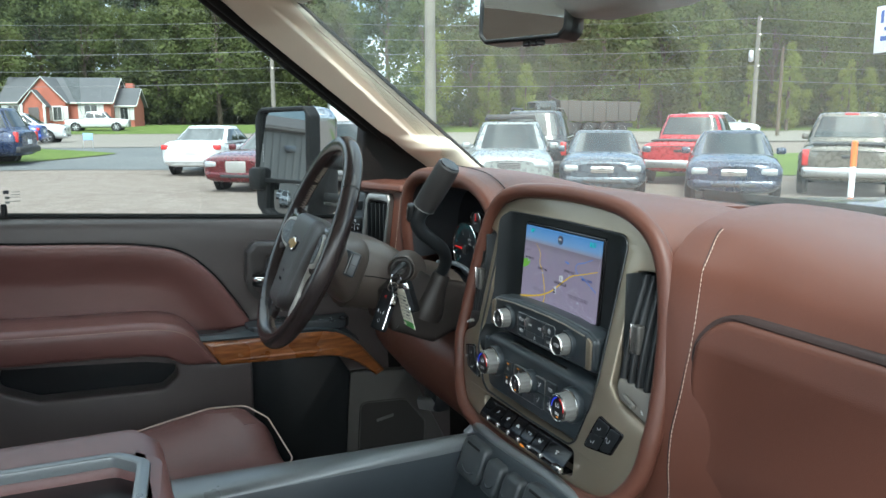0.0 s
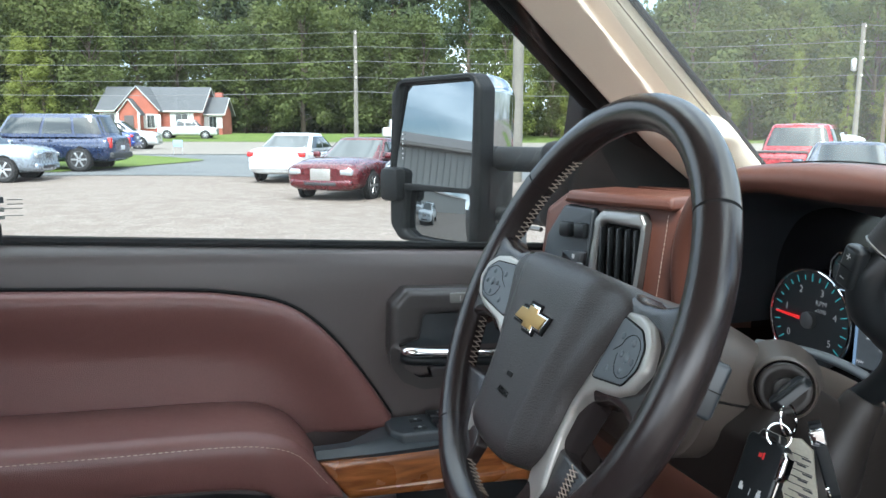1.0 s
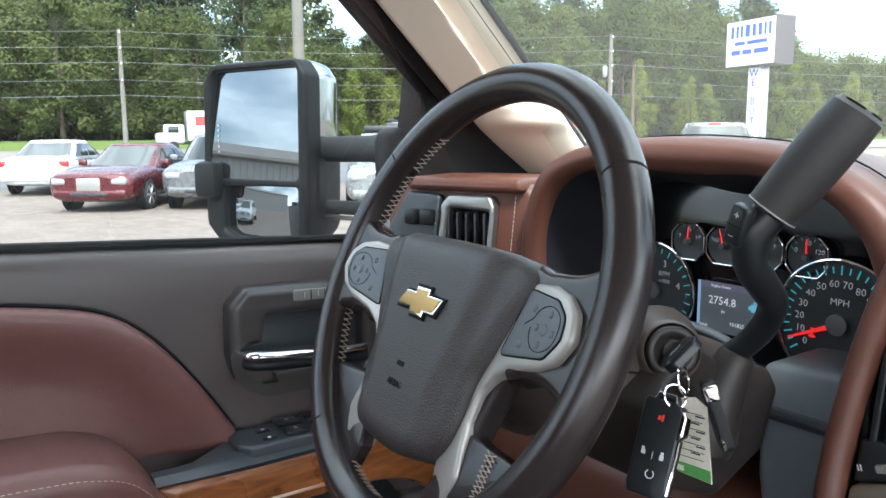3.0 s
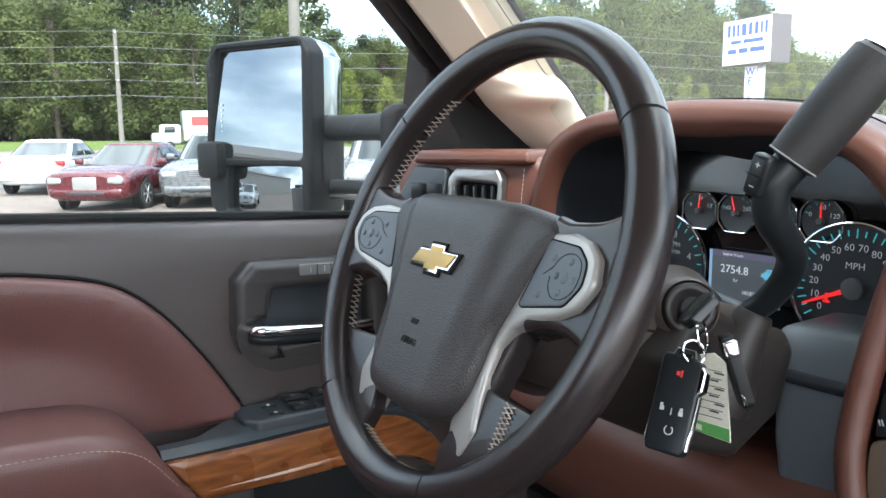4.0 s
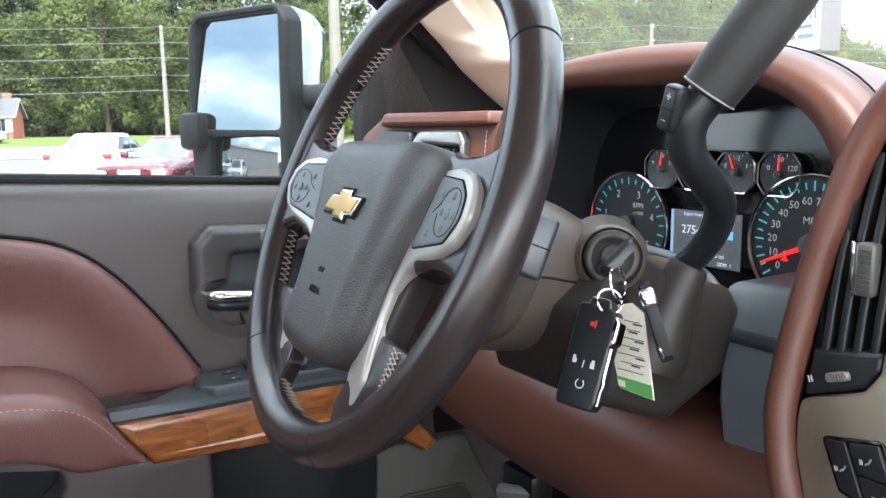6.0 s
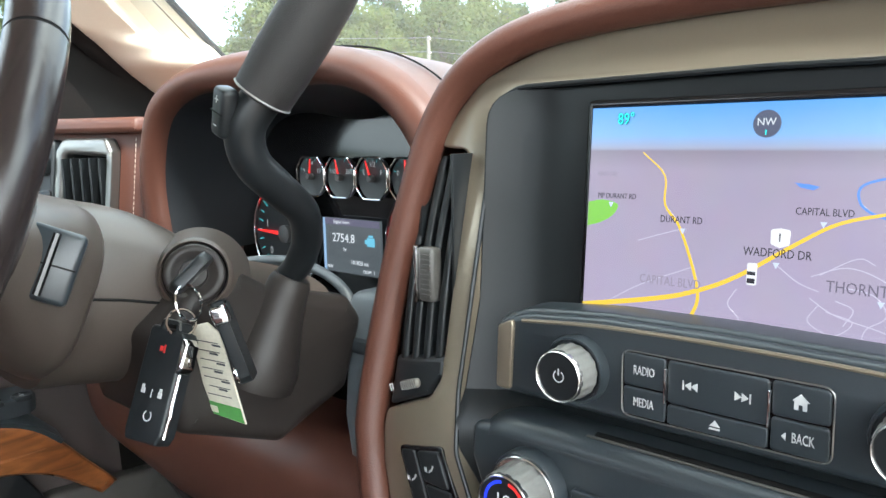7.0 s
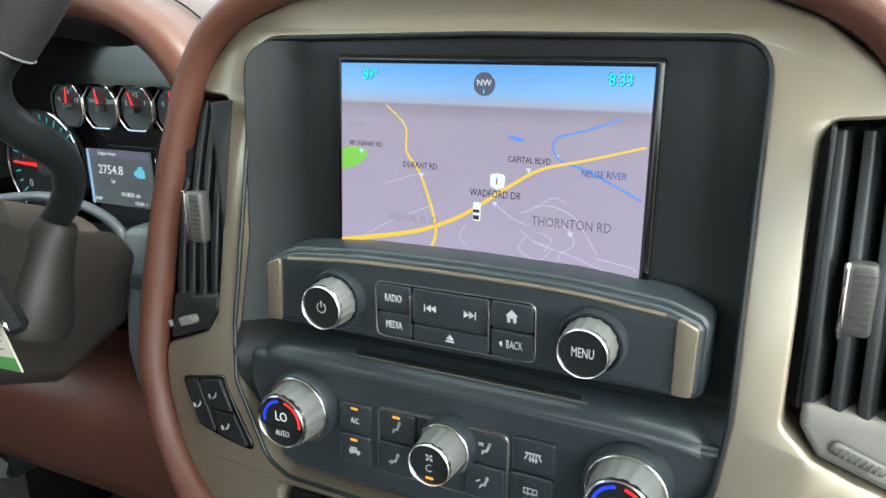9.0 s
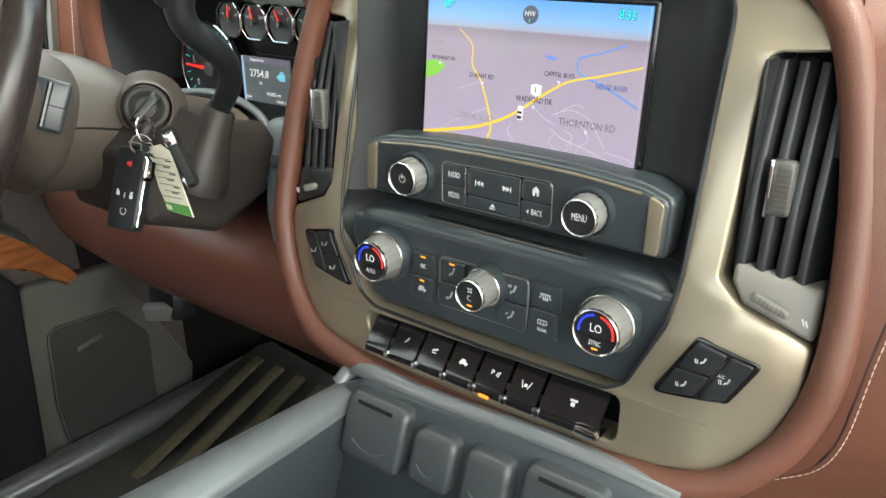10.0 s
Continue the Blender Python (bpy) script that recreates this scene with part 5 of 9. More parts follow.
    # leather arms that carry the switch pads out to the rim
    arm = spline([(0.094, 0.034), (0.115, 0.0365), (0.140, 0.0385), (0.158, 0.045), (0.170, 0.056), (0.179, 0.040), (0.180, 0.0), (0.180, -0.030), (0.171, -0.047), (0.157, -0.041), (0.140, -0.0365), (0.120, -0.0365), (0.098, -0.038)], 3, True)
    for s in (-1, 1):
        part("spoke_arm", plate([(s * a, b) for a, b in arm], depth=0.024, r=0.007, seg=4, f=lambda u, v, w: on_wheel(u, v, w + 0.0045 + 0.055 * max(0, abs(u) - 0.10)), cuts=[("u", s * 0.12), ("u", s * 0.14), ("u", s * 0.16)]), WHEEL_LEATHER, sw, "leather spoke arm", sharp=70)
    # back cover, tapering towards the column, with a rocker switch on each side
    shell = [(-0.010, 0.156, 0.030, -0.034), (-0.022, 0.153, 0.034, -0.044), (-0.045, 0.140, 0.038, -0.060), (-0.068, 0.125, 0.041, -0.074), (-0.079, 0.117, 0.040, -0.077), (-0.083, 0.112, 0.036, -0.073), (-0.083, 0.070, 0.010, -0.05)]

    def back(u, v):
        w, a, t, b = shell[int(round(v * (len(shell) - 1)))]
        q = 2 * math.pi * u
        c, sn = math.cos(q), math.sin(q)
        k = (abs(c) ** 3.2 + abs(sn) ** 3.2) ** (-1 / 3.2)
        return on_wheel(a * c * k, (t + b) / 2 + (t - b) / 2 * sn * k, w)

    part("back_cover", sheet(back, 56, len(shell) - 1, close_u=True), COLUMN_PLASTIC, sw, "brown-grey back cover", sharp=50)
    for s in (-1, 1):
        rm = WHEEL @ Matrix.Translation((s * 0.1415, -0.001, -0.043)) @ pose(0, 0, 0, 0, s * 62, 0)
        rs = part("rear_switch", rbox((0, 0, 0), (0.030, 0.040, 0.008), 0.0035, rm, seg=3), PANEL, sw, "black rear rocker switch")
        part("switch_split", rbox((0, 0, 0.0040), (0.0285, 0.0009, 0.0006), 0, rm), RUBBER, rs)
        part("switch_ridge", tube([rm @ Vector((0, v, 0.0040)) for v in (-0.017, 0.017)], 0.0022, 8), GLOSS_BLACK, rs)


RIM_THREAD = mat("dull_tan_thread", (0.29, 0.24, 0.195), 0.85, bump=0)
KNOB_PAD = mat("grey_switch_rubber", (0.105, 0.122, 0.135), 0.46, var=0.05, bump=0.05)
build_wheel()


# ---- column, ignition, shifter, keys ----
LOCK_AXIS = Vector((0.80, -0.56, 0.20)).normalized()


def basis(origin, x, y):
    """A frame with the given x axis and a y axis near the one given."""
    x = Vector(x).normalized()
    z = x.cross(Vector(y)).normalized()
    y = z.cross(x)
    return Matrix(((x.x, y.x, z.x, origin[0]), (x.y, y.y, z.y, origin[1]), (x.z, y.z, z.z, origin[2]), (0, 0, 0, 1)))


def build_column():
    col = thing("steering_column", "brown-grey plastic steering column shroud", "steering column", (-0.42, 0.1, 1.25))

    tops = spline([(0.0, 1.352, 0.0), (0.04, 1.345, 0.0), (0.075, 1.334, 0.0), (0.11, 1.312, 0.0), (0.15, 1.290, 0.0), (0.20, 1.278, 0.0)], 6)

    def sh(u, v):
        p = tops[min(len(tops) - 1, int(v * (len(tops) - 1) + 0.5))]
        lo = 1.222 - 0.03 * v
        a = 2 * math.pi * u
        c, s = math.cos(a), math.sin(a)
        q = (abs(c) ** 3.4 + abs(s) ** 3.4) ** (-1 / 3.4)
        return (-0.430 + (0.084 + 0.020 * v) * c * q * (1 - 0.32 * max(0, -s * q) ** 1.4), p[0], (p[1] + lo) / 2 + (p[1] - lo) / 2 * s * q)

    part("shroud", sheet(sh, 44, 24, close_u=True), COLUMN_PLASTIC, col, sharp=60)
    part("shroud_end", sheet(lambda u, v: [p * (1 - v) + q * v for p, q in zip(sh(u, 0), (-0.43, -0.004, 1.288))], 44, 3, close_u=True), COLUMN_PLASTIC, col)
    part("shroud_seam", tube([Vector(sh(0.01, v)) + Vector((0.0006, 0, 0)) for v in (0.02, 0.2, 0.4, 0.6, 0.8, 1)], 0.0010, 5), RUBBER, col)
    # lower right box that carries the ignition and the shifter
    box = fillet([(0.046, 1.262), (0.075, 1.292), (0.110, 1.296), (0.143, 1.277), (0.206, 1.262), (0.219, 1.243), (0.200, 1.190), (0.137, 1.165), (0.060, 1.195)], 0.012, 5)
    part("ignition_housing", plate(box, depth=0.115, r=0.012, seg=4, f=lambda u, v, w: (-0.314 + w, u, v)), HOUSING_PLASTIC, col, "brown-grey ignition housing", sharp=60)
    m = Matrix.Translation((-0.321, 0.079, 1.2975)) @ LOCK_AXIS.to_track_quat("Z", "Y").to_matrix().to_4x4()
    ig = part("ignition_lock", lathe([(0.034, -0.040), (0.029, -0.022), (0.0245, -0.006), (0.0232, -0.0012), (0.0214, 0.0), (0.0207, -0.0015), (0.0205, -0.006)], 48, m), COLUMN_PLASTIC, col, "brown-grey boss round the ignition lock", sharp=60)
    part("lock_ring", lathe([(0.0193, -0.006), (0.0193, 0.0022), (0.0184, 0.0034), (0.0140, 0.0034), (0.0128, 0.0020), (0.0060, 0.0020)], 48, m), HOUSING_PLASTIC, ig, "dark brown lock disc", sharp=60)
    part("lock_gap", lathe([(0.0209, -0.0045), (0.0188, -0.0045)], 48, m), RUBBER, ig)
    part("lock_face", lathe([(0.0090, 0.0010), (0.0090, 0.0055), (0.0082, 0.0068), (0.003, 0.0068)], 32, m), HOUSING_PLASTIC, ig)
    # shifter
    sf = thing("gear_shifter", "dark grey leather-wrapped column gear shifter", "gear lever", (-0.318, 0.135, 1.282))
    path = spline([(-0.330, 0.150, 1.262), (-0.3190, 0.148, 1.2822), (-0.304, 0.148, 1.2955), (-0.287, 0.144, 1.315), (-0.2735, 0.131, 1.336), (-0.2680, 0.109, 1.353), (-0.2665, 0.090, 1.370), (-0.263, 0.085, 1.390), (-0.2535, 0.094, 1.410)], 6)
    n = len(path)
    part("stem", tube(path, [0.0090 + 0.0036 * (i / n) for i in range(n)], 18), BLACK, sf, "curved black stem")
    bd = (Vector((-0.340, 0.112, 1.180)) - Vector((-0.312, 0.147, 1.283))).normalized()
    part("boot", lathe([(0.0130, -0.004), (0.0150, 0.000), (0.0160, 0.010), (0.0190, 0.026), (0.0245, 0.044), (0.0300, 0.062), (0.0300, 0.075)], 32, Matrix.Translation((-0.312, 0.147, 1.283)) @ bd.to_track_quat("Z", "Y").to_matrix().to_4x4()), HOUSING_PLASTIC, sf, "tapering brown-black boot", sharp=60)
    d = (Vector((-0.212, 0.118, 1.478)) - Vector((-0.255, 0.092, 1.408))).normalized()
    hm = Matrix.Translation((-0.2555, 0.0915, 1.406)) @ d.to_track_quat("Z", "Y").to_matrix().to_4x4()
    hd = part("grip", lathe([(0.0140, 0), (0.0176, 0.002), (0.0186, 0.02), (0.0190, 0.045), (0.0187, 0.070), (0.0178, 0.0815), (0.0155, 0.084)], 32, hm), SHIFT_LEATHER, sf, "leather-wrapped grip")
    part("grip_seam", lathe([(0.0176, 0.0012), (0.0184, 0.0020), (0.0178, 0.0028)], 32, hm), KNOB_GREY, hd)
    part("grip_cap", lathe([(0.0156, 0.0835), (0.0150, 0.0855), (0.0110, 0.0858)], 32, hm), GLOSS_BLACK, hd)
    bp = Matrix.Translation((-0.2660, 0.0740, 1.3985)) @ pose(0, 0, 0, 0, 18, -8)
    sb = part("shift_button", rbox((0, 0, 0), (0.0150, 0.0110, 0.0290), 0.0035, bp, seg=3), BLACK, sf, "black plus and minus button")
    part("button_split", rbox((0, -0.0054, 0), (0.0145, 0.0008, 0.0007), 0, bp), RUBBER, sb)
    part("plus_minus", bars([(0, 0.0075, 0.0040, 0.0007), (0, 0.0075, 0.0007, 0.0040), (0, -0.0075, 0.0040, 0.0007)], bp @ Matrix.Translation((0, -0.0057, 0)) @ FACE_BACK), ICON, sb)
    # keys
    ky = thing("ignition_key", "black-headed key in the ignition", "key", (-0.318, 0.07, 1.297))
    km = basis(Vector((-0.321, 0.079, 1.2975)) + LOCK_AXIS * 0.004, LOCK_AXIS, (0.30, 0.67, 0.69)) @ Matrix.Scale(0.94, 4)
    head = fillet([(0.000, -0.0070), (0.006, -0.0150), (0.024, -0.0172), (0.0315, -0.0125), (0.0315, 0.0125), (0.024, 0.0172), (0.006, 0.0150), (0.000, 0.0070)], 0.005, 4)
    slot = fillet([(0.0235, -0.0125), (0.0275, -0.0125), (0.0275, 0.0125), (0.0235, 0.0125)], 0.0019, 3)
    part("key_head", plate(head, [slot], 0.0075, 0.0022, 3, by(km @ Matrix.Translation((0, 0, 0.0037)))), BLACK, ky, "dark grey plastic key head")
    for z, flip in ((0.0039, 0), (-0.0040, 180)):
        mk = [(-0.0052, -0.0022), (-0.0030, 0.0012), (-0.0013, 0.0012), (-0.0013, 0.0026), (0.0018, 0.0026), (0.0018, 0.0012), (0.0052, 0.0012), (0.0032, -0.0022), (0.0013, -0.0022), (0.0013, -0.0036), (-0.0018, -0.0036), (-0.0018, -0.0022)]
        em = km @ Matrix.Translation((0.0130, 0.0, z)) @ pose(0, 0, 0, flip, 0, 90)
        part("key_mark", tube([em @ Vector((a * 1.15, b, 0)) for a, b in mk], 0.00035, 4, True), KNOB_GREY, ky, "moulded cross outline")
    rg = thing("key_ring", "steel split key ring hanging from the ignition key", "key ring", (-0.308, 0.055, 1.275))

    def ring(c, r, ax, th=0.0009):
        q = Vector(ax).to_track_quat("Z", "Y").to_matrix()
        return tube([Vector(c) + q @ Vector((r * math.cos(a), r * math.sin(a), 0)) for a in (i * math.pi / 12 for i in range(24))], th, 6, True)

    part("ring", ring((-0.2945, 0.0590, 1.2860), 0.0110, (0.90, 0.35, 0.25)), CHROME, rg)
    part("ring", ring((-0.2985, 0.0555, 1.2735), 0.0085, (0.80, -0.30, 0.45)), CHROME, rg)
    fo = thing("key_fob", "black remote key fob with bright edges on the key ring", "key fob", (-0.304, 0.045, 1.235))
    fx, fy = Vector((0.958, 0.262, -0.05)).normalized(), Vector((-0.10, 0.36, 0.925)).normalized()
    fm = basis(Vector((-0.3187, 0.0494, 1.2702)) + fx * 0.0150 - fy * 0.0330, fx, fy)
    out = fillet([(-0.0135, -0.036), (0.0120, -0.036), (0.0150, -0.030), (0.0150, 0.027), (0.0115, 0.0315), (0.0085, 0.0315), (0.0075, 0.0375), (-0.0055, 0.0375), (-0.0070, 0.0335), (-0.0135, 0.0335), (-0.0150, 0.030), (-0.0150, -0.030)], 0.0028, 3)
    eye = fillet([(-0.0045, 0.0325), (0.0055, 0.0325), (0.0055, 0.0355), (-0.0040, 0.0355)], 0.0012, 2)
    body = part("fob_body", plate(out, [eye], 0.0115, 0.0022, f=by(fm @ Matrix.Translation((0, 0, 0.0058)))), BLACK, fo)
    part("edge_strip", tube([fm @ Vector((-0.0146, v, 0.0030)) for v in (-0.031, 0.0, 0.031)], 0.0011, 8), CHROME, fo, "thin chrome edge strip")
    step = fillet([(0.0125, 0.028), (0.0150, 0.0285), (0.0180, 0.0245), (0.0180, 0.0110), (0.0150, 0.0070), (0.0132, 0.0070)], 0.0018, 3)
    part("edge_strip", plate(step, depth=0.010, r=0.0018, f=by(fm @ Matrix.Translation((0, 0, 0.0062)))), CHROME, fo, "chrome thumb piece")
    part("edge_strip", tube([fm @ Vector((a, v, 0.0030)) for a, v in ((0.0150, 0.007), (0.0150, -0.012), (0.0158, -0.017), (0.0150, -0.022), (0.0150, -0.031))], 0.0014, 8), CHROME, fo, "chrome edge strip")
    part("loop_bar", tube([fm @ Vector(p) for p in ((-0.0080, 0.0325, 0.0045), (-0.0068, 0.0345, 0.0045), (-0.0058, 0.0375, 0.0045), (0.0070, 0.0375, 0.0045), (0.0085, 0.0325, 0.0045))], 0.0008, 6), SILVER, fo)
    fi = fm @ Matrix.Translation((0, 0, 0.0060))
    part("horn_icon", bars([(-0.001, 0.020, 0.0024, 0.003), (0.0015, 0.020, 0.0012, 0.005)], fi), mat("red_icon", (0.5, 0.02, 0.02), 0.6, bump=0), body)
    part("lock_icon", bars([(-0.0070, -0.006, 0.0030, 0.0030), (-0.0076, -0.0035, 0.0020, 0.0022), (0.0068, -0.007, 0.0030, 0.0034), (0.0068, -0.0042, 0.0020, 0.0020), (0, -0.007, 0.0004, 0.005)], fi), ICON, body)
    part("start_icon", arc_strip(0.0026, 0.0033, radians(120), radians(420), fi @ Matrix.Translation((0.001, -0.020, 0))), ICON, body)
    tg = thing("paper_key_tag", "cream and green paper tag on the key ring", "tag", (-0.29, 0.08, 1.235))
    tm = basis((-0.2990, 0.0765, 1.2360), (0.96, 0.24, -0.06), (0.03, -0.28, 0.95))
    part("card", plate([(-0.0155, -0.034), (0.0155, -0.036), (0.0125, 0.032), (0.004, 0.038), (-0.0125, 0.032)], depth=0.0012, r=0.0003, seg=1, f=by(tm)), PAPER, tg)
    part("green_band", plate([(-0.0150, -0.0335), (0.0150, -0.0350), (0.0146, -0.0235), (-0.0146, -0.0235)], depth=0.0003, r=0.0001, seg=1, f=by(tm @ Matrix.Translation((0, 0, 0.0004)))), GREEN_INK, tg)
    part("white_box", bars([(-0.0090, -0.0290, 0.0060, 0.0050)], tm @ Matrix.Translation((0, 0, 0.0006))), PAPER, tg)
    part("unreadable_lines", bars([(-0.001 + 0.001 * (i % 3), 0.024 - 0.0068 * i, 0.021 - 0.003 * (i % 2), 0.0005, 2) for i in range(7)] + [(0.0075 - 0.004 * (i % 2), 0.0225 - 0.0068 * i, 0.007, 0.0013, 2) for i in range(6)], tm @ Matrix.Translation((0, 0, 0.0004))), INK, tg)
    sk = thing("key_fob", "second black remote key fob turned edge-on", "key fob", (-0.279, 0.078, 1.26))
    sm = basis((-0.2805, 0.0795, 1.2600), (0.70, -0.62, 0.05), (0.04, -0.42, 0.90)) @ Matrix.Scale(0.72, 4)
    sb2 = part("fob_body", plate(out, [eye], 0.0115, 0.0022, f=by(sm @ Matrix.Translation((0, 0, 0.0058)))), BLACK, sk)
    part("chrome_end", rbox((0.0105, 0.026, 0.0), (0.013, 0.017, 0.0145), 0.003, sm, seg=3), CHROME, sk, "bright chrome end piece")
    part("clip", tube([sm @ Vector((0.0150 + 0.0055 * math.sin(a), -0.026 - 0.0055 * math.cos(a), 0.004)) for a in (math.pi * k / 8 for k in range(9))], 0.0011, 6), CHROME, sb2, "small chrome clip")


# column brown-grey darkened for the shade on the housing; lock and boot share it
HOUSING_PLASTIC = mat("brown_black_shaded_plastic", (0.023, 0.0190, 0.0170), 0.46, var=0.06, fine=900, bump=0.2, dist=0.0002, spec=0.4)
SHIFT_LEATHER = mat("dark_grey_shift_leather", (0.024, 0.0225, 0.022), 0.5, fine=900, bump=0.4, dist=0.0003, grain="leather")
build_column()


# ---- instrument cluster ----
# black dial lifted to grey: reflection veil of an unbuilt cluster lens
DIAL = mat("veiled_black_dial_face", (0.030, 0.034, 0.037), 0.38, var=0.06, fine=900, bump=0.05, dist=0.0001)
BEZEL_GREY = mat("dull_grey_needle_hub", (0.10, 0.10, 0.10), 0.5, var=0.05, bump=0)


def build_cluster():
    cl = thing("instrument_cluster", "black instrument cluster with chrome-ringed gauges and red needles", "instrument cluster", (-0.43, 0.31, 1.25))
    back = fillet([(-0.625, 1.215), (-0.205, 1.205), (-0.215, 1.36), (-0.28, 1.42), (-0.42, 1.435), (-0.56, 1.425), (-0.620, 1.37)], 0.03, 4)
    part("cluster_face", plate(back, depth=0.01, r=0.001, f=on_y(0.312)), GLOSS_BLACK, cl)
    part("cluster_floor", rbox((-0.42, 0.265, 1.222), (0.38, 0.12, 0.012), 0.004), BLUE_BLACK, cl)

    def gauge(name, x, z, r, a0, a1, n, needle, nums, label, size):
        """A dial with its scale, numbers and needle."""
        m = facing(x, 0.300, z)
        g = part(name, lathe([(r, -0.004), (r, 0.001), (r * 0.9, 0.0005)], 48, m), DIAL, cl, label)
        arc = [m @ Vector((r * 1.02 * math.cos(a), r * 1.02 * math.sin(a), 0.003)) for a in (radians(a0 + 12 + (a1 - a0 - 24) * i / 40) for i in range(41))]
        if name == "small_gauge":
            arc = [m @ Vector((a, b, 0.003)) for a, b in fillet([(-0.012, -0.0190), (0.012, -0.0190), (0.0205, -0.009), (0.0205, 0.009), (0.012, 0.0190), (-0.012, 0.0190), (-0.0205, 0.009), (-0.0205, -0.009)], 0.006, 3)]
        part("chrome_arc", tube(arc, 0.00095 if name == "small_gauge" else r * 0.030, 8, name == "small_gauge"), CHROME, g, "chrome surround")
        tb = B()
        for i in range(n + 1):
            a = radians(a0 + (a1 - a0) * i / n)
            merge(tb, bars([(0, 0, r * (0.15 if i % 2 == 0 else 0.10), r * 0.024)], m @ Matrix.Rotation(a, 4, "Z") @ Matrix.Translation((r * 0.86, 0, 0.0013))))
        part("dial_scale", tb, GLOW_TEAL, g)
        for i, t in enumerate(nums):
            if t:
                a = radians(a0 + (a1 - a0) * i / (len(nums) - 1))
                part("dial_number", merge(B(), letters(t, size, 0.0001), m @ Matrix.Translation((r * 0.64 * math.cos(a), r * 0.64 * math.sin(a), 0.0013))), GLOW_DIM, g)
        nd = part("needle", plate([(-r * 0.12, -r * 0.050), (r * 0.86, -r * 0.016), (r * 0.86, r * 0.016), (-r * 0.12, r * 0.050)], depth=0.0015, r=0.0003, seg=1, f=by(m @ Matrix.Rotation(radians(needle), 4, "Z") @ Matrix.Translation((0, 0, 0.005)))), GLOW_RED, g, "red needle")
        part("needle_hub", lathe([(r * 0.17, 0.001), (r * 0.17, 0.006), (r * 0.12, 0.007)], 24, m), BEZEL_GREY, g)
        return g, m

    g, m = gauge("tachometer", -0.521, 1.285, 0.0535, 215, -35, 20, 178, ["0", "1", "2", "3", "4", "5"], "round tachometer", 0.011)
    part("dial_word", merge(B(), letters("RPM", 0.008, 0.0001), m @ Matrix.Translation((0.014, 0.020, 0.0013))), GLOW_DIM, g)
    part("dial_word", merge(B(), letters("x1000", 0.006, 0.0001), m @ Matrix.Translation((0.014, 0.012, 0.0013))), GLOW_DIM, g)
    g, m = gauge("speedometer", -0.3110, 1.287, 0.0580, 215, -35, 28, 204, ["0", "10", "20", "30", "40", "50", "60", "70", "80", "90", "100", "110", "120", "130"], "round speedometer", 0.0095)
    part("dial_word", merge(B(), letters("MPH", 0.009, 0.0001), m @ Matrix.Translation((0, 0.020, 0.0013))), GLOW_DIM, g)
    part("belt_lamp", bars([(-0.024, -0.014, 0.003, 0.006), (-0.024, -0.009, 0.003, 0.003), (-0.024, -0.0155, 0.007, 0.002)], m @ Matrix.Translation((0, 0, 0.0015))), GLOW_RED, g)
    for x, nd, nums in ((-0.4765, 84, ["9", "14", "19"]), (-0.4325, 105, ["160", "", "260"]), (-0.3885, 112, ["E", "1/2", "F"]), (-0.3440, 90, ["0", "60", "120"])):
        gauge("small_gauge", x, 1.3450, 0.0198, 155, 25, 6, nd, nums, "small gauge in an eight-sided chrome surround", 0.0066)
    ds = [(-0.4620, 1.2535), (-0.3820, 1.2535), (-0.3820, 1.3058), (-0.4620, 1.3058)]
    d = part("trip_display", plate(ds, depth=0.003, r=0.0004, f=on_y(0.2995)), glow("display_blue_grey_light", (0.095, 0.108, 0.118), 0.8), cl, "lit grey-blue trip display")
    part("title_bar", plate([(-0.4620, 1.2995), (-0.3820, 1.2995), (-0.3820, 1.3058), (-0.4620, 1.3058)], depth=0.0004, r=0.0001, seg=1, f=on_y(0.2988)), glow("display_title_light", (0.13, 0.12, 0.18), 0.8), d)
    part("display_edge", plate([(-0.4620, 1.2535), (-0.4587, 1.2535), (-0.4587, 1.3058), (-0.4620, 1.3058)], depth=0.0004, r=0.0001, seg=1, f=on_y(0.2986)), glow("display_edge_light", (0.25, 0.38, 0.55), 1.0), d)
    for t, x, z, s in (("2754.8", -0.432, 1.2870, 0.0120), ("Engine Hours", -0.434, 1.3026, 0.0043), ("hr", -0.430, 1.2765, 0.0056), ("101825 mi", -0.410, 1.2650, 0.0058), ("ODM  1", -0.397, 1.2575, 0.0048), ("NW", -0.4530, 1.2585, 0.0047)):
        part("display_text", merge(B(), letters(t, s, 0.0001), facing(x, 0.2984, z)), GLOW_WHITE, d)
    part("engine_icon", bars([(-0.3935, 1.286, 0.010, 0.008), (-0.3935, 1.2915, 0.006, 0.002), (-0.4000, 1.286, 0.003, 0.004)], Matrix.Translation((0, 0.2985, 0)) @ FACE_BACK), glow("display_icon_light", (0.15, 0.45, 0.60), 1.0), d)


build_cluster()

# ---- driver door ----
KICK_PLASTIC = mat("grey_brown_kick_plastic", (0.082, 0.078, 0.070), 0.40, var=0.08, scale=8, fine=900, bump=0.2, dist=0.0003, grain="leather")
GRILLE = mat("dark_brown_speaker_cloth", (0.026, 0.024, 0.021), 0.7, var=0.1, fine=1400, bump=0.5, dist=0.0005)
BEZEL = mat("grey_black_bezel_plastic", (0.040, 0.036, 0.035), 0.34, var=0.06, fine=900, bump=0.12, dist=0.0002)


def sill_z(y):
    return 1.326 - 0.055 * (y + 0.02)


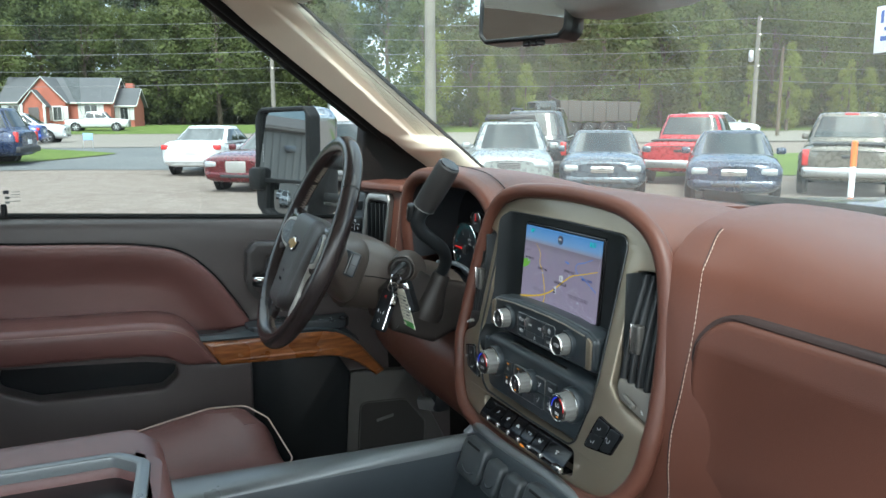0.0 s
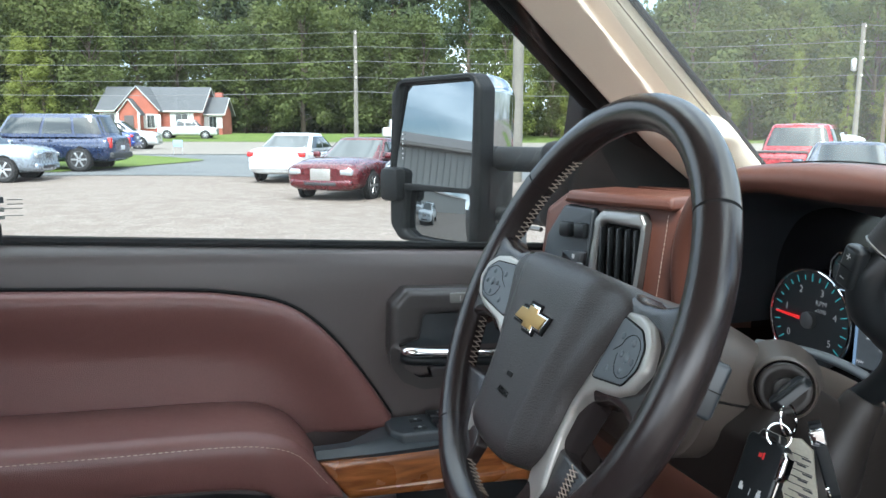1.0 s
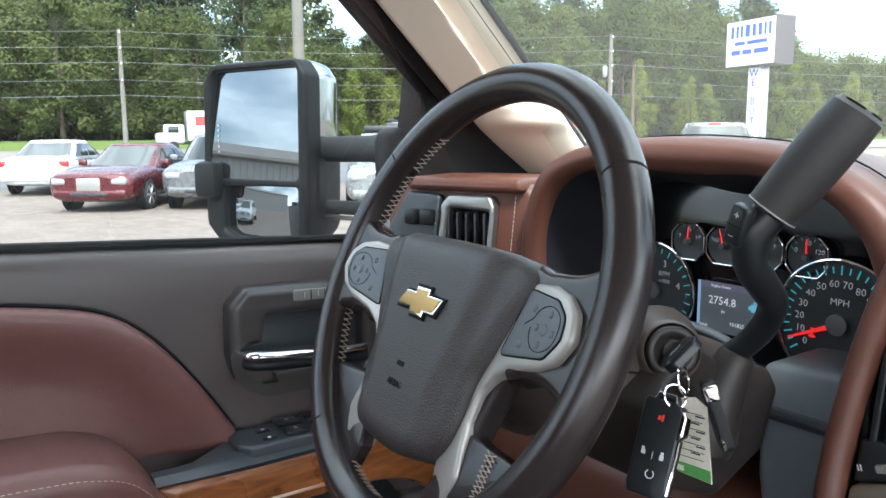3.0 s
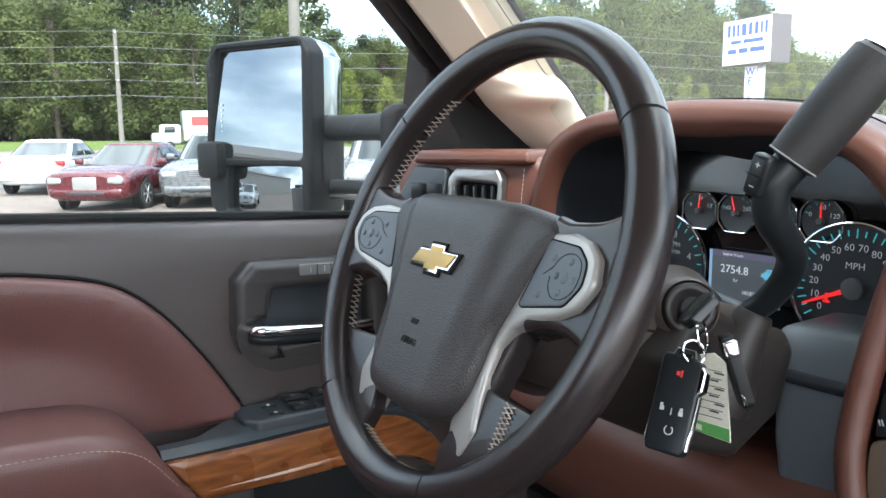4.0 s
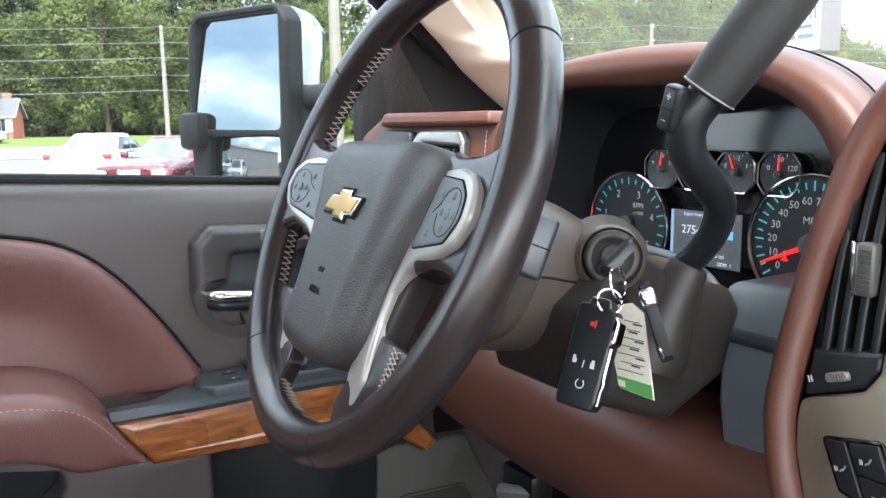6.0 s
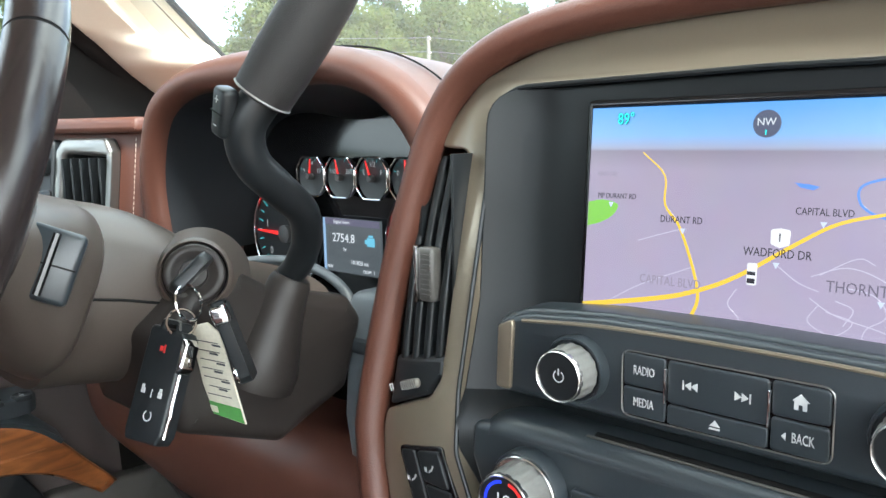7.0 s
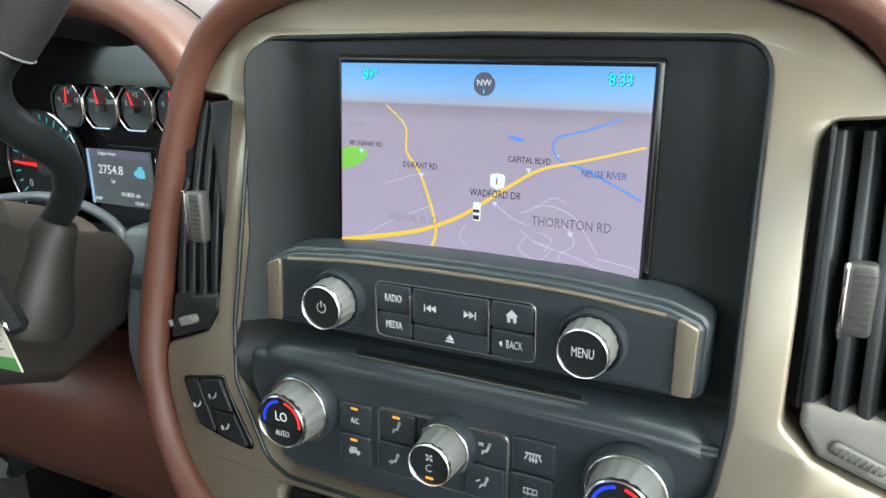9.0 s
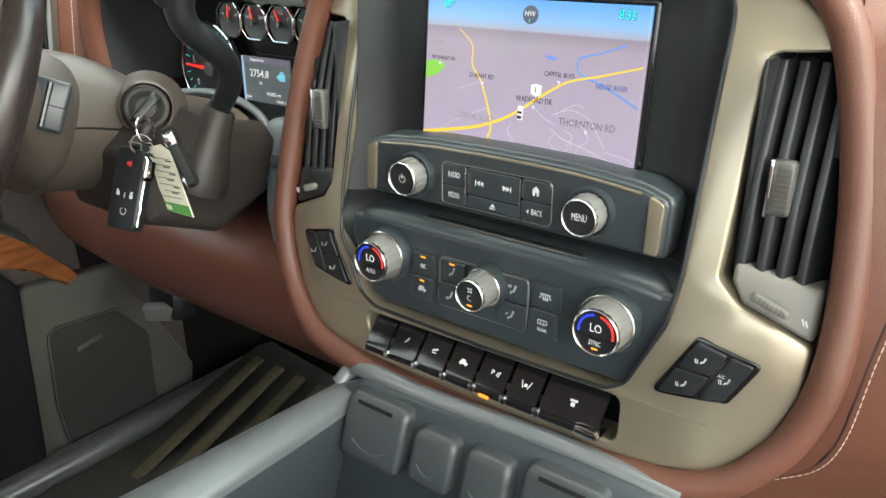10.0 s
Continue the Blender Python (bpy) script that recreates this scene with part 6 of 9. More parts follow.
def build_door():
    dr = thing("door_1", "closed driver door in brown leather, dark plastic and wood", "door", (-0.85, -0.3, 0.65), kind="structure")
    # main panel with a rolled top, leaning slightly
    ys = [-1.0 + 0.05 * i for i in range(29)]

    def pan(u, v):
        y = -1.0 + 1.42 * u
        zt = sill_z(y)
        if v < 0.35:
            a = v / 0.35 * math.pi / 2
            return (-0.892 + 0.030 * math.sin(a), y, zt - 0.030 * (1 - math.cos(a)) + 0.0)
        t = (v - 0.35) / 0.65
        return (-0.862 + 0.010 * t, y, (zt - 0.030) * (1 - t) + 0.60 * t)

    part("door_panel", solid(sheet(pan, 30, 16), 0.02), DOOR_PLASTIC, dr, "brown-grey grained plastic panel")
    part("glass_seal", tube([(-0.884, y, sill_z(y) + 0.002) for y in ys], 0.006, 8), RUBBER, dr, "black glass seal")
    # leather insert, concave in the middle
    top = spline([(-1.0, 1.330), (-0.75, 1.316), (-0.54, 1.303), (-0.36, 1.292), (-0.285, 1.284), (-0.215, 1.266), (-0.165, 1.228), (-0.118, 1.168), (-0.078, 1.105)], 5)
    ins = [*top, (-0.085, 1.088), (-0.12, 1.084), (-0.22, 1.075), (-1.0, 1.08)]

    def dish(u, v, w):
        """A rolled rim round a hollow, the depth growing away from the top edge."""
        d = min(math.hypot(u - y, v - z) for y, z in top)
        t = min(1, max(0, (d - 0.014) / 0.075))
        return (-0.8325 + w - 0.0262 * t * t * (3 - 2 * t), u, v)

    part("leather_insert", plate(ins, depth=0.02, f=dish, profile=[(0, -0.014), (0.002, -0.006), (0.006, -0.0015), (0.012, 0.0)], cuts=[("u", -0.96 + 0.02 * i) for i in range(44)] + [("v", 1.09 + 0.015 * i) for i in range(16)]), LEATHER, dr, "hollowed brown leather insert", sharp=75)
    part("insert_gap", tube([(-0.850, y, z + 0.0022) for y, z in top], 0.0022, 6), RUBBER, dr)
    # armrest
    tops = [(-1.0, 1.170), (-0.62, 1.158), (-0.42, 1.149), (-0.315, 1.1455), (-0.262, 1.141), (-0.228, 1.129), (-0.204, 1.108), (-0.184, 1.076), (-0.163, 1.040)]
    lows = [(-1.0, 1.092), (-0.55, 1.083), (-0.385, 1.078), (-0.30, 1.072), (-0.262, 1.066), (-0.240, 1.050), (-0.228, 1.042), (-0.195, 1.037), (-0.163, 1.034)]

    def along(pts, y):
        for (a, za), (b, zb) in zip(pts, pts[1:]):
            if y <= b:
                t = (y - a) / (b - a)
                return za + (zb - za) * t
        return pts[-1][1]

    def smooth_at(pts, y):
        return sum(along(pts, min(-0.163, y + d)) for d in (-0.012, -0.006, 0, 0.006, 0.012)) / 5

    def rest(y, v):
        """The armrest's skin from the crease at the door over the roll to the underside."""
        zt, zl = smooth_at(tops, y), smooth_at(lows, y)
        h = max(0.002, zt - zl)
        xf = -0.737 - 0.024 * max(0, (y + 0.25) / 0.09)
        r = min(0.022, h * 0.45)
        if v < 0.30:
            t = v / 0.30
            return (-0.858 + (xf - r + 0.858) * t, y, zt + 0.003 * math.sin(math.pi * t))
        if v < 0.62:
            a = (v - 0.30) / 0.32 * math.pi / 2
            return (xf - r + r * math.sin(a), y, zt - r + r * math.cos(a))
        if v < 0.85:
            t = (v - 0.62) / 0.23
            return (xf - 0.010 * t * t, y, zt - r + (zl + 0.004 - zt + r) * t)
        t = (v - 0.85) / 0.15
        return (xf - 0.010 - 0.06 * t, y, zl + 0.004 * (1 - t))

    part("armrest", sheet(lambda u, v: rest(-1.0 + 0.837 * (1 - (1 - u) ** 1.8), v), 70, 36), LEATHER, dr, "padded brown leather armrest", sharp=80)
    part("armrest_stitching", stitches([Vector(rest(y, 0.53)) + Vector((0.0010, 0, 0.0008)) for y in [-0.9 + 0.72 * i / 60 for i in range(61)]], 0.0042, 0.0022, 0.0005), STITCH, dr, "cream thread")
    # pocket below
    pk = fillet([(-0.56, 1.074), (-0.30, 1.058), (-0.245, 1.046), (-0.238, 1.015), (-0.268, 0.990), (-0.50, 0.998), (-0.57, 1.03)], 0.02, 4)
    low = fillet([(-1.0, 1.088), (-0.56, 1.080), (-0.30, 1.062), (-0.17, 1.034), (-0.085, 1.028), (-0.085, 0.90), (-0.11, 0.70), (-1.0, 0.70)], 0.01, 3)
    part("lower_panel", plate(low, [pk], 0.045, 0.008, 3, on_x(-0.790)), DOOR_PLASTIC, dr, "brown-grey lower panel with a pocket")
    part("pocket_back", plate(inset_loop(pk[::-1] if area2(pk) < 0 else pk, -0.004), depth=0.004, r=0.001, f=on_x(-0.838)), BLACK, dr, "dark door pocket")
    lowb = fillet([(-0.10, 1.026), (0.035, 1.019), (0.12, 1.00), (0.145, 0.96), (0.13, 0.66), (-0.10, 0.66)], 0.01, 3)
    part("lower_front_panel", plate(lowb, depth=0.02, r=0.004, f=on_x(-0.822)), BLACK, dr, "dark front panel")
    # wood strip, and the ledge that carries the switches
    wd = spline([(-0.192, 1.085), (-0.10, 1.083), (0.0, 1.083), (0.07, 1.080), (0.115, 1.068), (0.150, 1.043), (0.185, 1.003), (0.222, 0.962)], 4)
    wl = spline([(0.200, 0.952), (0.150, 0.992), (0.105, 1.012), (0.05, 1.021), (-0.05, 1.024), (-0.152, 1.029)], 4)
    part("wood_trim", plate(wd + wl, depth=0.03, f=lambda u, v, w: (-0.773 + w - 0.10 * max(0, u - 0.05), u, v), profile=[(0, -0.008), (0.001, -0.003), (0.004, 0.0), (0.012, 0.001)]), WOOD, dr, "varnished reddish wood strip")
    ledge = [(y, z) for y, z in wd[:22]]

    def led(u, v):
        i = u * (len(ledge) - 1)
        y, z = ledge[int(round(i))]
        return (-0.772 - 0.075 * v * min(1, 0.32 + max(0, y + 0.15) / 0.10) - 0.10 * max(0, y - 0.05), y, z + 0.003 + 0.008 * min(1, v * 3))

    part("switch_ledge", solid(sheet(led, len(ledge) - 1, 6), 0.006), BLUE_BLACK, dr, "blue-black satin ledge")
    sp = fillet([(-0.090, -0.846), (-0.093, -0.800), (-0.080, -0.783), (0.0, -0.780), (0.085, -0.783), (0.128, -0.790), (0.140, -0.806), (0.142, -0.846)], [0.004, 0.014, 0.010, 0.02, 0.02, 0.012, 0.010, 0.004], 4)
    top_z = lambda y: 1.1020 - 0.035 * max(0, y)
    pad = part("switch_panel", plate(sp, depth=0.02, r=0.004, f=lambda u, v, w: (v, u, top_z(u) + w), cuts=[("u", 0.0), ("u", 0.07)]), BLUE_BLACK, dr, "blue-black window switch panel")
    for y, x, sy, sx, h in ((-0.051, -0.825, 0.018, 0.014, 0.0), (-0.053, -0.797, 0.018, 0.014, 0.0), (-0.016, -0.832, 0.031, 0.024, 0.0030), (-0.018, -0.800, 0.031, 0.024, 0.0030), (0.022, -0.832, 0.031, 0.024, 0.0030), (0.020, -0.800, 0.031, 0.024, 0.0030), (0.069, -0.791, 0.018, 0.013, 0.0), (0.096, -0.801, 0.012, 0.009, 0.0), (0.094, -0.786, 0.012, 0.009, 0.0)):
        km_ = Matrix.Translation((x, y, top_z(y) + h - 0.0012)) @ pose(0, 0, 0, -7 if h else 0, 0, 0)
        s = part("window_switch", rbox((0, 0, 0), (sx, sy, 0.005), 0.0018, km_), BLACK, pad)
        part("switch_icon", bars([(0, 0, 0.0042, 0.0030), (0, 0.0032, 0.0026, 0.0008)], km_ @ Matrix.Translation((0, 0, 0.0027)) @ pose(0, 0, 0, 0, 0, 90)), ICON, s)
        if h:
            part("icon_line", bars([(0.007, 0, 0.0006, 0.014)], km_ @ Matrix.Translation((0, 0, 0.0027))), KNOB_GREY, s)
    dial = part("mirror_dial", lathe([(0.0115, -0.003), (0.0115, 0.0012), (0.0100, 0.0022), (0.0080, 0.0012)], 32, Matrix.Translation((-0.796, 0.122, top_z(0.122)))), BLACK, pad, "round mirror control")
    part("dial_mark", bars([(0, 0, 0.0050, 0.0030), (0, 0.006, 0.002, 0.001), (0, -0.006, 0.002, 0.001)], Matrix.Translation((-0.796, 0.122, top_z(0.122) + 0.0016)) @ pose(0, 0, 0, 0, 0, 90)), ICON, dial)
    # inner handle
    bz = fillet([(-0.080, 1.258), (-0.060, 1.279), (0.165, 1.268), (0.165, 1.140), (-0.045, 1.146), (-0.072, 1.165), (-0.082, 1.195)], 0.012, 4)
    hole = fillet([(-0.034, 1.2415), (0.092, 1.2385), (0.100, 1.228), (0.100, 1.160), (0.092, 1.150), (-0.035, 1.151), (-0.058, 1.162), (-0.070, 1.180), (-0.072, 1.200), (-0.040, 1.207)], [0.006, 0.008, 0.008, 0.008, 0.008, 0.012, 0.012, 0.012, 0.006, 0.006], 4)
    part("handle_bezel", plate(bz, [hole], 0.030, 0.011, 5, on_x(-0.834)), BEZEL, dr, "grey-black handle surround", sharp=60)
    part("handle_well", plate(inset_loop(hole if area2(hole) > 0 else hole[::-1], -0.003), depth=0.003, r=0.0005, f=on_x(-0.8605)), BLUE_BLACK, dr, "dark handle well")
    bar = spline([(-0.842, -0.068, 1.1975), (-0.822, -0.064, 1.1990), (-0.815, -0.048, 1.1978), (-0.813, 0.0, 1.1935), (-0.814, 0.050, 1.1890), (-0.822, 0.092, 1.1850)], 5)
    part("door_handle", tube(bar, [0.0060 + 0.0022 * min(1, i / 7) - 0.0016 * i / len(bar) for i in range(len(bar))], 16, flatten=(1, 0.9)), CHROME, dr, "chrome inner door handle")
    part("handle_grip", tube([Vector(p) + Vector((-0.006, 0.004, -0.0125)) for p in bar], 0.0075, 12), BLACK, dr, "black underside of the handle")
    part("lower_grip", plate(fillet([(-0.028, 1.1685), (0.098, 1.1660), (0.098, 1.1500), (-0.022, 1.1510)], 0.004, 3), depth=0.012, r=0.003, f=on_x(-0.8365)), BEZEL, dr, "lower lip of the handle well")
    mp = fillet([(0.0, 1.270), (0.085, 1.266), (0.085, 1.252), (0.0, 1.256)], 0.003, 3)
    k = part("memory_keys", plate(mp, depth=0.004, r=0.001, f=on_x(-0.8335)), KNOB_GREY, dr, "strip of seat memory keys")
    for y in (0.024, 0.043, 0.062):
        part("key_split", rbox((-0.8332, y, 1.2615), (0.001, 0.0007, 0.013), 0), RUBBER, k)
        part("key_mark", rbox((-0.8330, y - 0.009, 1.262), (0.001, 0.001, 0.007), 0), ICON, k)
    # speaker in the lower front corner
    fr = fillet([(0.150, 0.952), (0.30, 0.940), (0.42, 0.70), (0.40, 0.56), (0.10, 0.56), (0.128, 0.70)], 0.015, 4)
    part("kick_panel", plate(fr, depth=0.04, r=0.006, f=on_x(-0.838)), KICK_PLASTIC, dr, "brown-grey speaker panel")
    sk = fillet([(0.174, 0.873), (0.290, 0.865), (0.340, 0.80), (0.335, 0.66), (0.30, 0.618), (0.178, 0.618), (0.166, 0.74)], 0.02, 4)
    spk = part("speaker_grille", plate(sk, depth=0.01, r=0.004, f=on_x(-0.833)), GRILLE, dr, "dark brown speaker grille")
    part("grille_edge", tube([(-0.8345, y, z) for y, z in sk], 0.0022, 6, True), KICK_PLASTIC, spk)
    part("speaker_badge", plate(fillet([(0.213, 0.818), (0.257, 0.826), (0.257, 0.834), (0.213, 0.826)], 0.002, 2), depth=0.002, r=0.0005, f=on_x(-0.8315)), SILVER, spk, "small silver badge")
    solo("wall_kick", rbox((-0.872, 0.46, 0.95), (0.03, 0.42, 0.9), 0.005), CARPET, "dark carpeted side wall of the footwell", "wall", kind="structure")
    # small print in the glass corner
    stk = thing("glass_label", "small printed label in the corner of the door glass", "label", (-0.87, -0.525, 1.37))
    gl = Matrix.Translation((-0.8690, -0.520, 1.392)) @ pose(0, 0, 0, 0, 0, 90) @ FACE_BACK
    part("dark_mark", bars([(-0.008, 0.012, 0.010, 0.007)], gl), INK, stk)
    part("unreadable_lines", bars([(0.008, 0.012, 0.016, 0.001), (0.008, 0.007, 0.016, 0.001), (0.006, 0.002, 0.02, 0.001), (0.006, -0.006, 0.02, 0.001), (-0.007, 0.001, 0.008, 0.005), (-0.007, -0.008, 0.008, 0.004)], gl), KNOB_GREY, stk)
    solo("lock_knob", lathe([(0.006, 0), (0.006, 0.02), (0.004, 0.026)], 16, Matrix.Translation((-0.878, -0.535, sill_z(-0.53) + 0.0))), RUBBER, "black lock knob on the door sill", "lock knob")


build_door()


# ---- dash pod left of the wheel ----
def build_pod():
    pd = thing("dash_end_pod", "brown leather dash end with light switches and an air vent", "dash pod", (-0.74, 0.2, 1.25))
    ax = Vector((0.150, 0.062, 0)).normalized()
    o = Vector((-0.795, 0.150, 0))

    def at(u, v, w):
        n = Vector((ax.y, -ax.x, 0))
        p = o + ax * u + n * w
        return (p.x, p.y + 0.12 * (v - 1.36), v)

    part("pod_body", plate(fillet([(-0.05, 1.20), (0.17, 1.20), (0.175, 1.385), (0.155, 1.402), (-0.02, 1.402), (-0.05, 1.38)], 0.012, 4), depth=0.16, r=0.012, seg=4, f=lambda u, v, w: at(u, v, w - 0.010)), DASH_LEATHER, pd, "brown leather end of the dash")
    part("pod_brow", plate(fillet([(-0.01, 1.391), (0.16, 1.391), (0.155, 1.4075), (0.0, 1.4075)], 0.006, 3), depth=0.10, r=0.006, f=lambda u, v, w: at(u, v, w + 0.006)), DASH_LEATHER, pd)
    sw = part("switch_panel", plate(fillet([(-0.034, 1.215), (0.042, 1.215), (0.044, 1.385), (-0.006, 1.388), (-0.030, 1.345)], 0.008, 4), depth=0.02, r=0.004, f=lambda u, v, w: at(u, v, w + 0.003)), BLUE_BLACK, pd, "dark light-switch panel")
    for u in (0.008, 0.032):
        part("rocker_switch", rbox((0, 0, 0), (0.018, 0.014, 0.020), 0.004, Matrix.Translation(at(u, 1.357, 0.008)) @ pose(0, 0, 0, 0, 0, 22)), BLACK, sw, "black rocker switch")
    part("mode_key", plate(fillet([(0.003, 1.296), (0.042, 1.299), (0.042, 1.331), (0.003, 1.328)], 0.003, 3), depth=0.005, r=0.0008, f=lambda u, v, w: at(u, v, w + 0.0045)), GLOSS_BLACK, sw)
    bm = B()
    for u, v, a, b in ((0.022, 1.3145, 0.034, 0.0007), (0.022, 1.322, 0.004, 0.006), (0.012, 1.306, 0.006, 0.001), (0.033, 1.306, 0.006, 0.001), (0.033, 1.306, 0.001, 0.006), (0.022, 1.306, 0.0008, 0.012)):
        rbox((0, 0, 0), (a, 0.0006, b), 0, Matrix.Translation(at(u, v, 0.0049)) @ pose(0, 0, 0, 0, 0, 22), bm)
    part("switch_icons", bm, ICON, sw)
    fr = fillet([(0.046, 1.215), (0.124, 1.215), (0.124, 1.372), (0.116, 1.386), (0.056, 1.386), (0.046, 1.373)], 0.010, 4)
    ho = fillet([(0.058, 1.222), (0.120, 1.222), (0.120, 1.366), (0.060, 1.370)], 0.008, 4)
    v = part("vent_frame", plate(fr, [ho], 0.02, 0.005, 3, lambda u, w_, w: at(u, w_, w + 0.005)), SILVER, pd, "satin silver vent frame")
    part("vent_back", plate(fr, depth=0.003, r=0.0005, f=lambda u, w_, w: at(u, w_, w - 0.0085)), RUBBER, v)
    for i in range(5):
        u = 0.065 + 0.0125 * i
        part("slat", rbox((0, 0, 0), (0.0025, 0.018, 0.14), 0.001, Matrix.Translation(at(u, 1.295, -0.004)) @ pose(0, 0, 0, 0, 0, 40)), BLACK, v)
    st = [at(0.147, z, -0.0085) for z in (1.385, 1.36, 1.32, 1.27, 1.22)]
    top = [Vector(at(0.163 - 0.05 * t, 1.400, -0.03 - 0.02 * t)) for t in (1, 0.5, 0)]
    part("pod_stitching", stitches([*[Vector(p) for p in st]], lift=(0, -0.002, 0.001)), STITCH, pd, "cream thread")


build_pod()


# ---- towing mirror outside ----
MIRROR_BLACK = mat("black_mirror_plastic", (0.006, 0.0065, 0.007), 0.55, var=0.15, fine=600, bump=0.15, dist=0.0003, spec=0.22)
ARM_GREY = mat("dark_grey_arm_plastic", (0.020, 0.021, 0.022), 0.6, var=0.1, fine=600, bump=0.15, dist=0.0003, spec=0.3)
CAP_CHROME = mat("mirror_cap_chrome", (0.42, 0.44, 0.46), 0.05, 1.0, var=0.02, bump=0, rvar=0.02)


def build_mirror():
    mi = thing("towing_mirror", "black towing mirror with a chrome cap, on twin arms", "side mirror", (-1.02, 0.15, 1.40))
    n = Vector((0.49, -0.872, 0.0)).normalized()
    e = Vector((0.872, 0.49, 0.0))
    o = Vector((-1.140, 0.0735, 0))

    def at(u, v, w):
        p = o + e * u + n * w
        return (p.x, p.y, v)

    out = fillet([(-0.104, 1.360), (-0.103, 1.315), (-0.080, 1.289), (0.086, 1.286), (0.1015, 1.302), (0.106, 1.553), (0.088, 1.577), (-0.075, 1.574), (-0.0985, 1.548), (-0.102, 1.430)], 0.020, 6)
    h1 = fillet([(-0.094, 1.394), (0.084, 1.391), (0.088, 1.566), (-0.077, 1.562)], 0.010, 4)
    h2 = fillet([(-0.066, 1.308), (-0.040, 1.297), (0.080, 1.294), (0.082, 1.380), (-0.063, 1.381)], 0.008, 4)
    part("housing_frame", plate(out, [h1, h2], 0.03, 0.008, 4, at), MIRROR_BLACK, mi, "black plastic frame")
    part("housing", plate(out, depth=0.012, f=lambda u, v, w: at(u, v, w - 0.026), profile=[(0, 0)]), MIRROR_BLACK, mi)

    ring = out if area2(out) > 0 else out[::-1]
    k = len(ring)

    def shell(u, v, lo, hi):
        x, z = ring[int(round(u * k)) % k]
        a = v * math.pi / 2
        g = 0.35 + 0.65 * math.cos(a) ** 0.55
        z = 1.44 + (z - 1.44) * (0.5 + 0.5 * g)
        return at(x * g, min(hi, max(lo, z)), -0.030 - 0.105 * math.sin(a) ** 0.9)

    part("chrome_cap", sheet(lambda u, v: shell(u, v, 1.425, 2.0), k, 14, close_u=True), CAP_CHROME, mi, "chrome cap", sharp=60)
    part("lower_shell", sheet(lambda u, v: shell(u, v, 1.0, 1.424), k, 14, close_u=True), MIRROR_BLACK, mi, "black lower shell", sharp=60)
    tilt = math.tan(radians(4.2))
    g = part("main_glass", plate(inset_loop(h1 if area2(h1) > 0 else h1[::-1], -0.003), depth=0.003, r=0.0003, seg=1, f=lambda u, v, w: at(u, v, w - 0.010 - tilt * (v - 1.483))), MIRROR, mi, "flat mirror glass")
    part("scale_marks", bars([(-0.074, 1.435 + 0.0085 * i, 0.0018, 0.003) for i in range(6)], Matrix(((e.x, 0, n.x, o.x), (e.y, 0, n.y, o.y), (0, 1, 0, 0), (0, 0, 0, 1))) @ Matrix.Translation((0, 0, -0.0065))), ICON, g)
    cv = B()
    cu = lambda u, v: (0.0 - 1.2 * ((u - 0.01) ** 2 + (v - 1.337) ** 2))
    sheet(lambda a, b: at(-0.070 + 0.156 * a, 1.290 + 0.094 * b, -0.009 + cu(-0.070 + 0.156 * a, 1.290 + 0.094 * b) - 0.02 * (1.290 + 0.094 * b - 1.337)), 24, 14, cv)
    part("convex_glass", cv, MIRROR, mi, "convex lower mirror glass", sharp=180)
    part("knuckle", rbox((0, 0, 0), (0.046, 0.030, 0.060), 0.010, Matrix.Translation(at(-0.088, 1.389, 0.004)) @ pose(0, 0, 0, 0, 0, 29)), MIRROR_BLACK, mi)
    for z, r, fl in ((1.438, 0.0215, (0.8, 1.0)), (1.346, 0.012, (0.9, 1.0))):
        a, b = Vector(at(0.085, z, -0.060)), Vector((-0.885, 0.235, z + 0.002))
        mid = a.lerp(b, 0.55)
        part("arm_inner", tube([a, mid], r * 0.94, 20, flatten=fl), ARM_GREY, mi, "telescoping dark grey arm")
        part("arm_outer", tube([mid, b], r, 20, flatten=fl), ARM_GREY, mi, "dark grey arm sleeve")
    part("arm_trim", tube([Vector(at(0.09, 1.330, -0.055)), Vector((-0.95, 0.19, 1.334))], 0.004, 6), SILVER, mi, "bright strip under the lower arm")
    part("mount_box", rbox((-0.90, 0.22, 1.405), (0.05, 0.11, 0.13), 0.02, seg=3), MIRROR_BLACK, mi)


build_mirror()


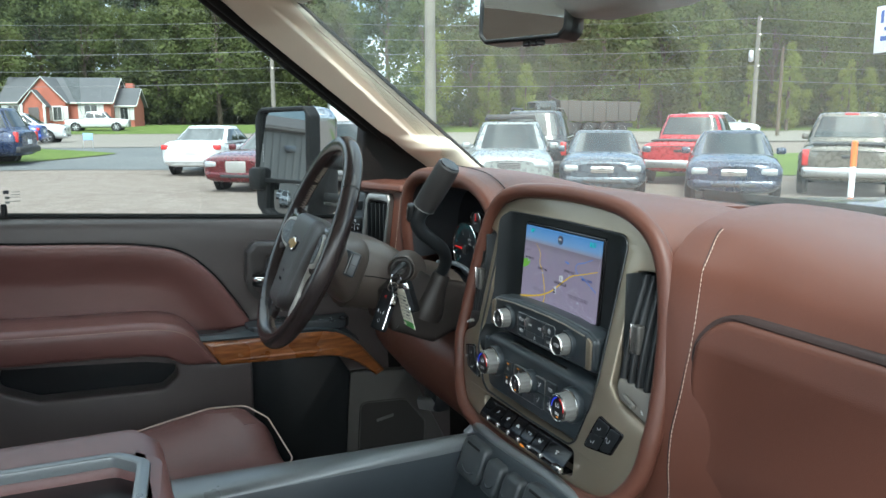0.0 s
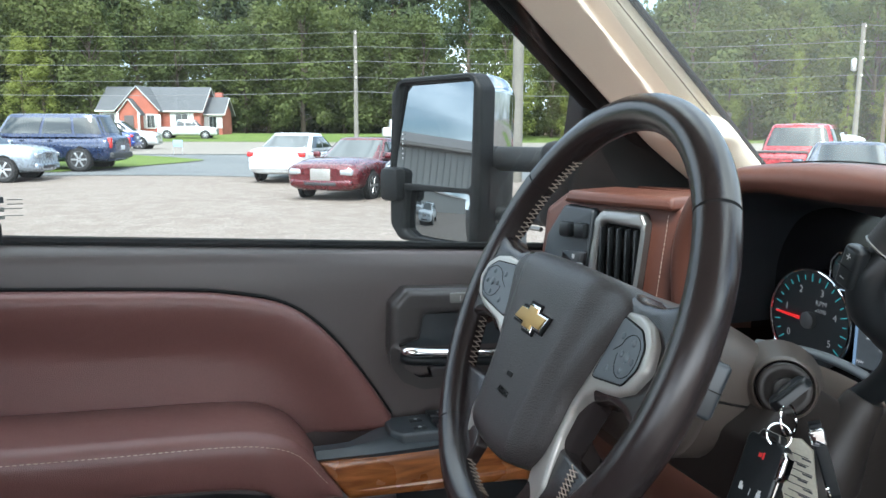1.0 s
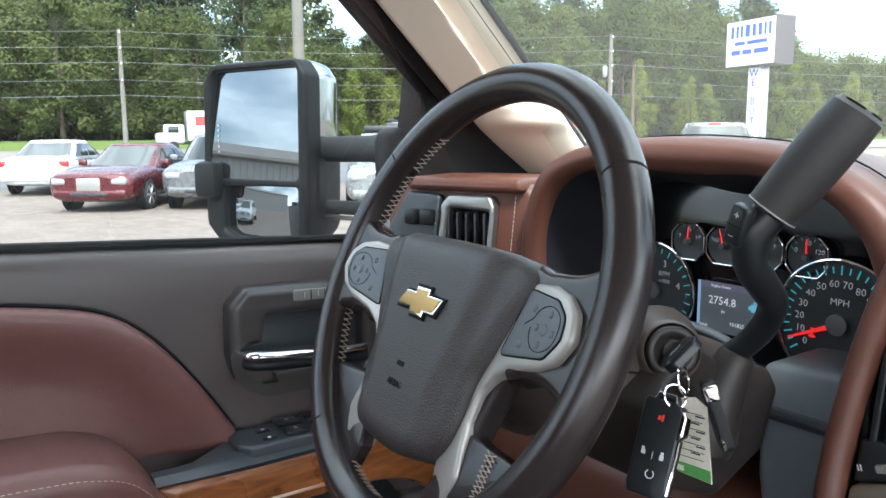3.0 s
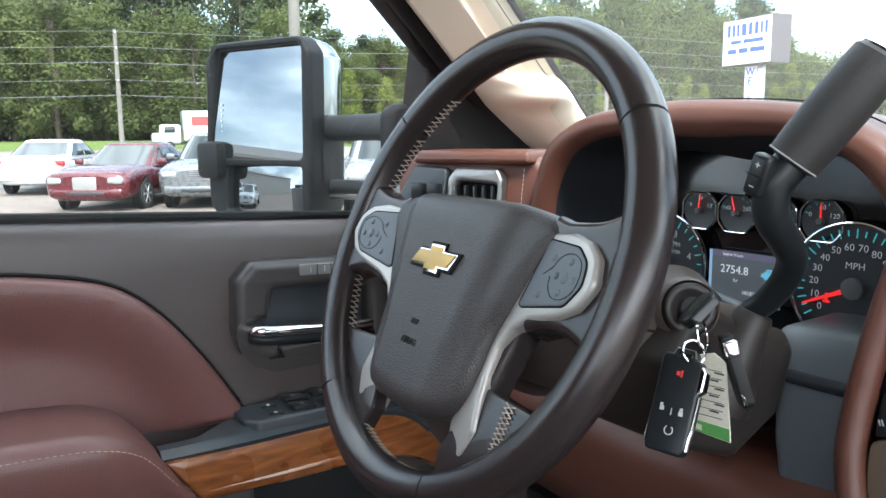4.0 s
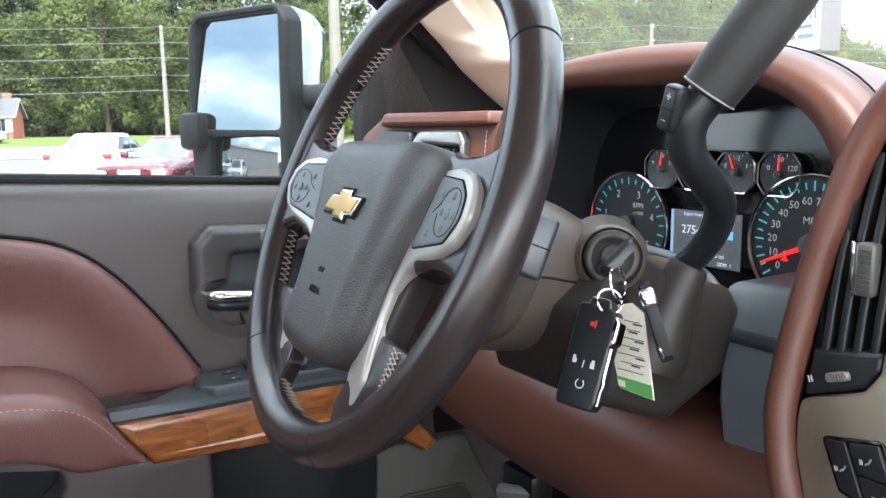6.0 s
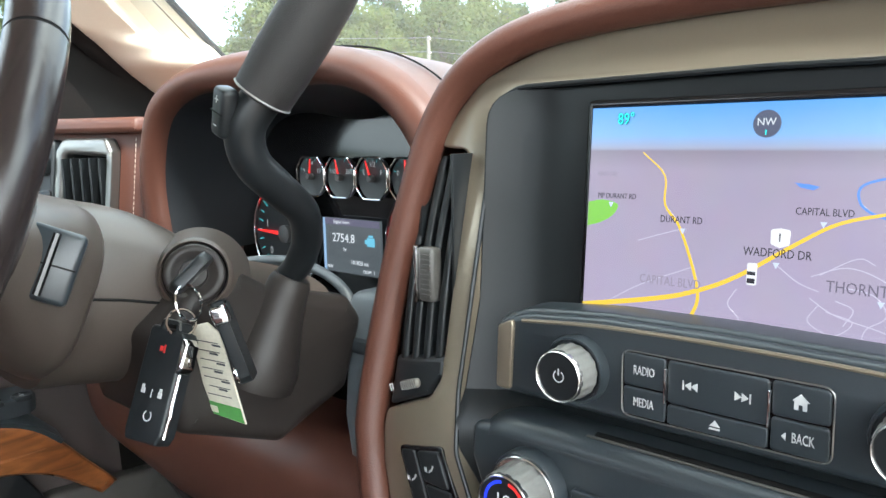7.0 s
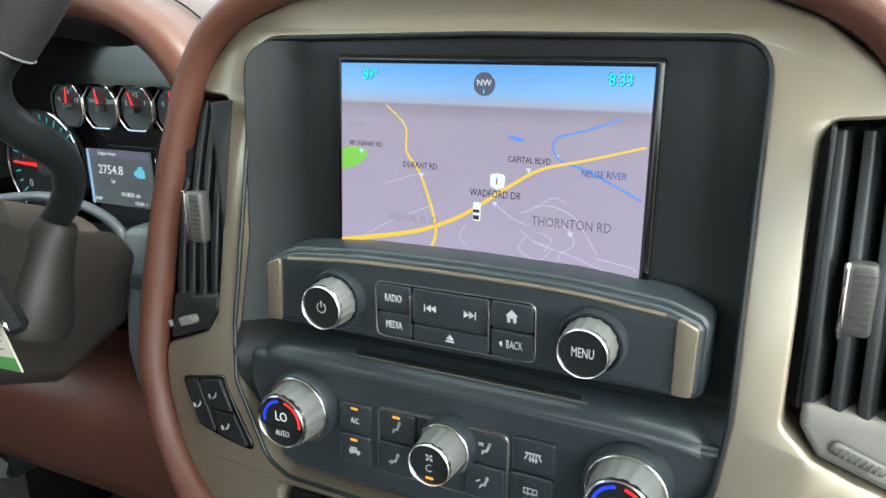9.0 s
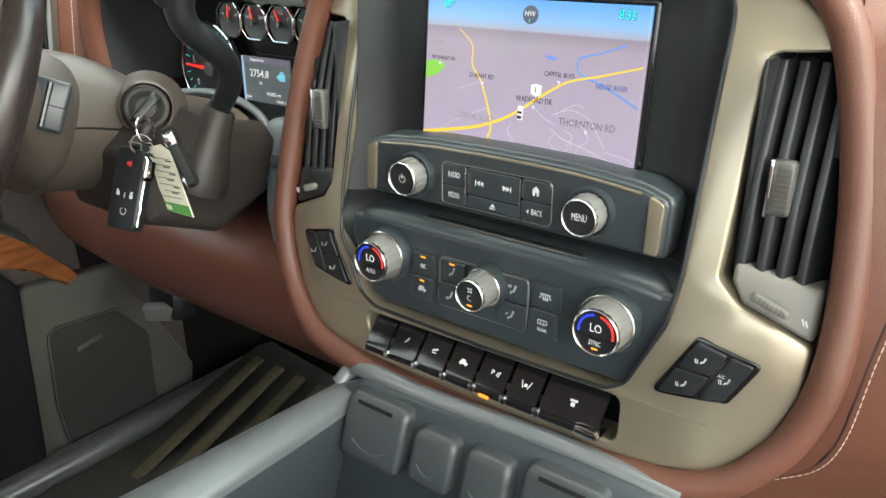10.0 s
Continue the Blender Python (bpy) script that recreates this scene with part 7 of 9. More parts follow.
# ---- rear-view mirror, visor, console, seat ----
def build_cabin_things():
    rv = thing("rearview_mirror", "black-framed rear-view mirror below the overhead module", "rearview mirror", (-0.25, 0.2, 1.70))
    m = Matrix.Translation((-0.075, 0.155, 1.684)) @ pose(0, 0, 0, -3, 0, 22) @ FACE_BACK @ Matrix.Scale(0.58, 4, (1, 0, 0))
    fr = fillet([(-0.125, -0.030), (-0.105, -0.040), (0.105, -0.040), (0.125, -0.030), (0.125, 0.030), (0.105, 0.036), (-0.105, 0.036), (-0.125, 0.030)], 0.014, 4)
    part("mirror_frame", plate(fr, [inset_loop(fr, 0.007)], 0.03, 0.004, 3, by(m)), BLACK, rv)
    part("mirror_back", plate(fr, depth=0.03, r=0.004, f=by(m @ Matrix.Translation((0, 0, -0.012)))), BLACK, rv)
    part("mirror_glass", plate(inset_loop(fr, 0.006), depth=0.002, r=0.0003, seg=1, f=by(m @ Matrix.Translation((0, 0, -0.004)))), ROOM_MIRROR, rv)
    for i in (-1, 0, 1):
        part("mirror_key", rbox((0, 0, 0), (0.016, 0.008, 0.008), 0.002, m @ Matrix.Translation((0.035 + 0.02 * i, -0.043, -0.006))), GLOSS_BLACK, rv)
    part("mirror_stalk", tube([(-0.09, 0.17, 1.69), (-0.075, 0.21, 1.725), (-0.06, 0.25, 1.75)], 0.012, 10), BLACK, rv)
    ov = thing("overhead_module", "grey camera module at the top of the windscreen", "overhead module", (-0.12, 0.30, 1.75))
    part("module_body", rbox((0.055, 0.23, 1.712), (0.21, 0.12, 0.085), 0.036, seg=5), MODULE_GREY, ov)
    vs = thing("sun_visor", "beige cloth sun visor folded up", "sun visor", (-0.45, 0.0, 1.79))
    part("visor_pad", rbox((0, 0, 0), (0.42, 0.19, 0.024), 0.010, Matrix.Translation((-0.43, -0.06, 1.790)) @ pose(0, 0, 0, -14, 0, 4), seg=3), HEADLINER, vs)
    part("visor_hinge", tube([(-0.62, 0.045, 1.775), (-0.655, 0.04, 1.785)], 0.006, 8), BEIGE, vs)

    # floor console in front
    co = thing("floor_console", "grey-black floor console with outlet covers", "floor console", (0, -0.05, 0.6))
    fw = fillet([(-0.125, 1.082), (-0.10, 1.094), (0.14, 1.102), (0.165, 1.098), (0.165, 0.96), (-0.125, 0.96)], 0.01, 3)
    fy = lambda u, v, w: (u, 0.094 + 0.35 * (v - 1.06) - w, v)
    part("front_wall", plate(fw, depth=0.02, r=0.003, f=fy), PANEL, co, "black front wall")
    for x0, x1, z0, z1 in ((-0.106, -0.044, 1.038, 1.090), (-0.035, 0.004, 1.042, 1.084), (0.013, 0.052, 1.042, 1.085), (0.062, 0.124, 1.036, 1.093)):
        wdt = x1 - x0
        c = part("outlet_cover", plate(fillet([(x0, z0), (x1, z0), (x1, z1), (x0, z1)], 0.009, 4), depth=0.018, r=0.005, f=lambda u, v, w: fy(u, v, w + 0.013)), COVER, co, "dark hinged outlet cover")
        if wdt > 0.05:
            part("cover_hinge", plate([(x0 + 0.012, z1 - 0.007), (x1 - 0.014, z1 - 0.007), (x1 - 0.014, z1 - 0.004), (x0 + 0.012, z1 - 0.004)], depth=0.002, r=0.0002, seg=1, f=lambda u, v, w: fy(u, v, w + 0.0136)), RUBBER, c)
        part("cover_lip", tube([Vector(fy(x0 + wdt * (0.2 + 0.6 * i / 8), z0 + 0.016 - 0.006 * math.sin(math.pi * i / 8), 0.0132)) for i in range(9)], 0.0012, 6), BLUE_BLACK, c)
    for s, x in ((-1, -0.131), (1, 0.171)):
        def wall(u, v):
            y = 0.125 - 0.44 * u
            xo, xi = x + s * (0.004 + 0.055 * u), x - s * 0.022
            q = v * math.pi
            return (xi + (xo - xi) * (1 - math.cos(q)) / 2, y, 1.066 - 0.010 * u + 0.016 * math.sin(q) ** 0.45)

        part("side_rail", sheet(wall, 14, 22), GREY_RAIL, co, "broad grey satin side rail", sharp=80)
        part("inner_wall", rbox((x - s * 0.020, -0.09, 1.012), (0.005, 0.42, 0.105), 0.001), BLUE_BLACK, co)
        part("side_wall", rbox((x + s * 0.002, -0.09, 0.83), (0.012, 0.44, 0.475), 0.003), BLUE_BLACK, co)
    part("rail_end", tube(spline([(-0.134, 0.108, 1.076), (-0.127, 0.120, 1.089), (-0.104, 0.116, 1.096), (-0.03, 0.115, 1.096), (0.08, 0.117, 1.100), (0.165, 0.115, 1.098)], 5), 0.008, 10), GREY_RAIL, co)
    part("tray_floor", rbox((0.02, -0.06, 0.965), (0.30, 0.34, 0.01), 0.002), RUBBER, co)
    part("front_tray", rbox((0.02, -0.20, 1.015), (0.29, 0.16, 0.02), 0.006), BLUE_BLACK, co)
    part("tray_ring", plate(fillet([(-0.10, -0.28), (0.12, -0.28), (0.12, -0.16), (-0.10, -0.16)], 0.02, 4), [fillet([(-0.085, -0.265), (0.105, -0.265), (0.105, -0.175), (-0.085, -0.175)], 0.015, 4)], 0.008, 0.002, 2, on_z(1.034)), SILVER, co, "bright tray surround")
    am = thing("console_armrest", "padded brown console armrest lid with a dark tray", "armrest", (0, -0.5, 1.0))
    lid = fillet([(-0.145, -0.95), (0.17, -0.95), (0.17, -0.345), (0.13, -0.322), (-0.09, -0.322), (-0.135, -0.345)], 0.03, 5)
    hol = fillet([(-0.052, -0.90), (0.12, -0.90), (0.12, -0.365), (-0.01, -0.350), (-0.040, -0.375)], 0.015, 4)
    part("lid", plate(lid, [hol], 0.09, f=on_z(1.172), profile=[(0, -0.05), (0.0, -0.020), (0.004, -0.008), (0.012, -0.001), (0.022, 0.0)]), LEATHER, am, "brown leather lid", sharp=60)
    part("lid_tray", plate(inset_loop(hol if area2(hol) > 0 else hol[::-1], -0.03), depth=0.01, r=0.002, f=on_z(1.150)), BLACK, am)
    part("tray_trim", plate(inset_loop(hol if area2(hol) > 0 else hol[::-1], -0.010), [inset_loop(hol if area2(hol) > 0 else hol[::-1], 0.004)], 0.012, 0.002, 2, on_z(1.176)), GREY_RAIL, am, "grey satin tray edge")
    part("armrest_body", rbox((0.01, -0.64, 0.80), (0.29, 0.62, 0.60), 0.02), BLACK, am)

    se = thing("driver_seat", "brown leather driver seat with pale piping", "seat", (-0.44, -0.4, 0.75))
    cu = fillet([(-0.66, -0.62), (-0.235, -0.62), (-0.250, -0.20), (-0.285, -0.130), (-0.36, -0.100), (-0.55, -0.100), (-0.63, -0.13), (-0.66, -0.2)], 0.04, 5)
    part("seat_cushion", plate(cu, depth=0.16, f=lambda u, v, w: (u, v, 1.006 + w - 0.18 * max(0, -0.12 - v) - 0.03 * math.exp(-((u + 0.45) / 0.12) ** 2) - 0.45 * max(0, v + 0.20) ** 1.6), profile=[(0, -0.10), (-0.006, -0.06), (0.0, -0.025), (0.008, -0.010), (0.022, -0.001), (0.05, 0.004)], cuts=[("u", -0.55), ("u", -0.5), ("u", -0.45), ("u", -0.4), ("u", -0.35), ("v", -0.2), ("v", -0.16)]), LEATHER, se, "brown leather cushion", sharp=70)
    pp = [(x, y, 1.003 - 0.18 * max(0, -0.12 - y) - 0.45 * max(0, y + 0.20) ** 1.6 - 0.006) for x, y in inset_loop(cu if area2(cu) > 0 else cu[::-1], 0.004)]
    part("cushion_piping", tube(pp, 0.0015, 6, True), STITCH, se, "pale piping")
    seam = [(-0.335 + 0.02 * math.sin(t * 3), -0.60 + 0.42 * t, 1.004) for t in (i / 12 for i in range(13))]
    part("cushion_seam", tube([(x, y, z + 0.006 - 0.18 * max(0, -0.12 - y) - 0.03 * math.exp(-((x + 0.45) / 0.12) ** 2) - 0.45 * max(0, y + 0.20) ** 1.6 + 0.003) for x, y, z in seam], 0.0015, 5), RUBBER, se)
    part("seat_base", rbox((-0.44, -0.38, 0.72), (0.36, 0.44, 0.34), 0.02), BLACK, se)
    part("seat_back", rbox((0, 0, 0), (0.44, 0.14, 0.70), 0.05, Matrix.Translation((-0.45, -0.735, 1.28)) @ pose(0, 0, 0, 20, 0, 0), seg=5), LEATHER, se, "brown leather backrest")
    part("back_piping", tube([Matrix.Translation((-0.45, -0.735, 1.28)) @ pose(0, 0, 0, 20, 0, 0) @ Vector((0.205, 0.060, z)) for z in (-0.33, -0.1, 0.1, 0.33)], 0.0025, 6), STITCH, se, "pale piping")

    # footwell
    mt = thing("floor_mat", "dusty tan floor mat in the driver footwell", "floor mat", (-0.55, 0.3, 0.53))
    part("mat_sheet", plate(fillet([(-0.78, -0.02), (-0.30, -0.02), (-0.30, 0.52), (-0.80, 0.56)], 0.04, 4), depth=0.012, r=0.004, f=lambda u, v, w: (u, v, 0.640 + w + 0.25 * max(0, v - 0.30)), cuts=[("v", 0.3), ("v", 0.4)]), MAT_DARK, mt, "dark rubber sheet")
    for i in range(4):
        part("rubber_rib", rbox((0, 0, 0), (0.022, 0.34, 0.008), 0.003, Matrix.Translation((-0.72 + 0.055 * i, 0.33, 0.668)) @ pose(0, 0, 0, 14, 0, 6)), MAT_TAN, mt)
    solo("sill_step", rbox((-0.815, 0.15, 0.62), (0.05, 0.95, 0.10), 0.02, seg=4), GREY_RAIL, "grey door sill plate", "sill", kind="structure")
    lv = thing("bonnet_release", "grey bonnet release lever under the dash", "lever", (-0.72, 0.30, 0.89))
    part("lever_grip", rbox((0, 0, 0), (0.05, 0.018, 0.030), 0.005, Matrix.Translation((-0.720, 0.300, 0.890)) @ pose(0, 0, 0, 20, 0, 40)), KNOB_GREY, lv)
    part("lever_base", rbox((-0.725, 0.325, 0.90), (0.07, 0.04, 0.05), 0.008), BLACK, lv)
    pdl = thing("brake_pedal", "black rubber brake pedal", "pedal", (-0.42, 0.42, 0.75))
    part("pedal_pad", rbox((0, 0, 0), (0.14, 0.02, 0.07), 0.008, Matrix.Translation((-0.44, 0.40, 0.72)) @ pose(0, 0, 0, -25, 0, 0)), RUBBER, pdl)
    part("pedal_arm", tube([(-0.44, 0.415, 0.74), (-0.44, 0.46, 0.85), (-0.44, 0.47, 0.98)], 0.012, 8), RUBBER, pdl)


COVER = mat("grey_black_cover_plastic", (0.034, 0.039, 0.042), 0.36, var=0.08, fine=900, bump=0.1, dist=0.0002)
MODULE_GREY = mat("warm_grey_module_plastic", (0.15, 0.132, 0.12), 0.6, var=0.05, bump=0.1, dist=0.0002)
GREY_RAIL = mat("grey_satin_rail", (0.135, 0.146, 0.150), 0.30, 0.3, var=0.06, bump=0.05)
build_cabin_things()

# ---- outdoors ----
ROAD_DIR, ROAD_NRM = Vector((0.187, 0.982)), Vector((-0.982, 0.187))


def lie(d, s):
    """The height of the ground at a distance d across the road's line."""
    def ramp(a, b, h):
        t = min(1, max(0, (d - a) / (b - a)))
        return h * t * t * (3 - 2 * t)
    return GROUND + ramp(20, 40, 0.46) + ramp(70, 95, 0.62) + ramp(110, 260, 3.0)


def lot(d, s, lift=0.0):
    p = ROAD_NRM * d + ROAD_DIR * s
    return Vector((p.x, p.y, lie(d, s) + lift))


def spot(x, y):
    """The ground under a place of the plan."""
    v = Vector((x, y))
    return Vector((x, y, lie(v.dot(ROAD_NRM), v.dot(ROAD_DIR))))


def ground_mat(name, cols, scales, rough=0.95, bump=0.5, dist=0.02):
    """Ground of two or three colours mixed by noise at two scales."""
    m = bpy.data.materials.new(name)
    m.use_nodes = True
    nt = m.node_tree
    b = nt.nodes["Principled BSDF"]
    N, L = nt.nodes.new, nt.links.new
    co = N("ShaderNodeTexCoord")
    last = None
    for i, sc in enumerate(scales):
        n, r = N("ShaderNodeTexNoise"), N("ShaderNodeValToRGB")
        n.inputs["Scale"].default_value, n.inputs["Detail"].default_value = sc, 6
        L(co.outputs["Object"], n.inputs["Vector"])
        r.color_ramp.elements[0].position, r.color_ramp.elements[1].position = 0.38, 0.62
        L(n.outputs["Fac"], r.inputs[0])
        mx = N("ShaderNodeMix")
        mx.data_type = "RGBA"
        L(r.outputs[0], mx.inputs["Factor"])
        if last:
            L(last.outputs["Result"], mx.inputs["A"])
        else:
            mx.inputs["A"].default_value = (*cols[0], 1)
        mx.inputs["B"].default_value = (*cols[i + 1], 1)
        last = mx
    L(last.outputs["Result"], b.inputs["Base Color"])
    b.inputs["Roughness"].default_value = rough
    b.inputs["Specular IOR Level"].default_value = 0.2
    bp = N("ShaderNodeBump")
    bp.inputs["Strength"].default_value, bp.inputs["Distance"].default_value = bump, dist
    L(n.outputs["Fac"], bp.inputs["Height"])
    L(bp.outputs[0], b.inputs["Normal"])
    return m


GRAVEL = ground_mat("pale_gravel", [(0.208, 0.172, 0.145), (0.160, 0.128, 0.105), (0.245, 0.211, 0.186), (0.147, 0.121, 0.103)], [0.25, 3.0, 25.0])
ASPHALT = ground_mat("grey_asphalt", [(0.125, 0.133, 0.135), (0.155, 0.160, 0.160), (0.105, 0.108, 0.110)], [0.3, 12.0], bump=0.2, dist=0.005)
ROAD = ground_mat("worn_pale_asphalt", [(0.19, 0.17, 0.145), (0.16, 0.145, 0.128), (0.215, 0.195, 0.168)], [0.15, 6.0], bump=0.15, dist=0.005)
GRASS = ground_mat("mown_grass", [(0.098, 0.140, 0.028), (0.132, 0.172, 0.042), (0.072, 0.108, 0.022)], [0.4, 9.0], bump=0.8, dist=0.03)


def build_ground():
    ds = [-400, -150, -60, -30, -10, 0, 10, 15, 20, 24, 28, 32, 36, 40, 45, 50, 60, 70, 75, 80, 85, 90, 95, 105, 120, 150, 200, 260, 400, 700]
    ss = [-700, -400, -200, -100, -60, -40, -25, -10, 0, 10, 25, 40, 60, 100, 160, 300, 500, 800]
    bm = B()
    g = [[bm.verts.new(lot(d, s)) for s in ss] for d in ds]
    for i in range(len(ds) - 1):
        for j in range(len(ss) - 1):
            bm.faces.new((g[i][j], g[i + 1][j], g[i + 1][j + 1], g[i][j + 1]))
    solo("ground", bm, GRAVEL, "pale gravel lot and rising ground", "ground", kind="structure")

    def strip(name, fn, nu, nv, m, label, cat):
        solo(name, sheet(lambda u, v: lot(*fn(u, v)[:2], fn(u, v)[2]), nu, nv), m, label, cat, kind="structure")

    strip("pavement", lambda u, v: (25.5 + 15 * u + 1.2 * math.sin(v * 21) * (1 - u), -60 + 78 * v, 0.02), 14, 40, ASPHALT, "grey asphalt entrance apron", "pavement")
    strip("road", lambda u, v: (38 + 35 * u, -400 + 900 * v, 0.04), 24, 40, ROAD, "wide pale worn highway", "road")
    strip("grass_verge", lambda u, v: (73 + 40 * u, -400 + 900 * v, 0.06), 20, 40, GRASS, "mown grass verge beyond the highway", "grass")
    strip("grass_strip", lambda u, v: (19.5 + 9.5 * u + 0.5 * math.sin(v * 31), 8.5 + 70 * v, 0.03), 12, 30, GRASS, "strip of mown grass beside the lot", "grass")
    strip("grass_island", lambda u, v: (lambda g: (33.4 - min(5.6, 1.9 * g ** 0.8) + (min(5.6, 1.9 * g ** 0.8) + min(4.3, 1.1 * g ** 0.9)) * u, -5.6 - g, 0.05))(64.0 * (1 - v) ** 2), 6, 60, GRASS, "tapering grass island at the entrance", "grass")


build_ground()

BARK = mat("rough_bark", (0.10, 0.078, 0.055), 0.95, var=0.3, scale=3, fine=30, bump=0.6, dist=0.03)


def leaf_mat(name, a, b):
    m = bpy.data.materials.new(name)
    m.use_nodes = True
    nt = m.node_tree
    bs = nt.nodes["Principled BSDF"]
    N, L = nt.nodes.new, nt.links.new
    gm, oi, ad, r = N("ShaderNodeNewGeometry"), N("ShaderNodeObjectInfo"), N("ShaderNodeMath"), N("ShaderNodeValToRGB")
    ad.operation = "MULTIPLY_ADD"
    ad.inputs[1].default_value = 0.5
    mo = N("ShaderNodeMath")
    mo.operation = "MULTIPLY"
    mo.inputs[1].default_value = 0.5
    L(oi.outputs["Random"], mo.inputs[0])
    L(gm.outputs["Random Per Island"], ad.inputs[0])
    L(mo.outputs[0], ad.inputs[2])
    r.color_ramp.elements[0].color, r.color_ramp.elements[1].color = (*a, 1), (*b, 1)
    L(ad.outputs[0], r.inputs[0])
    L(r.outputs[0], bs.inputs["Base Color"])
    bs.inputs["Roughness"].default_value = 0.7
    bs.inputs["Specular IOR Level"].default_value = 0.2
    bs.inputs["Subsurface Weight"].default_value = 0.0
    tr, mx = N("ShaderNodeBsdfTranslucent"), N("ShaderNodeMixShader")
    L(r.outputs[0], tr.inputs[0])
    mx.inputs[0].default_value = 0.42
    L(bs.outputs[0], mx.inputs[1])
    L(tr.outputs[0], mx.inputs[2])
    L(mx.outputs[0], nt.nodes["Material Output"].inputs[0])
    return m


LEAF = leaf_mat("broad_leaf_green", (0.062, 0.083, 0.028), (0.128, 0.148, 0.046))
LEAF_LIGHT = leaf_mat("light_leaf_green", (0.120, 0.155, 0.032), (0.215, 0.235, 0.056))
PINE = leaf_mat("pine_needle_green", (0.055, 0.076, 0.034), (0.092, 0.114, 0.048))


def leaf_cloud(clumps, per, size, rng):
    """Small folded leaf blades scattered about clump centres (x, y, z, radius), each with the soft normal of its clump."""
    vs, fs, ns = [], [], []
    for cx, cy, cz, cr in clumps:
        for _ in range(per):
            d = Vector((rng.gauss(0, 1), rng.gauss(0, 1), rng.gauss(0, 0.8))).normalized()
            c = Vector((cx, cy, cz)) + d * cr * (0.45 + 0.6 * rng.random())
            nn = (d + Vector((0, 0, 0.45)) + Vector((rng.gauss(0, 0.25), rng.gauss(0, 0.25), rng.gauss(0, 0.25)))).normalized()
            a = nn.cross(Vector((rng.gauss(0, 1), rng.gauss(0, 1), rng.gauss(0, 1)))).normalized()
            a = (a + nn * rng.gauss(0, 0.35)).normalized()
            b = nn.cross(a).normalized()
            k = size * (0.6 + 0.8 * rng.random())
            f = nn * k * 0.2
            i = len(vs)
            vs += [c - a * k, c - b * k * 0.6 + f, c + a * k, c + b * k * 0.6 + f]
            fs.append((i, i + 1, i + 2, i + 3))
            ns += [nn, nn, nn, nn]
    return vs, fs, ns


def leaf_mesh(name, cloud, material):
    me = bpy.data.meshes.new(name)
    me.from_pydata(cloud[0], [], cloud[1])
    me.polygons.foreach_set("use_smooth", [True] * len(me.polygons))
    me.normals_split_custom_set_from_vertices([tuple(n) for n in cloud[2]])
    me.materials.append(material)
    return me


def tree(kind, seed, h):
    rng = random.Random(seed)
    name = {"pine": "pine_tree", "broad": "broadleaf_tree", "light": "young_tree", "cone": "conical_tree"}[kind]
    lab = {"pine": "tall pine with a bare trunk and ragged crown", "broad": "dense green broadleaf tree at the wood's edge", "light": "bright green leafy young tree", "cone": "slender conical evergreen tree"}[kind]
    t = thing(name, lab, "tree", group="trees of the roadside wood")
    bm = B()
    top = h * (0.95 if kind != "broad" else 0.8)
    pts = [(rng.gauss(0, 0.012) * h * i / 6, rng.gauss(0, 0.012) * h * i / 6, top * i / 6) for i in range(7)]
    tube(pts, [0.018 * h * (1 - 0.85 * i / 6) + 0.02 for i in range(7)], 8, bm=bm)
    clumps = []
    lo = {"pine": 0.45, "broad": 0.08, "light": 0.06, "cone": 0.03}[kind]
    n = {"pine": 34, "broad": 54, "light": 40, "cone": 44}[kind]
    for i in range(n):
        f = lo + (1 - lo) * (i + rng.random()) / n
        spread = {"pine": 0.17 * (1.15 - f) / (1 - lo) + 0.03, "broad": 0.30 * math.sin(min(0.97, max(0.0, (f - lo) / (1 - lo)) * 0.72 + 0.25) * math.pi) ** 0.6 + 0.03, "light": 0.22 * math.sin(min(1, (f - lo) * 0.85 + 0.25) * math.pi) ** 0.8 + 0.02, "cone": 0.17 * (1.02 - f) + 0.01}[kind] * h
        a = rng.random() * 2 * math.pi
        rr = spread * (0.35 + 0.65 * rng.random())
        c = (rr * math.cos(a), rr * math.sin(a), f * h)
        clumps.append((*c, h * {"pine": 0.065, "broad": 0.10, "light": 0.085, "cone": 0.045}[kind] * (0.7 + 0.6 * rng.random())))
        if i % 2 == 0:
            tube([(0, 0, f * top * 0.92), (c[0] * 0.5, c[1] * 0.5, f * h * 0.96), c], [0.005 * h, 0.003 * h, 0.001 * h], 5, bm=bm)
    part("trunk", bm, BARK, t)
    cloud = leaf_cloud(clumps, {"pine": 130, "broad": 170, "light": 150, "cone": 120}[kind], 0.0124 * h if kind != "cone" else 0.010 * h, rng)
    me = leaf_mesh("crown", cloud, {"pine": PINE, "broad": LEAF, "light": LEAF_LIGHT, "cone": LEAF_LIGHT}[kind])
    cr = new("crown", me)
    cr.parent = t
    return t


HEIGHTS = {"pine": 20, "broad": 14, "light": 9, "cone": 7}


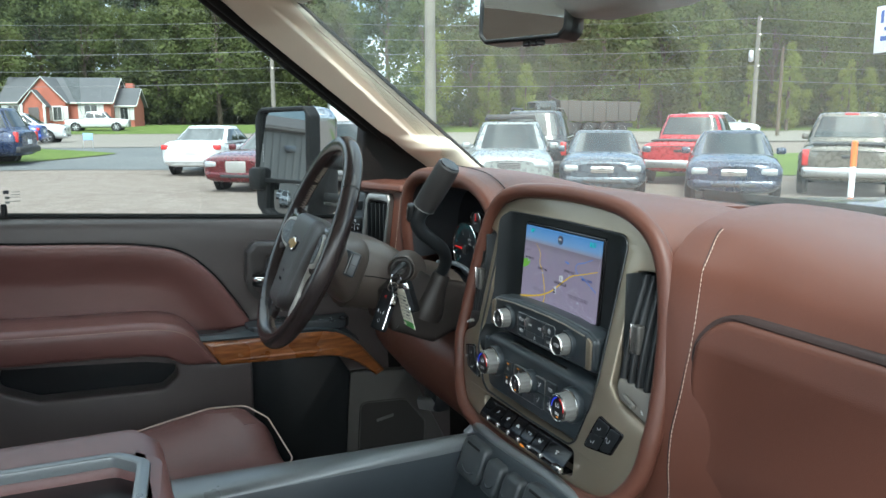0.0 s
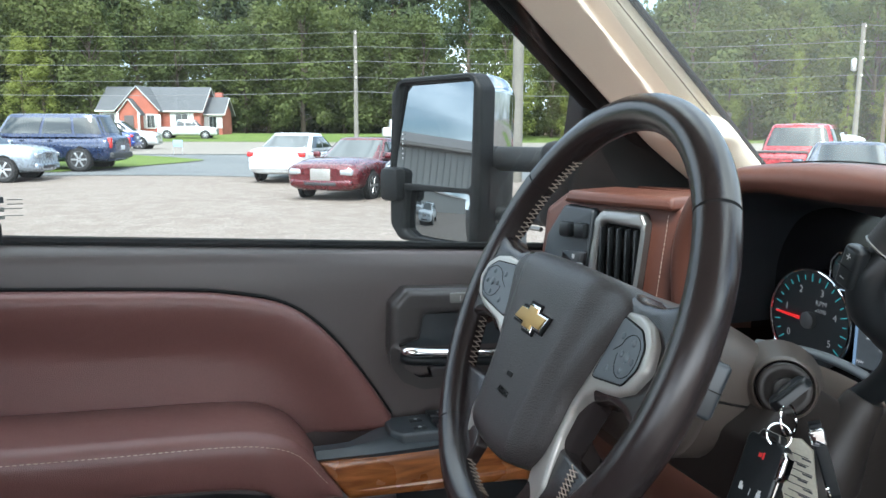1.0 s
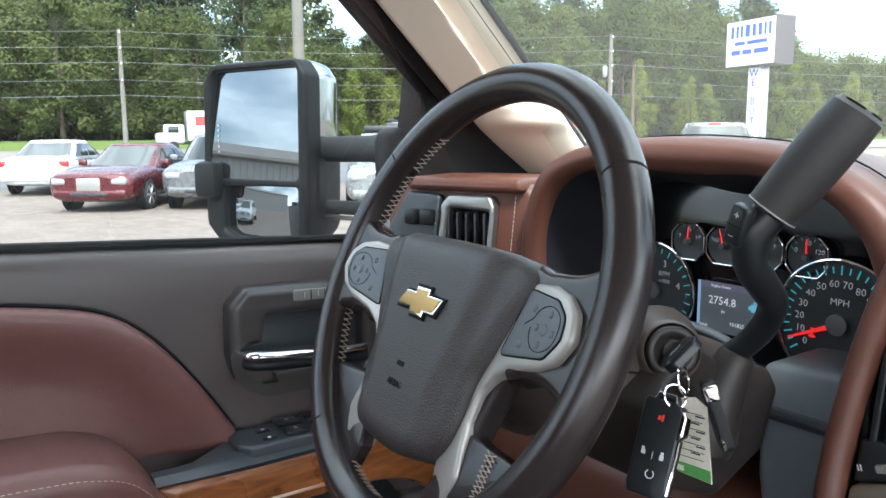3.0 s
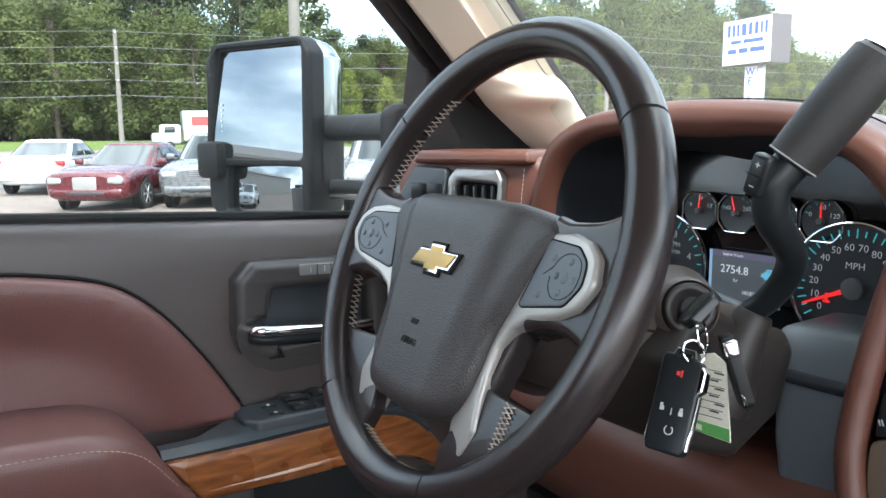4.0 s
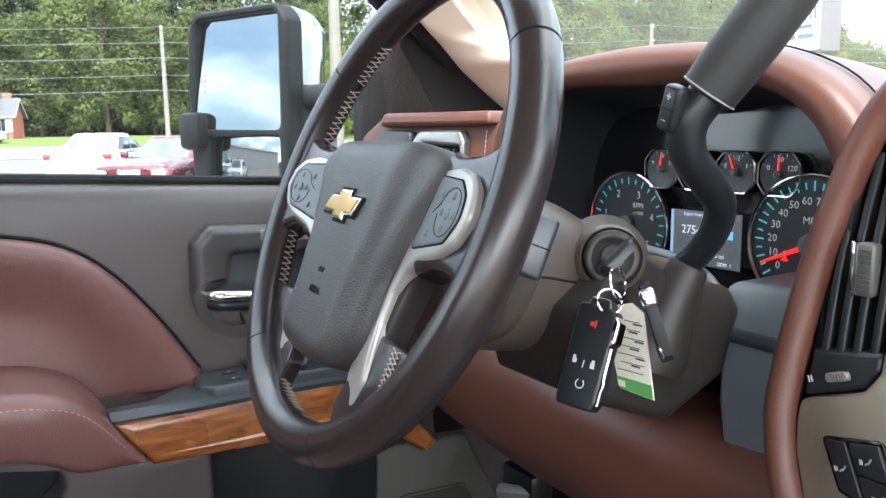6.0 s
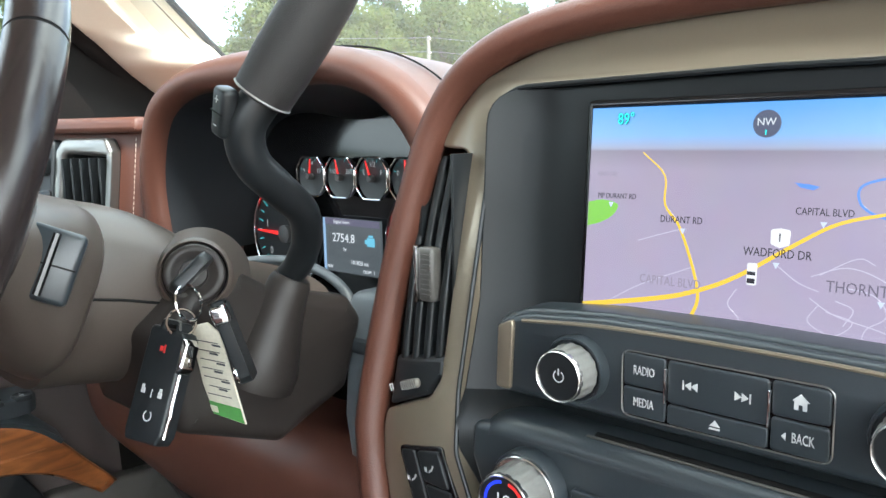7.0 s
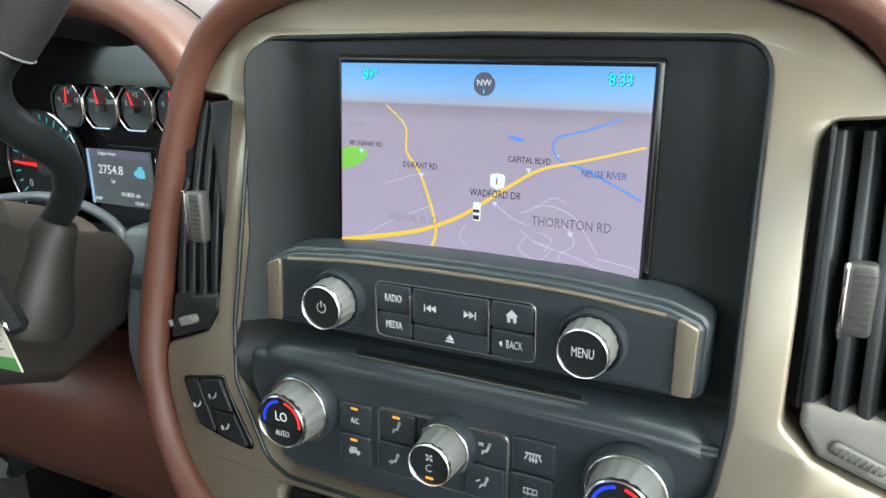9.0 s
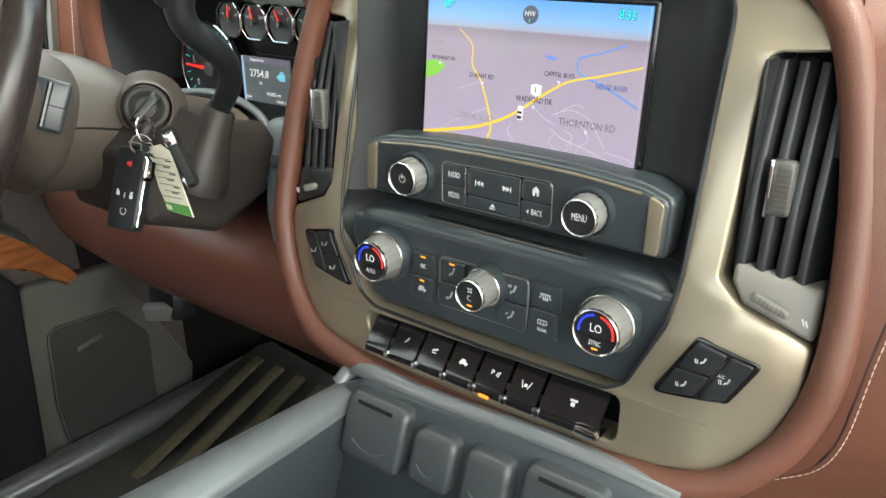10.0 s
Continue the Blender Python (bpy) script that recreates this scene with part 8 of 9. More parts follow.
def build_woods():
    rng = random.Random(7)
    protos = {"pine": [tree("pine", 1, 18), tree("pine", 2, 20)], "broad": [tree("broad", 3, 13), tree("broad", 4, 12), tree("broad", 5, 14)], "light": [tree("light", 6, 8), tree("light", 8, 9)], "cone": [tree("cone", 9, 7)]}
    used = set()

    def put(kind, d, s, k=1.0):
        p = rng.choice(protos[kind])
        m = Matrix.Translation(lot(d, s)) @ pose(0, 0, 0, 0, 0, rng.random() * 360) @ Matrix.Scale(1, 4)
        k = min(k, (crest(d, s) - 1.0) / HEIGHTS[kind] * rng.uniform(0.86, 1.0))
        if p.name not in used:
            used.add(p.name)
            p.matrix_basis = m
            p.scale = (k, k, k)
            return
        c = copy_thing(p, m)
        c.scale = (k, k, k)

    def crest(d, s):
        """The most height that the wood reaches at a place, for the dips in its skyline."""
        a = s / d
        dip = min(1, max(0, (a - 0.255) / 0.03)) * min(1, max(0, (0.46 - a) / 0.04))
        low = min(1, max(0, (a - 1.06) / 0.06))
        return 1.4 + d * (0.235 - 0.10 * dip - 0.085 * low)

    s = -64.0
    while s < 112:
        left = s < 16
        d0 = 114 if -26 < s < 16 else (98 if left else 84)
        near = -26 < s < 16
        put("broad", d0 + rng.uniform(-3, 3), s + rng.uniform(-1.5, 1.5), rng.uniform(1.05, 1.45))
        put("pine", d0 + 12 + rng.uniform(-3, 5), s + rng.uniform(-2, 2), rng.uniform(1.2, 1.5))
        if rng.random() < 0.75:
            put("broad", d0 + 9 + rng.uniform(-3, 4), s + rng.uniform(-2, 2), rng.uniform(1.2, 1.55))
        if rng.random() < 0.55 and not near:
            put("light", d0 - 5 + rng.uniform(-2, 2), s + rng.uniform(-2, 2), rng.uniform(0.7, 1.25))
        s += 4.6
    for sx, k in ((47, 1.3), (53, 1.0), (58, 1.35), (66, 1.1)):
        put("cone", 74, sx, k)
    # far woods and undergrowth behind, uncounted
    spots = []
    for _ in range(2700):
        d, q = 126 + 30 * rng.random(), -150 + 380 * rng.random()
        spots.append((*(lot(d, q) + Vector((0, 0, 1 + min(26, crest(d, q) - 5.5) * rng.random() ** 0.9))), 3.8))
    for _ in range(520):
        q = -90 + 220 * rng.random()
        spots.append((*(lot((104 if q > 16 else 122) + 4 * rng.random() - (14 if q > 16 else 0), q) + Vector((0, 0, 0.4 + 3.0 * rng.random()))), 1.9))
    me = leaf_mesh("far_woods", leaf_cloud(spots, 70, 0.38, rng), LEAF)
    tagged(new("far_woods", me), "dense dark green woods behind the roadside trees", "woods", kind="stuff")


build_woods()

# ---- vehicles ----
TYRE = mat("tyre_rubber", (0.02, 0.02, 0.02), 0.8, bump=0.2, fine=200, dist=0.002)
CAR_GLASS = mat("dark_car_glass", (0.016, 0.022, 0.022), 0.04, 0.0, bump=0, spec=0.85, rvar=0.02)
CAR_BLACK = mat("dark_car_plastic", (0.025, 0.025, 0.027), 0.5, bump=0)
RED_LAMP = mat("red_lamp_lens", (0.45, 0.02, 0.02), 0.15, bump=0, coat=0.5)
CLEAR_LAMP = mat("clear_lamp_lens", (0.34, 0.36, 0.37), 0.12, 0.3, bump=0, coat=0.6)
RIM_GREY = mat("grey_alloy_rim", (0.16, 0.16, 0.165), 0.4, 0.5, bump=0)
PLATE = mat("pale_number_plate", (0.55, 0.56, 0.58), 0.5, bump=0)
ALLOY = mat("alloy_wheel", (0.50, 0.50, 0.51), 0.3, 0.85, bump=0)


def paint(name, col, metal=0.35):
    return mat(name, col, 0.28, metal, var=0.03, bump=0, coat=0.9)


KINDS = {
    # length, width, height, belt, bonnet height, ride, cowl x, roof front x, roof rear x, tail glass x, deck height, wheel radius, front axle, rear axle
    "sedan": (4.95, 1.88, 1.48, 0.98, 0.95, 0.22, 1.00, 0.12, -1.00, -1.98, 1.03, 0.34, 1.48, -1.50),
    "suv": (4.75, 1.90, 1.70, 1.08, 1.05, 0.25, 1.15, 0.32, -1.62, -2.26, 1.10, 0.37, 1.42, -1.40),
    "big_suv": (5.70, 2.02, 1.98, 1.22, 1.18, 0.30, 1.35, 0.85, -2.35, -2.72, 1.25, 0.40, 1.75, -1.72),
    "pickup": (5.80, 2.02, 1.90, 1.22, 1.18, 0.32, 1.30, 0.75, -0.95, -1.20, 1.16, 0.41, 1.80, -1.85),
    "van": (5.10, 1.98, 1.76, 1.06, 1.02, 0.22, 1.45, 0.75, -2.05, -2.45, 1.08, 0.35, 1.65, -1.45),
}


def car(name, label, kind, colour, place, heading, extras=()):
    """A parked car: local x runs forward, heading is the way it faces in the plan."""
    L, W, H, belt, bon, ride, cowl, rf, rr, tg, deck, wr, fa, ra = KINDS[kind]
    c = thing(name, label, "car" if kind in ("sedan", "suv", "big_suv", "van") else "pickup truck", group="cars round the lot")
    hw, hl = W / 2, L / 2
    zm = (ride + belt) / 2

    def ease(t):
        t = min(1, max(0, t))
        return t * t * (3 - 2 * t)

    def top(x):
        back = deck if kind in ("sedan", "pickup") else belt
        if x < cowl:
            return back + (belt - back) * ease((x - tg + 0.15) / 0.3)
        t = (x - cowl) / (hl - cowl)
        return belt + (bon - 0.10 - belt) * t ** 1.6 + 0.03 * math.sin(math.pi * t)

    def skin(u, v):
        f = min(1, max(-1, (v * 2 - 1) * 46 / 44))
        f = math.copysign(1 - (1 - abs(f)) ** 2.2, f)
        x = f * hl
        e, ew = max(0.02, 1 - abs(f) ** 16) ** (1 / 9), max(0.02, 1 - abs(f) ** 7) ** (1 / 7)
        t = top(x)
        a = 2 * math.pi * u
        cs, sn = math.cos(a), math.sin(a)
        hi, lo = (t - zm) * e, (zm - ride) * e
        z = math.copysign(abs(sn) ** 0.42, sn)
        y = math.copysign(abs(cs) ** 0.36, cs)
        if abs(f) > 0.9999 and v in (0.0, 1.0):
            return (x, 0.0, zm)
        tuck = 1 - 0.05 * max(0, z) ** 2 - 0.07 * max(0, -z) ** 2
        crease = 0.012 * math.exp(-((z - 0.45) / 0.16) ** 2) * math.copysign(1, cs)
        return (x, hw * (0.90 + 0.10 * ew) * min(1, ew * 1.15) * y * tuck + crease * ew, zm + (hi if sn > 0 else lo) * z + (0.025 * (1 - y * y) if sn > 0 else 0))

    part("body", sheet(skin, 40, 46, close_u=True), colour, c, sharp=70)

    # cabin, lofted from the belt to the roof
    def frame_at(t):
        k = 1 - (1 - t) ** 1.25
        xf, xr = cowl + (rf - cowl) * (0.9 * t + 0.1 * k), tg + (rr - tg) * (0.75 * t + 0.25 * k)
        return (xf + xr) / 2, (xf - xr) / 2, hw * (0.945 - 0.23 * (0.6 * t + 0.4 * t * t)), belt - 0.05 + (H - 0.06 - belt + 0.05) * t

    def shell(u, v):
        t = min(1, v / 0.7)
        xm, hx, w, z = frame_at(t)
        k = max(0, (v - 0.7) / 0.3)
        s = math.sqrt(max(0.0, 1 - k ** 2.2)) if k < 1 else 0.0
        a = 2 * math.pi * u
        cs, sn = math.cos(a), math.sin(a)
        return (xm + hx * s * math.copysign(abs(cs) ** 0.36, cs), w * s * math.copysign(abs(sn) ** 0.36, sn), z + 0.06 * math.sin(k * math.pi / 2))

    part("cabin", sheet(shell, 40, 20, close_u=True), colour, c, sharp=70)
    n = 2 / 0.36

    def pane(nm, side, a, b, t0, t1, lab="dark tinted glass"):
        """A window lying on the cabin: on a side (-1, 1) or on the front or back."""
        def f(u, v):
            xm, hx, w, z = frame_at(t0 + (t1 - t0) * v)
            q = a + (b - a) * u
            if side in ("front", "back"):
                y = w * q
                x = xm + (1 if side == "front" else -1) * (hx * (1 - abs(q) ** n) ** (1 / n) + 0.012)
                return (x, y, z)
            return (xm + hx * q, side * (w * (1 - abs(q) ** n) ** (1 / n) + 0.012), z)
        part(nm, sheet(f, 10, 6), CAR_GLASS, c, lab)

    pane("windscreen", "front", -0.90, 0.90, 0.10, 0.97)
    pane("rear_window", "back", -0.84, 0.84, 0.20, 0.93)
    cuts = {"sedan": [(-0.80, -0.08), (-0.02, 0.80)], "pickup": [(-0.84, -0.16), (-0.08, 0.84)]}.get(kind, [(-0.90, -0.46), (-0.41, 0.12), (0.17, 0.86)])
    for sy in (-1, 1):
        for a, b in cuts:
            pane("side_window", sy, a, b, 0.16, 0.88)
    if kind != "pickup":
        part("window_trim", tube([(frame_at(0.12)[0] + frame_at(0.12)[1] * q, -frame_at(0.12)[2] - 0.006, frame_at(0.12)[3]) for q in (-0.88, -0.4, 0, 0.4, 0.85)], 0.012, 6), ALLOY, c)
    # wheels and dark arches
    for x in (fa, ra):
        for sy in (-1, 1):
            m = Matrix.Translation((x, sy * (hw - 0.10), wr)) @ pose(0, 0, 0, 90 * -sy, 0, 0)
            part("wheel_arch", lathe([(wr * 1.16, -0.02), (wr * 1.16, 0.098), (wr * 0.9, 0.100)], 28, m), RUBBER, c)
            w = part("wheel", lathe([(wr * 0.70, -0.10), (wr * 0.96, -0.10), (wr, -0.06), (wr, 0.08), (wr * 0.95, 0.115), (wr * 0.72, 0.118)], 28, m), TYRE, c)
            rm = part("rim", lathe([(wr * 0.72, 0.09), (wr * 0.71, 0.123), (wr * 0.66, 0.118), (wr * 0.62, 0.09), (wr * 0.20, 0.10)], 24, m), RIM_GREY, w, "alloy rim")
            for i in range(6):
                part("spoke", rbox((wr * 0.36, 0, 0.115), (wr * 0.60, wr * 0.16, 0.02), 0.006, m @ Matrix.Rotation(math.pi * i / 3, 4, "Z")), ALLOY, w)
    # lamps, grille, bumpers, plates, mirrors
    fz = bon - 0.27
    for sy in (-1, 1):
        part("headlight", rbox((hl - 0.10, sy * hw * 0.70, fz), (0.22, hw * 0.36, 0.15), 0.05, seg=3), CLEAR_LAMP, c)
        big = kind in ("suv", "big_suv", "pickup", "van")
        part("taillight", rbox((-hl + 0.10, sy * hw * 0.83, deck - (0.28 if big else 0.20)), (0.14, hw * (0.15 if big else 0.28), 0.36 if big else 0.15), 0.03, seg=3), RED_LAMP, c)
        part("wing_mirror", rbox((cowl - 0.35, sy * (hw + 0.06), belt + 0.06), (0.12, 0.20, 0.15), 0.045, seg=3), colour, c)
        for k in (0.2, -0.75):
            part("door_handle", rbox((k, sy * (hw * 0.985 + 0.004), belt - 0.17), (0.18, 0.03, 0.035), 0.012), colour if kind != "pickup" else CAR_BLACK, c)
        for k in (cowl - 0.25, (cowl + tg) / 2 - 0.05, tg + 0.35):
            part("door_gap", tube([(k, sy * (hw * 0.975 + 0.004), belt - 0.06), (k, sy * (hw + 0.002), zm), (k, sy * (hw * 0.955), ride + 0.10)], 0.006, 5), RUBBER, c)
    wide = "mesh" in extras
    gm = SPOKE_SILVER if wide else (CHROME if "chrome" in extras else CAR_BLACK)
    g = part("grille", rbox((hl - 0.055, 0, fz - (0.06 if wide else 0.02)), (0.12, hw * (0.62 if wide else 0.58), 0.34 if wide else 0.20), 0.05, seg=3), gm, c)
    for i in range(6):
        part("grille_bar", rbox((hl + 0.012, 0, fz - 0.10 + 0.04 * i - (0.05 if wide else 0)), (0.01, hw * (0.50 if wide else 0.50), 0.010), 0), CAR_BLACK if "chrome" in extras else ALLOY, g)
    part("front_bumper", rbox((hl - 0.09, 0, ride + 0.20), (0.20, W * 0.86, 0.20), 0.07, seg=3), colour if "dark_bumper" not in extras else CAR_BLACK, c)
    part("lower_grille", rbox((hl - 0.02, 0, ride + 0.18), (0.08, hw * 0.9, 0.09), 0.03), CAR_BLACK, c)
    part("rear_bumper", rbox((-hl + 0.07, 0, ride + 0.24), (0.20, W * 0.90, 0.22), 0.06, seg=3), colour if kind in ("sedan", "van") else (ALLOY if kind == "pickup" else CAR_BLACK), c)
    part("number_plate", rbox((-hl - 0.012, 0, ride + (0.50 if kind != "pickup" else 0.28)), (0.03, 0.31, 0.15), 0.004), PLATE, c)
    if kind == "pickup":
        part("bed_opening", rbox(((tg - hl) / 2 - 0.02, 0, deck + 0.02), ((tg + hl) * 0.86, W * 0.72, 0.03), 0.01), CAR_BLACK, c)
        part("tailgate_groove", rbox((-hl - 0.004, 0, deck - 0.14), (0.02, W * 0.70, 0.015), 0), CAR_BLACK, c)
        part("tailgate_handle", rbox((-hl - 0.006, 0, deck - 0.25), (0.03, 0.22, 0.07), 0.015), CAR_BLACK, c)
        part("brake_lamp", rbox((frame_at(0.98)[0] - frame_at(0.98)[1] + 0.03, 0, H - 0.05), (0.08, 0.30, 0.05), 0.015), RED_LAMP, c)
    if "rack" in extras:
        for sy in (-1, 1):
            part("roof_rail", tube([(rf - 0.2, sy * hw * 0.62, H), (rf - 0.3, sy * hw * 0.62, H + 0.06), (rr + 0.35, sy * hw * 0.62, H + 0.06), (rr + 0.25, sy * hw * 0.62, H)], 0.022, 8), CAR_BLACK, c)
    if "board" in extras:
        part("roof_box", rbox(((rf + rr) / 2, 0, H + 0.09), (1.5, W * 0.62, 0.12), 0.04), CAR_BLACK, c)
    c.matrix_basis = Matrix.Translation(spot(*place)) @ pose(0, 0, 0, 0, 0, math.degrees(math.atan2(heading[1], heading[0])))
    return c


def build_cars():
    car("parked_sedan", "dark red sedan with a bright grille parked on gravel", "sedan", paint("dark_red_paint", (0.085, 0.005, 0.009)), (-19.9, 4.3), (0.80, -0.60), ("mesh",))
    car("parked_sedan", "white sedan parked behind the red sedan", "sedan", paint("white_paint", (0.52, 0.53, 0.53), 0.0), (-25.6, 3.6), (-0.88, 0.47))
    car("parked_suv", "grey crossover parked beside the red sedan", "suv", paint("grey_paint", (0.12, 0.125, 0.13)), (-19.0, 6.2), (0.86, -0.50))
    car("parked_suv", "silver crossover with a dark roof box", "suv", paint("silver_paint", (0.22, 0.235, 0.235)), (-15.4, 8.9), (0.86, -0.50), ("rack", "board"))
    car("parked_suv", "black full-size estate car parked behind", "big_suv", paint("black_paint", (0.018, 0.02, 0.024)), (-19.0, 12.0), (-0.80, 0.60), ("rack",))
    car("parked_sedan", "dark blue-grey sedan with a chrome grille", "sedan", paint("blue_grey_paint", (0.05, 0.065, 0.085)), (-14.8, 11.2), (0.80, -0.60), ("chrome",))
    car("parked_sedan", "dark blue estate car with a chrome grille", "sedan", paint("dark_blue_paint", (0.02, 0.03, 0.06)), (-12.6, 13.2), (0.72, -0.69), ("chrome",))
    car("parked_pickup", "bright red pickup truck seen from its tailgate", "pickup", paint("bright_red_paint", (0.42, 0.012, 0.02)), (-16.8, 16.0), (-0.62, 0.78))
    car("parked_pickup", "brown-grey pickup truck seen from its tailgate", "pickup", paint("brown_grey_paint", (0.13, 0.115, 0.095)), (-12.55, 17.1), (-0.60, 0.80))
    car("parked_suv", "dark blue full-size estate car on the grass edge", "big_suv", paint("navy_paint", (0.018, 0.03, 0.075)), (-30.7, -4.9), (-0.30, -0.95))
    car("parked_suv", "pale blue-grey crossover on the gravel", "suv", paint("pale_blue_grey_paint", (0.25, 0.29, 0.34)), (-27.0, -6.4), (0.25, 0.97))
    wh = paint("plain_white_paint", (0.52, 0.53, 0.53), 0.0)
    car("parked_pickup", "white pickup truck on the house drive", "pickup", wh, (-82.0, 0.8), (0.2, 0.98))
    car("road_car", "white crossover on the highway", "suv", wh, (-49.1, -3.6), (0.187, 0.982))
    car("road_car", "blue sedan on the highway", "sedan", paint("blue_paint", (0.02, 0.05, 0.28)), (-46.0, -4.8), (-0.187, -0.982))
    car("road_car", "white estate car on the highway", "suv", wh, (-33.5, 33.0), (0.187, 0.982))
    # seen in the mirror behind the truck
    car("parked_suv", "white car parked near the metal building", "suv", wh, (-5.2, -11.0), (0.1, 1.0), ("chrome",))
    car("parked_pickup", "dark pickup truck parked by the metal building", "pickup", paint("dark_pickup_paint", (0.02, 0.022, 0.026)), (-7.2, -17.5), (0.2, 0.98))
    car("parked_pickup", "white pickup truck parked by the metal building", "pickup", wh, (-10.5, -18.5), (0.2, 0.98), ("chrome",))


build_cars()


def build_trucks():
    # dump truck on the far carriageway
    dt = thing("dump_truck", "dark dump truck with a grey bed on the highway", "dump truck")
    blk, gry = paint("dark_truck_paint", (0.02, 0.024, 0.026)), mat("dusty_steel_bed", (0.075, 0.066, 0.058), 0.6, 0.4, bump=0.1)
    part("chassis", rbox((0, 0, 0.85), (9.2, 0.9, 0.30), 0.02), CAR_BLACK, dt)
    part("cab", rbox((3.0, 0, 1.85), (1.7, 2.2, 1.7), 0.18, seg=3), blk, dt)
    part("bonnet", rbox((4.35, 0, 1.45), (1.5, 1.7, 0.95), 0.2, seg=3), blk, dt)
    part("windscreen", rbox((3.84, 0, 2.25), (0.06, 1.9, 0.65), 0.02), CAR_GLASS, dt)
    part("side_window", rbox((3.1, 1.09, 2.25), (0.9, 0.04, 0.6), 0.02), CAR_GLASS, dt)
    part("side_window", rbox((3.1, -1.09, 2.25), (0.9, 0.04, 0.6), 0.02), CAR_GLASS, dt)
    bed = B()
    sec = [(1.75, 1.15), (1.95, 2.75), (-4.9, 2.65), (-4.5, 1.15)]
    plate(sec, depth=2.3, r=0.05, f=lambda u, v, w: (u, w + 1.15, v), bm=bed)
    part("bed", bed, gry, dt, "dusty grey tipping bed")
    for i in range(6):
        part("bed_rib", rbox((1.2 - 1.05 * i, 1.18, 1.95), (0.10, 0.08, 1.5), 0.01), gry, dt)
        part("bed_rib", rbox((1.2 - 1.05 * i, -1.18, 1.95), (0.10, 0.08, 1.5), 0.01), gry, dt)
    part("chute_arm", tube([(2.1, -0.9, 3.15), (0.0, -1.2, 2.2)], 0.09, 8), gry, dt)
    for x in (4.2, 0.9, -0.5, -2.0, -3.3):
        for sy in (-1, 1):
            w = part("wheel", lathe([(0.30, -0.16), (0.52, -0.14), (0.54, 0.1), (0.50, 0.16), (0.34, 0.17)], 24, Matrix.Translation((x, sy * 1.0, 0.54)) @ pose(0, 0, 0, -90 * sy, 0, 0)), TYRE, dt)
            part("rim", lathe([(0.34, 0.10), (0.32, 0.175), (0.12, 0.10)], 16, Matrix.Translation((x, sy * 1.0, 0.54)) @ pose(0, 0, 0, -90 * sy, 0, 0)), ALLOY, w)
    dt.matrix_basis = Matrix.Translation(spot(-50.5, 35.0)) @ pose(0, 0, 0, 0, 0, 180 + math.degrees(math.atan2(0.982, 0.187)))
    # box truck with a coloured side
    bx = thing("box_truck", "white box truck with a red and green panel", "box truck")
    wh = bpy.data.materials["plain_white_paint"]
    part("chassis", rbox((0, 0, 0.65), (6.8, 0.9, 0.25), 0.02), CAR_BLACK, bx)
    part("cab", rbox((2.4, 0, 1.35), (1.6, 2.0, 1.5), 0.2, seg=3), wh, bx)
    part("bonnet", rbox((3.3, 0, 1.05), (0.9, 1.9, 0.8), 0.2, seg=3), wh, bx)
    part("windscreen", rbox((3.17, 0, 1.75), (0.06, 1.7, 0.55), 0.02), CAR_GLASS, bx)
    part("side_window", rbox((2.45, -1.0, 1.70), (0.8, 0.04, 0.5), 0.02), CAR_GLASS, bx)
    part("side_window", rbox((2.45, 1.0, 1.70), (0.8, 0.04, 0.5), 0.02), CAR_GLASS, bx)
    part("box", rbox((-0.9, 0, 2.0), (4.6, 2.3, 2.3), 0.04), wh, bx, "white cargo box")
    for sy in (-1, 1):
        part("red_panel", rbox((-0.5, sy * 1.155, 2.35), (2.6, 0.02, 0.7), 0), RED_LAMP, bx)
        part("green_panel", rbox((-2.3, sy * 1.157, 2.2), (1.2, 0.02, 1.3), 0), GREEN_INK, bx)
    for x in (2.5, -1.9):
        for sy in (-1, 1):
            part("wheel", lathe([(0.20, -0.12), (0.38, -0.10), (0.40, 0.08), (0.36, 0.12), (0.22, 0.12)], 24, Matrix.Translation((x, sy * 0.95, 0.40)) @ pose(0, 0, 0, -90 * sy, 0, 0)), TYRE, bx)
    bx.matrix_basis = Matrix.Translation(spot(-62.0, 19.6)) @ pose(0, 0, 0, 0, 0, 180 + math.degrees(math.atan2(0.982, 0.187)))


build_trucks()


